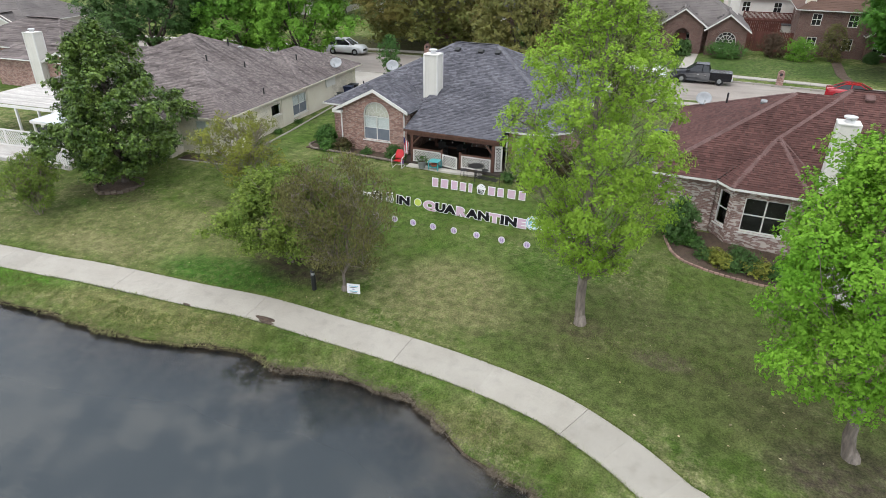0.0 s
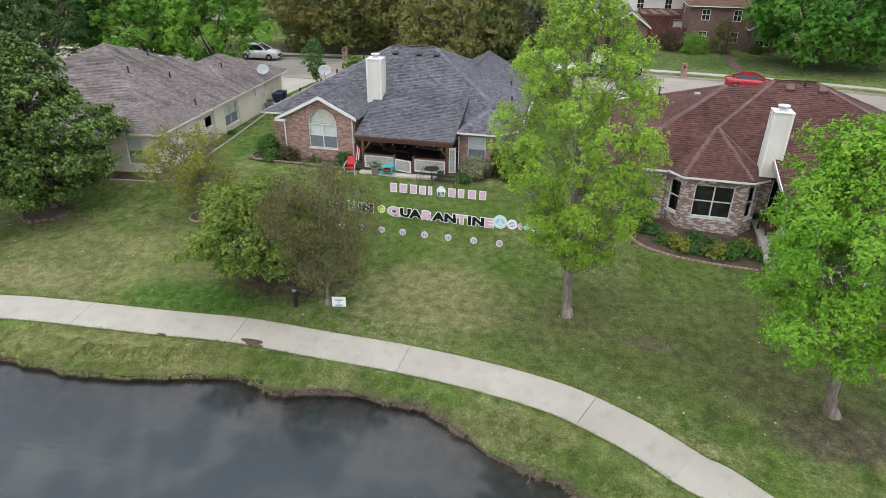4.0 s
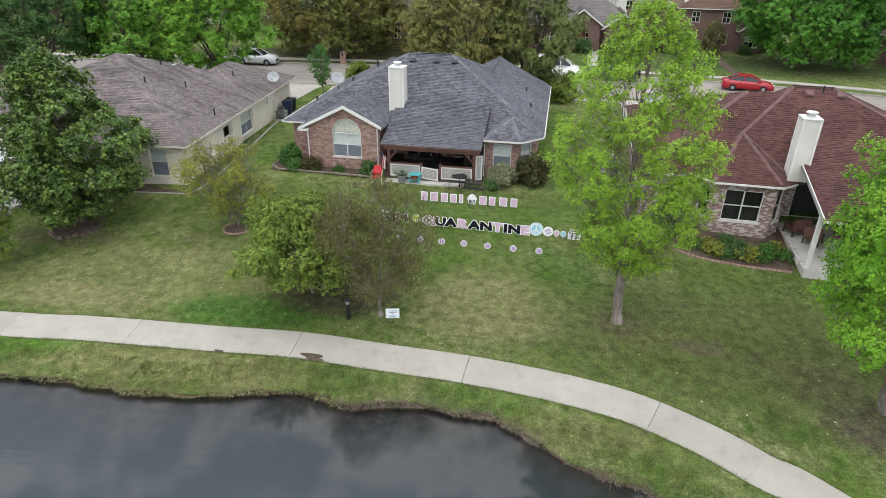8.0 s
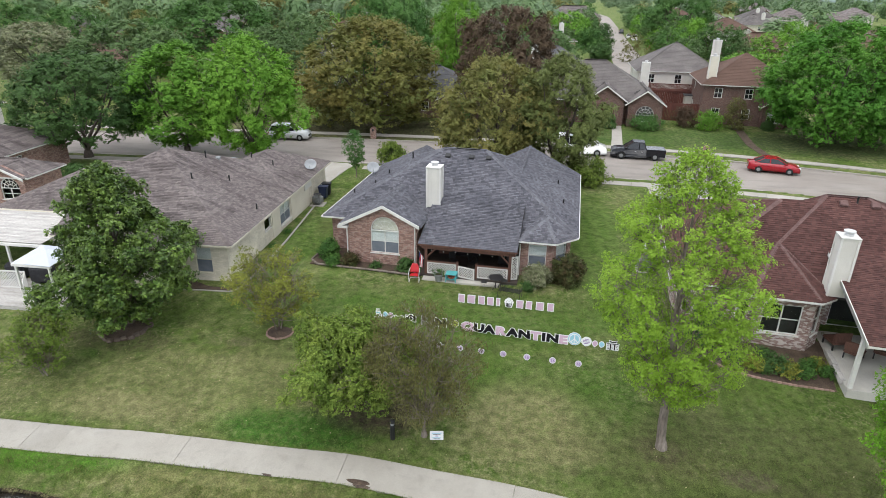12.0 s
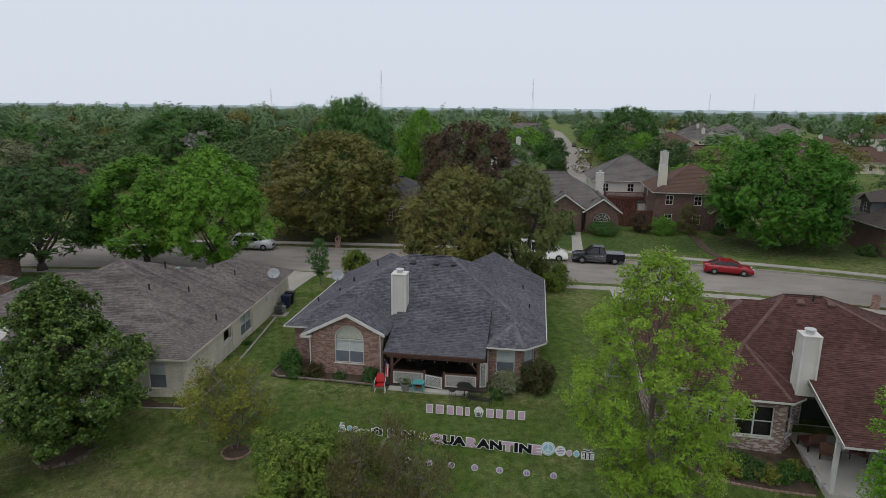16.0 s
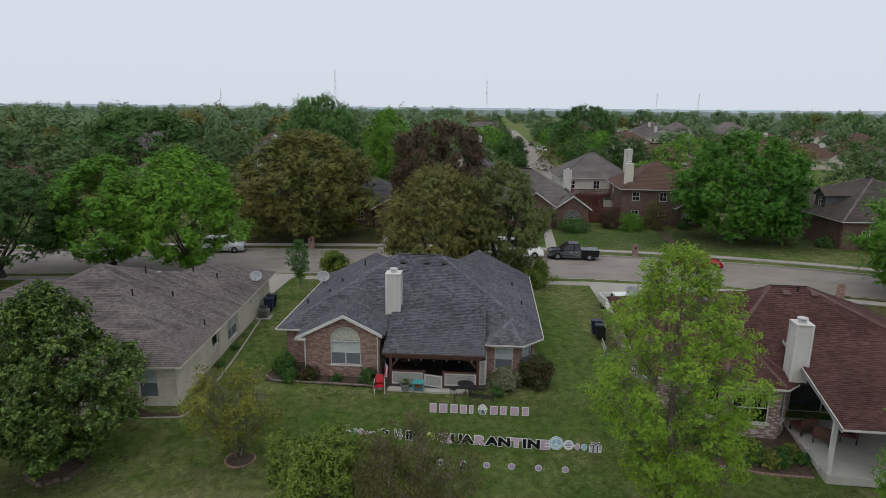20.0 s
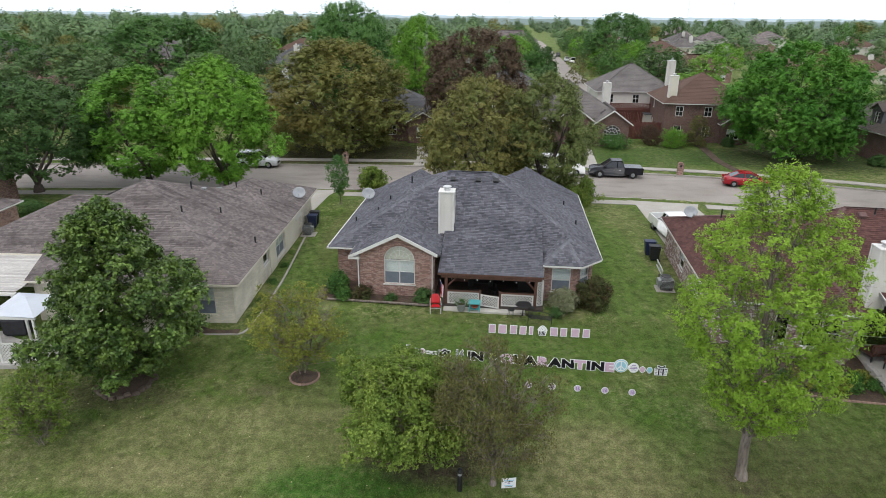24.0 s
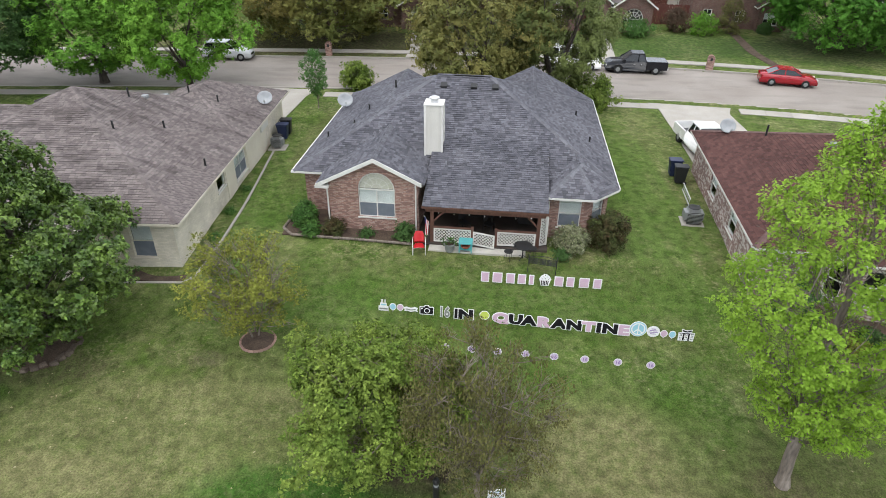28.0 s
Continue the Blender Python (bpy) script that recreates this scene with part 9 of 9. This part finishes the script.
# dark red fence and balcony between the two-storey houses
fence = thing("garden_fence", 13.4, 86.0, 0.9, -4, "tall dark red-brown board fence", "fence")
for k in range(31):
    part("board", boxes((-2.9 + 0.19 * k, -2.725 + 0.19 * k, 0, 0.03, -0.05, 2.25 + 0.02 * (k % 3))), M["fence_brown"], fence)
part("rail", boxes((-2.9, 2.95, 0.03, 0.08, 1.7, 1.8)), M["fence_brown"], fence)
ob = thing("balcony", 14.2, 95.6, 0.9, -3, "dark red-brown timber balcony and stair", "balcony")
part("deck", boxes((-3.0, 3.2, -1.2, 1.2, 2.5, 2.7)), M["fence_brown"], ob)
for k in range(42):
    part("baluster", boxes((-3.0 + 0.148 * k, -2.9 + 0.148 * k, -1.2, -1.15, 2.62, 3.6)), M["fence_brown"], ob)
for k in range(26):
    part("skirt_board", boxes((-3.0 + 0.24 * k, -2.78 + 0.24 * k, -1.14, -1.1, -0.1, 2.5)), M["fence_brown"], ob)
for s_ in (-1, 1):
    part("side_rail", boxes((s_ * 3.08 - 0.04, s_ * 3.08 + 0.04, -1.2, 1.2, 2.7, 3.65)), M["fence_brown"], ob)
part("shed_roof", boxes((1.45, 3.55, -2.75, -1.2, 2.3, 2.42), bevel=0.02), M["roof_dark"], ob, "small dark shed roof")
part("handrail", boxes((-3.05, 3.2, -1.24, -1.1, 3.6, 3.7)), M["fence_brown"], ob)
for x in (-2.9, 0, 3.1):
    part("post", boxes((x - 0.08, x + 0.08, -1.2, -1.04, -0.1, 2.5)), M["fence_brown"], ob)
part("stair_wall", boxes((1.6, 3.4, -2.6, -1.3, 0, 2.3)), M["pale_wall"], ob)
# hedges and front garden shrubs
for k, (x, y, w, h, lf, lab) in enumerate(((8.2, 79.6, 4.4, 1.7, "leaf_mid", "clipped green hedge below an arched window"), (15.9, 80.6, 3.4, 2.4, "leaf_lime", "rounded bright green shrub by a brick house"), (13.4, 82.0, 3.2, 2.6, "leaf_maroon", "rounded maroon shrub beside a fence"), (3.4, 79.8, 2.6, 1.6, "leaf_dark", "dark shrub beside a porch"),
                                           (19.2, 81.4, 3.4, 4.0, "leaf_bronze", "small bare-branched ornamental tree"), (23.4, 81.5, 1.7, 1.1, "leaf_dark", "low clipped shrub by a porch"), (-15.2, 80.2, 3.0, 3.0, "leaf_mid", "green shrub against a brick wall"), (-45.2, 46.6, 2.6, 1.5, "leaf_dark", "low dark hedge beside a house"), (41, 70.5, 2.4, 1.3, "leaf_dark", "dark shrub by a house"), (36.5, 71.5, 2.0, 1.2, "leaf_dark", "dark shrub by a house"))):
    shrub(x, y, w, h, lf, 200 + k, lab, 2600, 0.085)
for k, (x, y, w, h) in enumerate(((13.6, 213, 8, 7.5), (12.6, 195, 6, 4.5), (15.4, 199, 6, 7), (10.0, 194, 9, 6), (11.9, 167, 7, 3.5))):
    shrub(x, y, w, h, "leaf_mid" if k % 2 else "leaf_dark", 300 + k, "clipped rounded evergreen bush beside the side street", 1500, 0.3)
shrub(18.4, 160, 8, 7, "leaf_bronze", 309, "half-bare bronze ornamental tree by the side street", 500, 0.2)

rng = random.Random(77)
ROOFS, WALLS = ("roof_grey", "roof_dark", "roof_grey", "shingle_tan", "roof_brown"), ("brick_dark", "pale_wall", "brick_red", "brick_cream", "pale_wall")
LOTS = [
    # x, y, width, depth, turn, eave, rows
    (-2.5, 170, 13, 12, 8, 4.4, 1), (-2, 118, 13, 12, 5, 3.0, 1), (-40, 112, 14, 12, 4, 3.0, 1), (-58, 104, 13, 12, 8, 3.0, 1), (-86, 110, 14, 12, 12, 3.0, 1), (-48, 150, 13, 12, -4, 5.2, 2), (-90, 165, 14, 12, 0, 5.2, 2),
    (-118, 150, 14, 12, 10, 5.2, 2), (-60, 205, 14, 12, 0, 5.4, 2), (-20, 195, 14, 12, 0, 5.2, 2), (-34, 232, 13, 12, 4, 5.2, 2), (12, 290, 22, 12, 0, 6.0, 2), (-110, 215, 14, 12, 6, 5.2, 2), (-75, 60, 13, 12, 10, 2.8, 1), (60, 60, 13, 12, -25, 3.0, 1),
    (78, 78, 13, 12, -24, 3.0, 1), (52.7, 209, 13, 12, 4, 5.4, 2), (51.7, 174, 16, 11, -4, 3.4, 1), (70, 300, 13, 12, 6, 6.0, 2), (90, 298, 14, 12, 0, 6.4, 2), (106, 306, 13, 12, 5, 6.4, 2), (112, 276, 14, 12, -6, 6.2, 2), (110, 226, 14, 12, -8, 4.4, 1),
    (95, 176, 15, 12, -10, 3.2, 1), (104, 147, 15, 12, -12, 3.2, 1), (150, 270, 14, 12, -8, 5.6, 2), (183, 300, 14, 12, -10, 5.6, 2), (118, 392, 15, 12, 0, 7.0, 2), (150, 345, 14, 12, 4, 6.4, 2), (74, 252, 13, 12, 8, 5.6, 2), (140, 222, 14, 12, -14, 4.6, 1),
    (130, 186, 14, 12, -10, 3.4, 1), (60, 318, 14, 12, 4, 6.0, 2),
]
for x, y, w, d, t, e, r in LOTS:
    rm, wl_ = rng.choice(ROOFS), rng.choice(WALLS)
    far_house(x, y, w, d, t, e, rng.uniform(0.5, 0.66), rm, wl_, {1: "single-storey", 2: "two-storey"}[r] + " house with " + {"roof_grey": "grey", "roof_dark": "charcoal", "shingle_tan": "tan", "roof_brown": "brown"}[rm] + " hipped roof among trees", z=0.95, rows=r, wins=3, sides=False,
              chim=(rng.uniform(-4, 4), rng.uniform(-3, 1), e + rng.uniform(3.2, 4.0)) if rng.random() < 0.7 else None, gable=(w / 2 - 4.2, w / 2 - 0.8, 0.8, e * 0.9) if rng.random() < 0.6 else None, courses=0.45)

# single trees in the middle distance
MID = [make_tree(80 + k, 10, 1.2, 11, st, 5600, 0.18, 70, 0.13, 0.28, stems=4, fork=0.2, limbs=5, tri=True, shell=0.5, up=0.55, loose=0.3, tuft=8, spray=2.2, core=18) for k, st in enumerate(("dome", "dome", "oval"))]
# mostly sage, whose pale tone paints in the haze at this range
LEAVES = ("leaf_mid", "leaf_sage", "leaf_sage", "leaf_lime", "leaf_sage", "leaf_khaki", "leaf_bronze")
houses_at = [(a, b) for a, b, *_ in LOTS] + [(2.2, 89), (21.8, 89.5), (15.5, 102.5), (46.2, 79.5), (-20.5, 88), (-56.9, 48.6)]
taken = [(x, y) for x, y, *_ in STREET_TREES] + [(72, 120), (91, 141), (63, 183), (131, 245), (118, 200), (84, 210)]
count = 0
for _ in range(2600):
    y = 92 + 150 * rng.random() ** 1.1
    x = rng.uniform(-0.8, 0.74) * y
    if count >= 84:
        break
    if any(math.hypot(x - a, (y - b)) < 10.5 for a, b in houses_at) or any(math.hypot(x - a, y - b) < 9.5 for a, b in taken) or float(np.min(np.hypot(STREET2[:, 0] - x, STREET2[:, 1] - y))) < 13:
        continue
    if (-4 < x < 34 and y < 125) or (x > 5 and rng.random() < 0.88):
        continue
    taken.append((x, y))
    w, h = rng.uniform(8, 16), rng.uniform(7, 12) - (1.5 if x < 0 else 2.0)
    lf = rng.choice(LEAVES)
    tree_thing(MID[count % 3], M[lf], M["bark_dark"], x, y, rng.uniform(0, 360), w / 11, z=0.9, sz=h / 10, group="neighbourhood trees", label={"leaf_mid": "rounded green tree", "leaf_sage": "soft sage-green tree", "leaf_lime": "fresh green tree", "leaf_khaki": "khaki-leaved tree", "leaf_bronze": "bronze-leaved tree"}[lf] + " among the houses")
    count += 1
# trees lining the side street
for k in range(22):
    y = 148 + 9.5 * k
    sx = float(np.interp(y, STREET2[:, 1], STREET2[:, 0]))
    x = sx + (rng.uniform(12, 20) if k % 3 else -rng.uniform(12, 22))
    if any(math.hypot(x - a, y - b) < 9.5 for a, b in houses_at):
        continue
    w, h, lf = rng.uniform(9, 15), rng.uniform(7.5, 11.5), rng.choice(("leaf_mid", "leaf_dark", "leaf_mid", "leaf_lime"))
    tree_thing(MID[k % 3], M[lf], M["bark_dark"], x, y, rng.uniform(0, 360), w / 11, z=0.9, sz=h / 10, group="neighbourhood trees", label={"leaf_mid": "rounded green tree", "leaf_dark": "dark green tree", "leaf_lime": "fresh green tree"}[lf] + " beside the side street")

for k, (y, off, w, h) in enumerate(((152, 12, 9, 6.5), (166, 10.5, 10, 8), (178, 12, 11, 9), (190, 9.5, 9, 7), (204, 11, 12, 10), (218, 10, 10, 8.5), (232, 12, 12, 10), (248, 10, 11, 9), (266, 11, 12, 10.5), (286, 10, 12, 9), (310, 11, 13, 10), (226, -12, 10, 8), (250, -11, 11, 9), (276, -12, 12, 10), (306, -11, 12, 9))):
    x = float(np.interp(y, STREET2[:, 1], STREET2[:, 0])) + off
    lf = ("leaf_sage", "leaf_mid", "leaf_sage", "leaf_lime")[k % 4]
    tree_thing(MID[k % 3], M[lf], M["bark_dark"], x, y, k * 61, w / 11, z=0.9, sz=h / 10, group="neighbourhood trees", label={"leaf_mid": "rounded green tree", "leaf_sage": "soft sage-green tree", "leaf_lime": "fresh green tree"}[lf] + " beside the side street")
# larger trees between the houses on the east side
for k, (x, y, w, h, lf) in enumerate(((72, 120, 12.5, 8.4, "leaf_sage"), (91, 141, 13.5, 10.5, "leaf_mid"), (63, 183, 10.5, 9.5, "leaf_lime"), (131, 245, 14, 14.5, "leaf_mid"), (188, 300, 13, 16, "leaf_mid"), (98, 336, 13, 16.5, "leaf_dark"), (118, 330, 14, 15, "leaf_mid"), (118, 200, 12, 9.5, "leaf_sage"), (84, 210, 12, 8.5, "leaf_sage"))):
    tree_thing(MID[k % 3], M[lf], M["bark_dark"], x, y, k * 97, w / 11, z=0.9, sz=h / 10, group="neighbourhood trees", label={"leaf_mid": "large rounded green tree", "leaf_sage": "broad sage-green tree", "leaf_lime": "fresh green tree", "leaf_dark": "tall dark green tree"}[lf] + " between houses")
# woods beyond: crowns of many leaf clumps, uncounted
npr = np.random.RandomState(4)
def crown_protos(per, lo, hi):
    """Four round crowns of leaf clumps, about one unit in radius."""
    out_ = []
    for k in range(4):
        c = npr.normal(size=(26, 3))
        c /= np.linalg.norm(c, axis=1)[:, None]
        c = c * npr.uniform(0.35, 0.72, (26, 1)) * [1, 1, 0.8] + [0, 0, 0.1]
        n = 26 * per
        away = npr.normal(size=(n, 3))
        away /= np.linalg.norm(away, axis=1)[:, None]
        pts = np.repeat(c, per, 0) + away * npr.uniform(0.3, 1.0, (n, 1)) ** 0.5 * 0.26
        out = pts - np.repeat(c, per, 0) * 0.6 + npr.normal(size=(n, 3)) * 0.06 + [0, 0, 0.3]
        a = np.cross(out, npr.normal(size=(n, 3)))
        a /= np.linalg.norm(a, axis=1)[:, None]
        b = np.cross(out, a)
        b /= np.linalg.norm(b, axis=1)[:, None]
        s = npr.uniform(lo, hi, (n, 1))
        out_.append(np.stack([pts - a * s - b * s * 0.7, pts + a * s * 1.2, pts - a * s * 0.5 + b * s * 1.1], 1))
    return out_


NEAR_PROTO, FAR_PROTO = crown_protos(30, 0.05, 0.085), crown_protos(12, 0.085, 0.13)
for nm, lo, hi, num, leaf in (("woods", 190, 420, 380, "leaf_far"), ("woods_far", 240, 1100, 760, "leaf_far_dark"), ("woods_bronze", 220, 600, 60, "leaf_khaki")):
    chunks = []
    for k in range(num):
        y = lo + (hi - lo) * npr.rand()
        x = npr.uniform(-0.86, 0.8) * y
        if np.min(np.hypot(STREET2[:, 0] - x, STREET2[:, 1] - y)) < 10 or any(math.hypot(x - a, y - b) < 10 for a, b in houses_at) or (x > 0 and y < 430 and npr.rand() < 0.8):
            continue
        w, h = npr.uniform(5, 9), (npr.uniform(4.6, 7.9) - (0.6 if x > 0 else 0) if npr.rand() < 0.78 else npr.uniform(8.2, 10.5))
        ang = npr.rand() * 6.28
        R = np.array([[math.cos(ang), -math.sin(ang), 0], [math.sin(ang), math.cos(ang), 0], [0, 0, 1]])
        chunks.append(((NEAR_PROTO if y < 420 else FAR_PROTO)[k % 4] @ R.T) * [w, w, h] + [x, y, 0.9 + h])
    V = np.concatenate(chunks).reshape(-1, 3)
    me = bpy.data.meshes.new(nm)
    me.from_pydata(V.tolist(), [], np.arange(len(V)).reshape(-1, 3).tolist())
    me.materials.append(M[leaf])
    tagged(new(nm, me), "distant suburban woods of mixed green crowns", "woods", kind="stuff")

# far treeline, its haze put in by pale colour and glow, and thin masts on the skyline
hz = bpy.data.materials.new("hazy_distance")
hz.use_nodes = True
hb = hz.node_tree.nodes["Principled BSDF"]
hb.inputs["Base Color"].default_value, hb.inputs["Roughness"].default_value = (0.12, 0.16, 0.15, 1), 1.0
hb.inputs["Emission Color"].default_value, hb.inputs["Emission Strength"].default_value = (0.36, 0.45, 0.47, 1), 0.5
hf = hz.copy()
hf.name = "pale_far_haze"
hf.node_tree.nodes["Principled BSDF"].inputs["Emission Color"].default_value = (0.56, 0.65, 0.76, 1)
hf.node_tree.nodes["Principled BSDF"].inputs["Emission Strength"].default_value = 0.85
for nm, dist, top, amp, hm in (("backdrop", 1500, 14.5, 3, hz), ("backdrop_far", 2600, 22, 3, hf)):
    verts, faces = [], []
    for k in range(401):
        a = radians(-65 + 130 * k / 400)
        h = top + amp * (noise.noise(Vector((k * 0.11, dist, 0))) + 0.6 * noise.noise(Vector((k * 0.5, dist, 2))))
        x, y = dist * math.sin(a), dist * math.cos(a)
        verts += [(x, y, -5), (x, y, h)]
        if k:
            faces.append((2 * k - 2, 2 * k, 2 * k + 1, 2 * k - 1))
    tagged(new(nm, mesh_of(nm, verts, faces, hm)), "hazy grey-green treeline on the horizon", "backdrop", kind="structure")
for x, y, h in ((-95, 520, 46), (38, 640, 46), (-230, 640, 34), (300, 900, 40), (360, 900, 40)):
    ob = thing("radio_mast", x, y, 0.9, 0, "thin grey lattice mast far off", "mast")
    for a in (0, 120, 240):
        bm = bmesh.new()
        tube(bm, (1.2 * math.cos(radians(a)), 1.2 * math.sin(radians(a)), 0), (0.2 * math.cos(radians(a)), 0.2 * math.sin(radians(a)), h), 0.12, 0.08, 4)
        part("leg", bm, M["pale_metal"], ob)
    for k in range(3):
        part("crossarm", boxes((-1.6 + 0.3 * k, 1.6 - 0.3 * k, -0.1, 0.1, h * (0.7 + 0.1 * k), h * (0.7 + 0.1 * k) + 0.25)), M["pale_metal"], ob)


# ---- grass: tussocks on the bank, tufts on the lawn ----
def blades(name, pts, lo, hi, wid, mat, label, seed, spread=0.5, per=3, hang=0.0, way=None):
    r = np.random.RandomState(seed)
    n = len(pts) * per
    base = np.repeat(pts, per, 0) + np.concatenate([r.normal(size=(n, 2)) * wid * 3, np.zeros((n, 1))], 1)
    d = r.normal(size=(n, 2))
    d /= np.linalg.norm(d, axis=1)[:, None]
    L = r.uniform(lo, hi, (n, 1))
    lean = r.uniform(0.2, 1.0, (n, 1)) * spread
    tip = base + np.concatenate([d * L * lean, L * (1 - 0.3 * lean)], 1)
    if hang:
        w = np.repeat(way, per, 0)
        tip = base + np.concatenate([w * L * r.uniform(0.3, 1.0, (n, 1)) + d * L * 0.35, L * r.uniform(-hang, 0.5, (n, 1))], 1)
    s = np.stack([-d[:, 1], d[:, 0], np.zeros(n)], 1) * wid
    V = np.stack([base - s, base + s, tip], 1).reshape(-1, 3)
    me = bpy.data.meshes.new(name)
    me.from_pydata(V.tolist(), [], np.arange(len(V)).reshape(-1, 3).tolist())
    me.materials.append(mat)
    return tagged(new(name, me), label, "grass", kind="stuff")


M["blade_green"] = material("lawn_blades", (0.092, 0.142, 0.03), (0.165, 0.19, 0.06), 0.5, 0.8, 0, 8, island=0.4, spec=0.15)
M["blade_straw"] = material("straw_blades", (0.085, 0.07, 0.052), (0.18, 0.15, 0.112), 0.8, 0.85, 0, 8, island=0.4, spec=0.15)
gr = np.random.RandomState(9)
sd = np.gradient(SHORE, axis=0)
sd /= np.linalg.norm(sd, axis=1)[:, None]
inland = np.stack([-sd[:, 1], sd[:, 0]], 1)
keep = np.nonzero((SHORE[:, 0] > -32) & (SHORE[:, 0] < 6))[0]


def noise_of(p, scale):
    return np.array([noise.noise(Vector((q[0] * scale, q[1] * scale, 1.3))) for q in p])


def bank(num, d0, d1):
    i = gr.choice(keep, num)
    off = gr.uniform(d0, d1, num)
    j = gr.uniform(-0.18, 0.18, num)
    xy = SHORE[i] + inland[i] * off[:, None] + sd[i] * j[:, None]
    o = np.maximum(off, 0.15)
    at = SHORE[i] + inland[i] * o[:, None]
    z = ground_height(at[:, 0], at[:, 1]) - 0.18 * np.clip(1 - o / 2.2, 0, 1) ** 2 - np.clip(0.1 - off, 0, 0.2) * 0.45
    return np.column_stack([xy, z]), -inland[i]


M["blade_bank"] = material("green_tan_blades", (0.12, 0.125, 0.048), (0.22, 0.2, 0.1), 0.8, 0.85, 0, 8, island=0.45, spec=0.15)
p, w = bank(26000, -0.14, 0.34)
thin = (noise_of(p, 0.5) > -0.12) | (gr.rand(len(p)) < 0.3)
west = p[:, 0] < -11
for nm, sel, mt, lab, sd_ in (("bank_grass", west, "blade_bank", "tan and green grass hanging over the pond bank", 21), ("bank_straw", ~west, "blade_straw", "dead grey-brown grass hanging over the pond bank", 25)):
    k = sel & thin
    blades(nm, p[k], 0.05, 0.17, 0.009, M[mt], lab, sd_, per=3, hang=0.8, way=w[k])
p, w = bank(9000, 0.12, 1.3)
p = p[np.abs(line_distance(p[:, 0], p[:, 1], PATH[::3])) > 0.82]
blades("bank_turf", p, 0.04, 0.1, 0.011, M["blade_green"], "longer green turf along the pond bank", 22)
num = 110000
xy = np.column_stack([gr.uniform(-32, 9, num), gr.uniform(15.5, 31.5, num)])
dp = np.abs(line_distance(xy[:, 0], xy[:, 1], PATH[::3]))
ds = line_distance(xy[:, 0], xy[:, 1], SHORE[::3])
xy = xy[(dp > 0.78) & (ds > 0.3)]
# little grass on the bare and littered places
bare = np.zeros(len(xy))
for x, y, rx, ry, c, amt in LAWN_PATCHES:
    if c[1] < c[0]:
        bare = np.maximum(bare, np.clip(1.5 - np.hypot((xy[:, 0] - x) / rx, (xy[:, 1] - y) / ry), 0, 1) * amt)
xy = xy[gr.rand(len(xy)) > bare]
blades("lawn_grass", np.column_stack([xy, ground_height(xy[:, 0], xy[:, 1]) - 0.01]), 0.03, 0.085, 0.011, M["blade_green"], "short mown spring grass", 23, per=2)
# crumbs of soil at the path's edge
M["crumbs"] = material("dark_soil_crumbs", (0.06, 0.045, 0.035), (0.12, 0.09, 0.07), 6, 0.95, 1.0, 30, grit=0.5)
for x, y, rx, ry in ((-12.3, 16.5, 0.3, 0.075), (-15.95, 16.58, 0.18, 0.05)):
    ob = thing("soil_heap", x, y, G(x, y) + 0.028, -6, "thin heap of dark soil spilt on the path's edge", "soil")
    bm = bmesh.new()
    bmesh.ops.create_icosphere(bm, subdivisions=3, radius=1)
    for v in bm.verts:
        k = 1 + 0.7 * noise.noise(v.co * 1.6 + Vector((x, 0, 0)))
        v.co = Vector((v.co.x * rx * k, v.co.y * ry * k, max(0.0, v.co.z) * 0.035 * k))
    part("soil", bm, M["crumbs"], ob)
# tufts that lap over the path's edges
pd = np.gradient(PATH, axis=0)
pd /= np.linalg.norm(pd, axis=1)[:, None]
pn = np.stack([-pd[:, 1], pd[:, 0]], 1)
i = gr.choice(np.nonzero((PATH[:, 0] > -32) & (PATH[:, 0] < 9))[0], 4200)
xy = PATH[i] + pn[i] * (np.where(gr.rand(4200) < 0.5, 1, -1) * gr.uniform(0.73, 0.82, 4200))[:, None] + pd[i] * gr.uniform(-0.15, 0.15, (4200, 1))
blades("path_edge_grass", np.column_stack([xy, ground_height(xy[:, 0], xy[:, 1])]), 0.04, 0.1, 0.011, M["blade_green"], "grass creeping over the path edge", 24, per=2, spread=0.9)
# fallen leaves and twigs scattered over the lawn
M["fallen"] = material("dry_fallen_leaf", (0.3, 0.24, 0.12), (0.42, 0.38, 0.24), 2, 0.8, 0, 8, island=0.4, spec=0.15)
spots = np.concatenate([gr.normal(size=(70, 2)) * [2.4, 1.6] + [-26.0, 23.0], gr.normal(size=(60, 2)) * [3.5, 2.0] + [5.5, 17.5], gr.normal(size=(60, 2)) * [7, 2.0] + [-14, 20.5]])
spots = spots[np.abs(line_distance(spots[:, 0], spots[:, 1], PATH[::3])) > 0.85]
ang, ln = gr.uniform(0, 6.28, len(spots)), gr.uniform(0.03, 0.065, len(spots))
ax = np.column_stack([np.cos(ang) * ln, np.sin(ang) * ln, np.zeros(len(spots))])
bx = np.column_stack([-np.sin(ang) * ln * 0.5, np.cos(ang) * ln * 0.5, gr.uniform(0.0, 0.02, len(spots))])
ctr = np.column_stack([spots, ground_height(spots[:, 0], spots[:, 1]) + 0.05])
V = np.stack([ctr - ax, ctr + bx, ctr + ax, ctr - bx], 1).reshape(-1, 3)
me = bpy.data.meshes.new("fallen_leaves")
me.from_pydata(V.tolist(), [], np.arange(len(V)).reshape(-1, 4).tolist())
me.materials.append(M["fallen"])
tagged(new("fallen_leaves", me), "pale dry leaves scattered over the lawn", "leaves", kind="stuff")
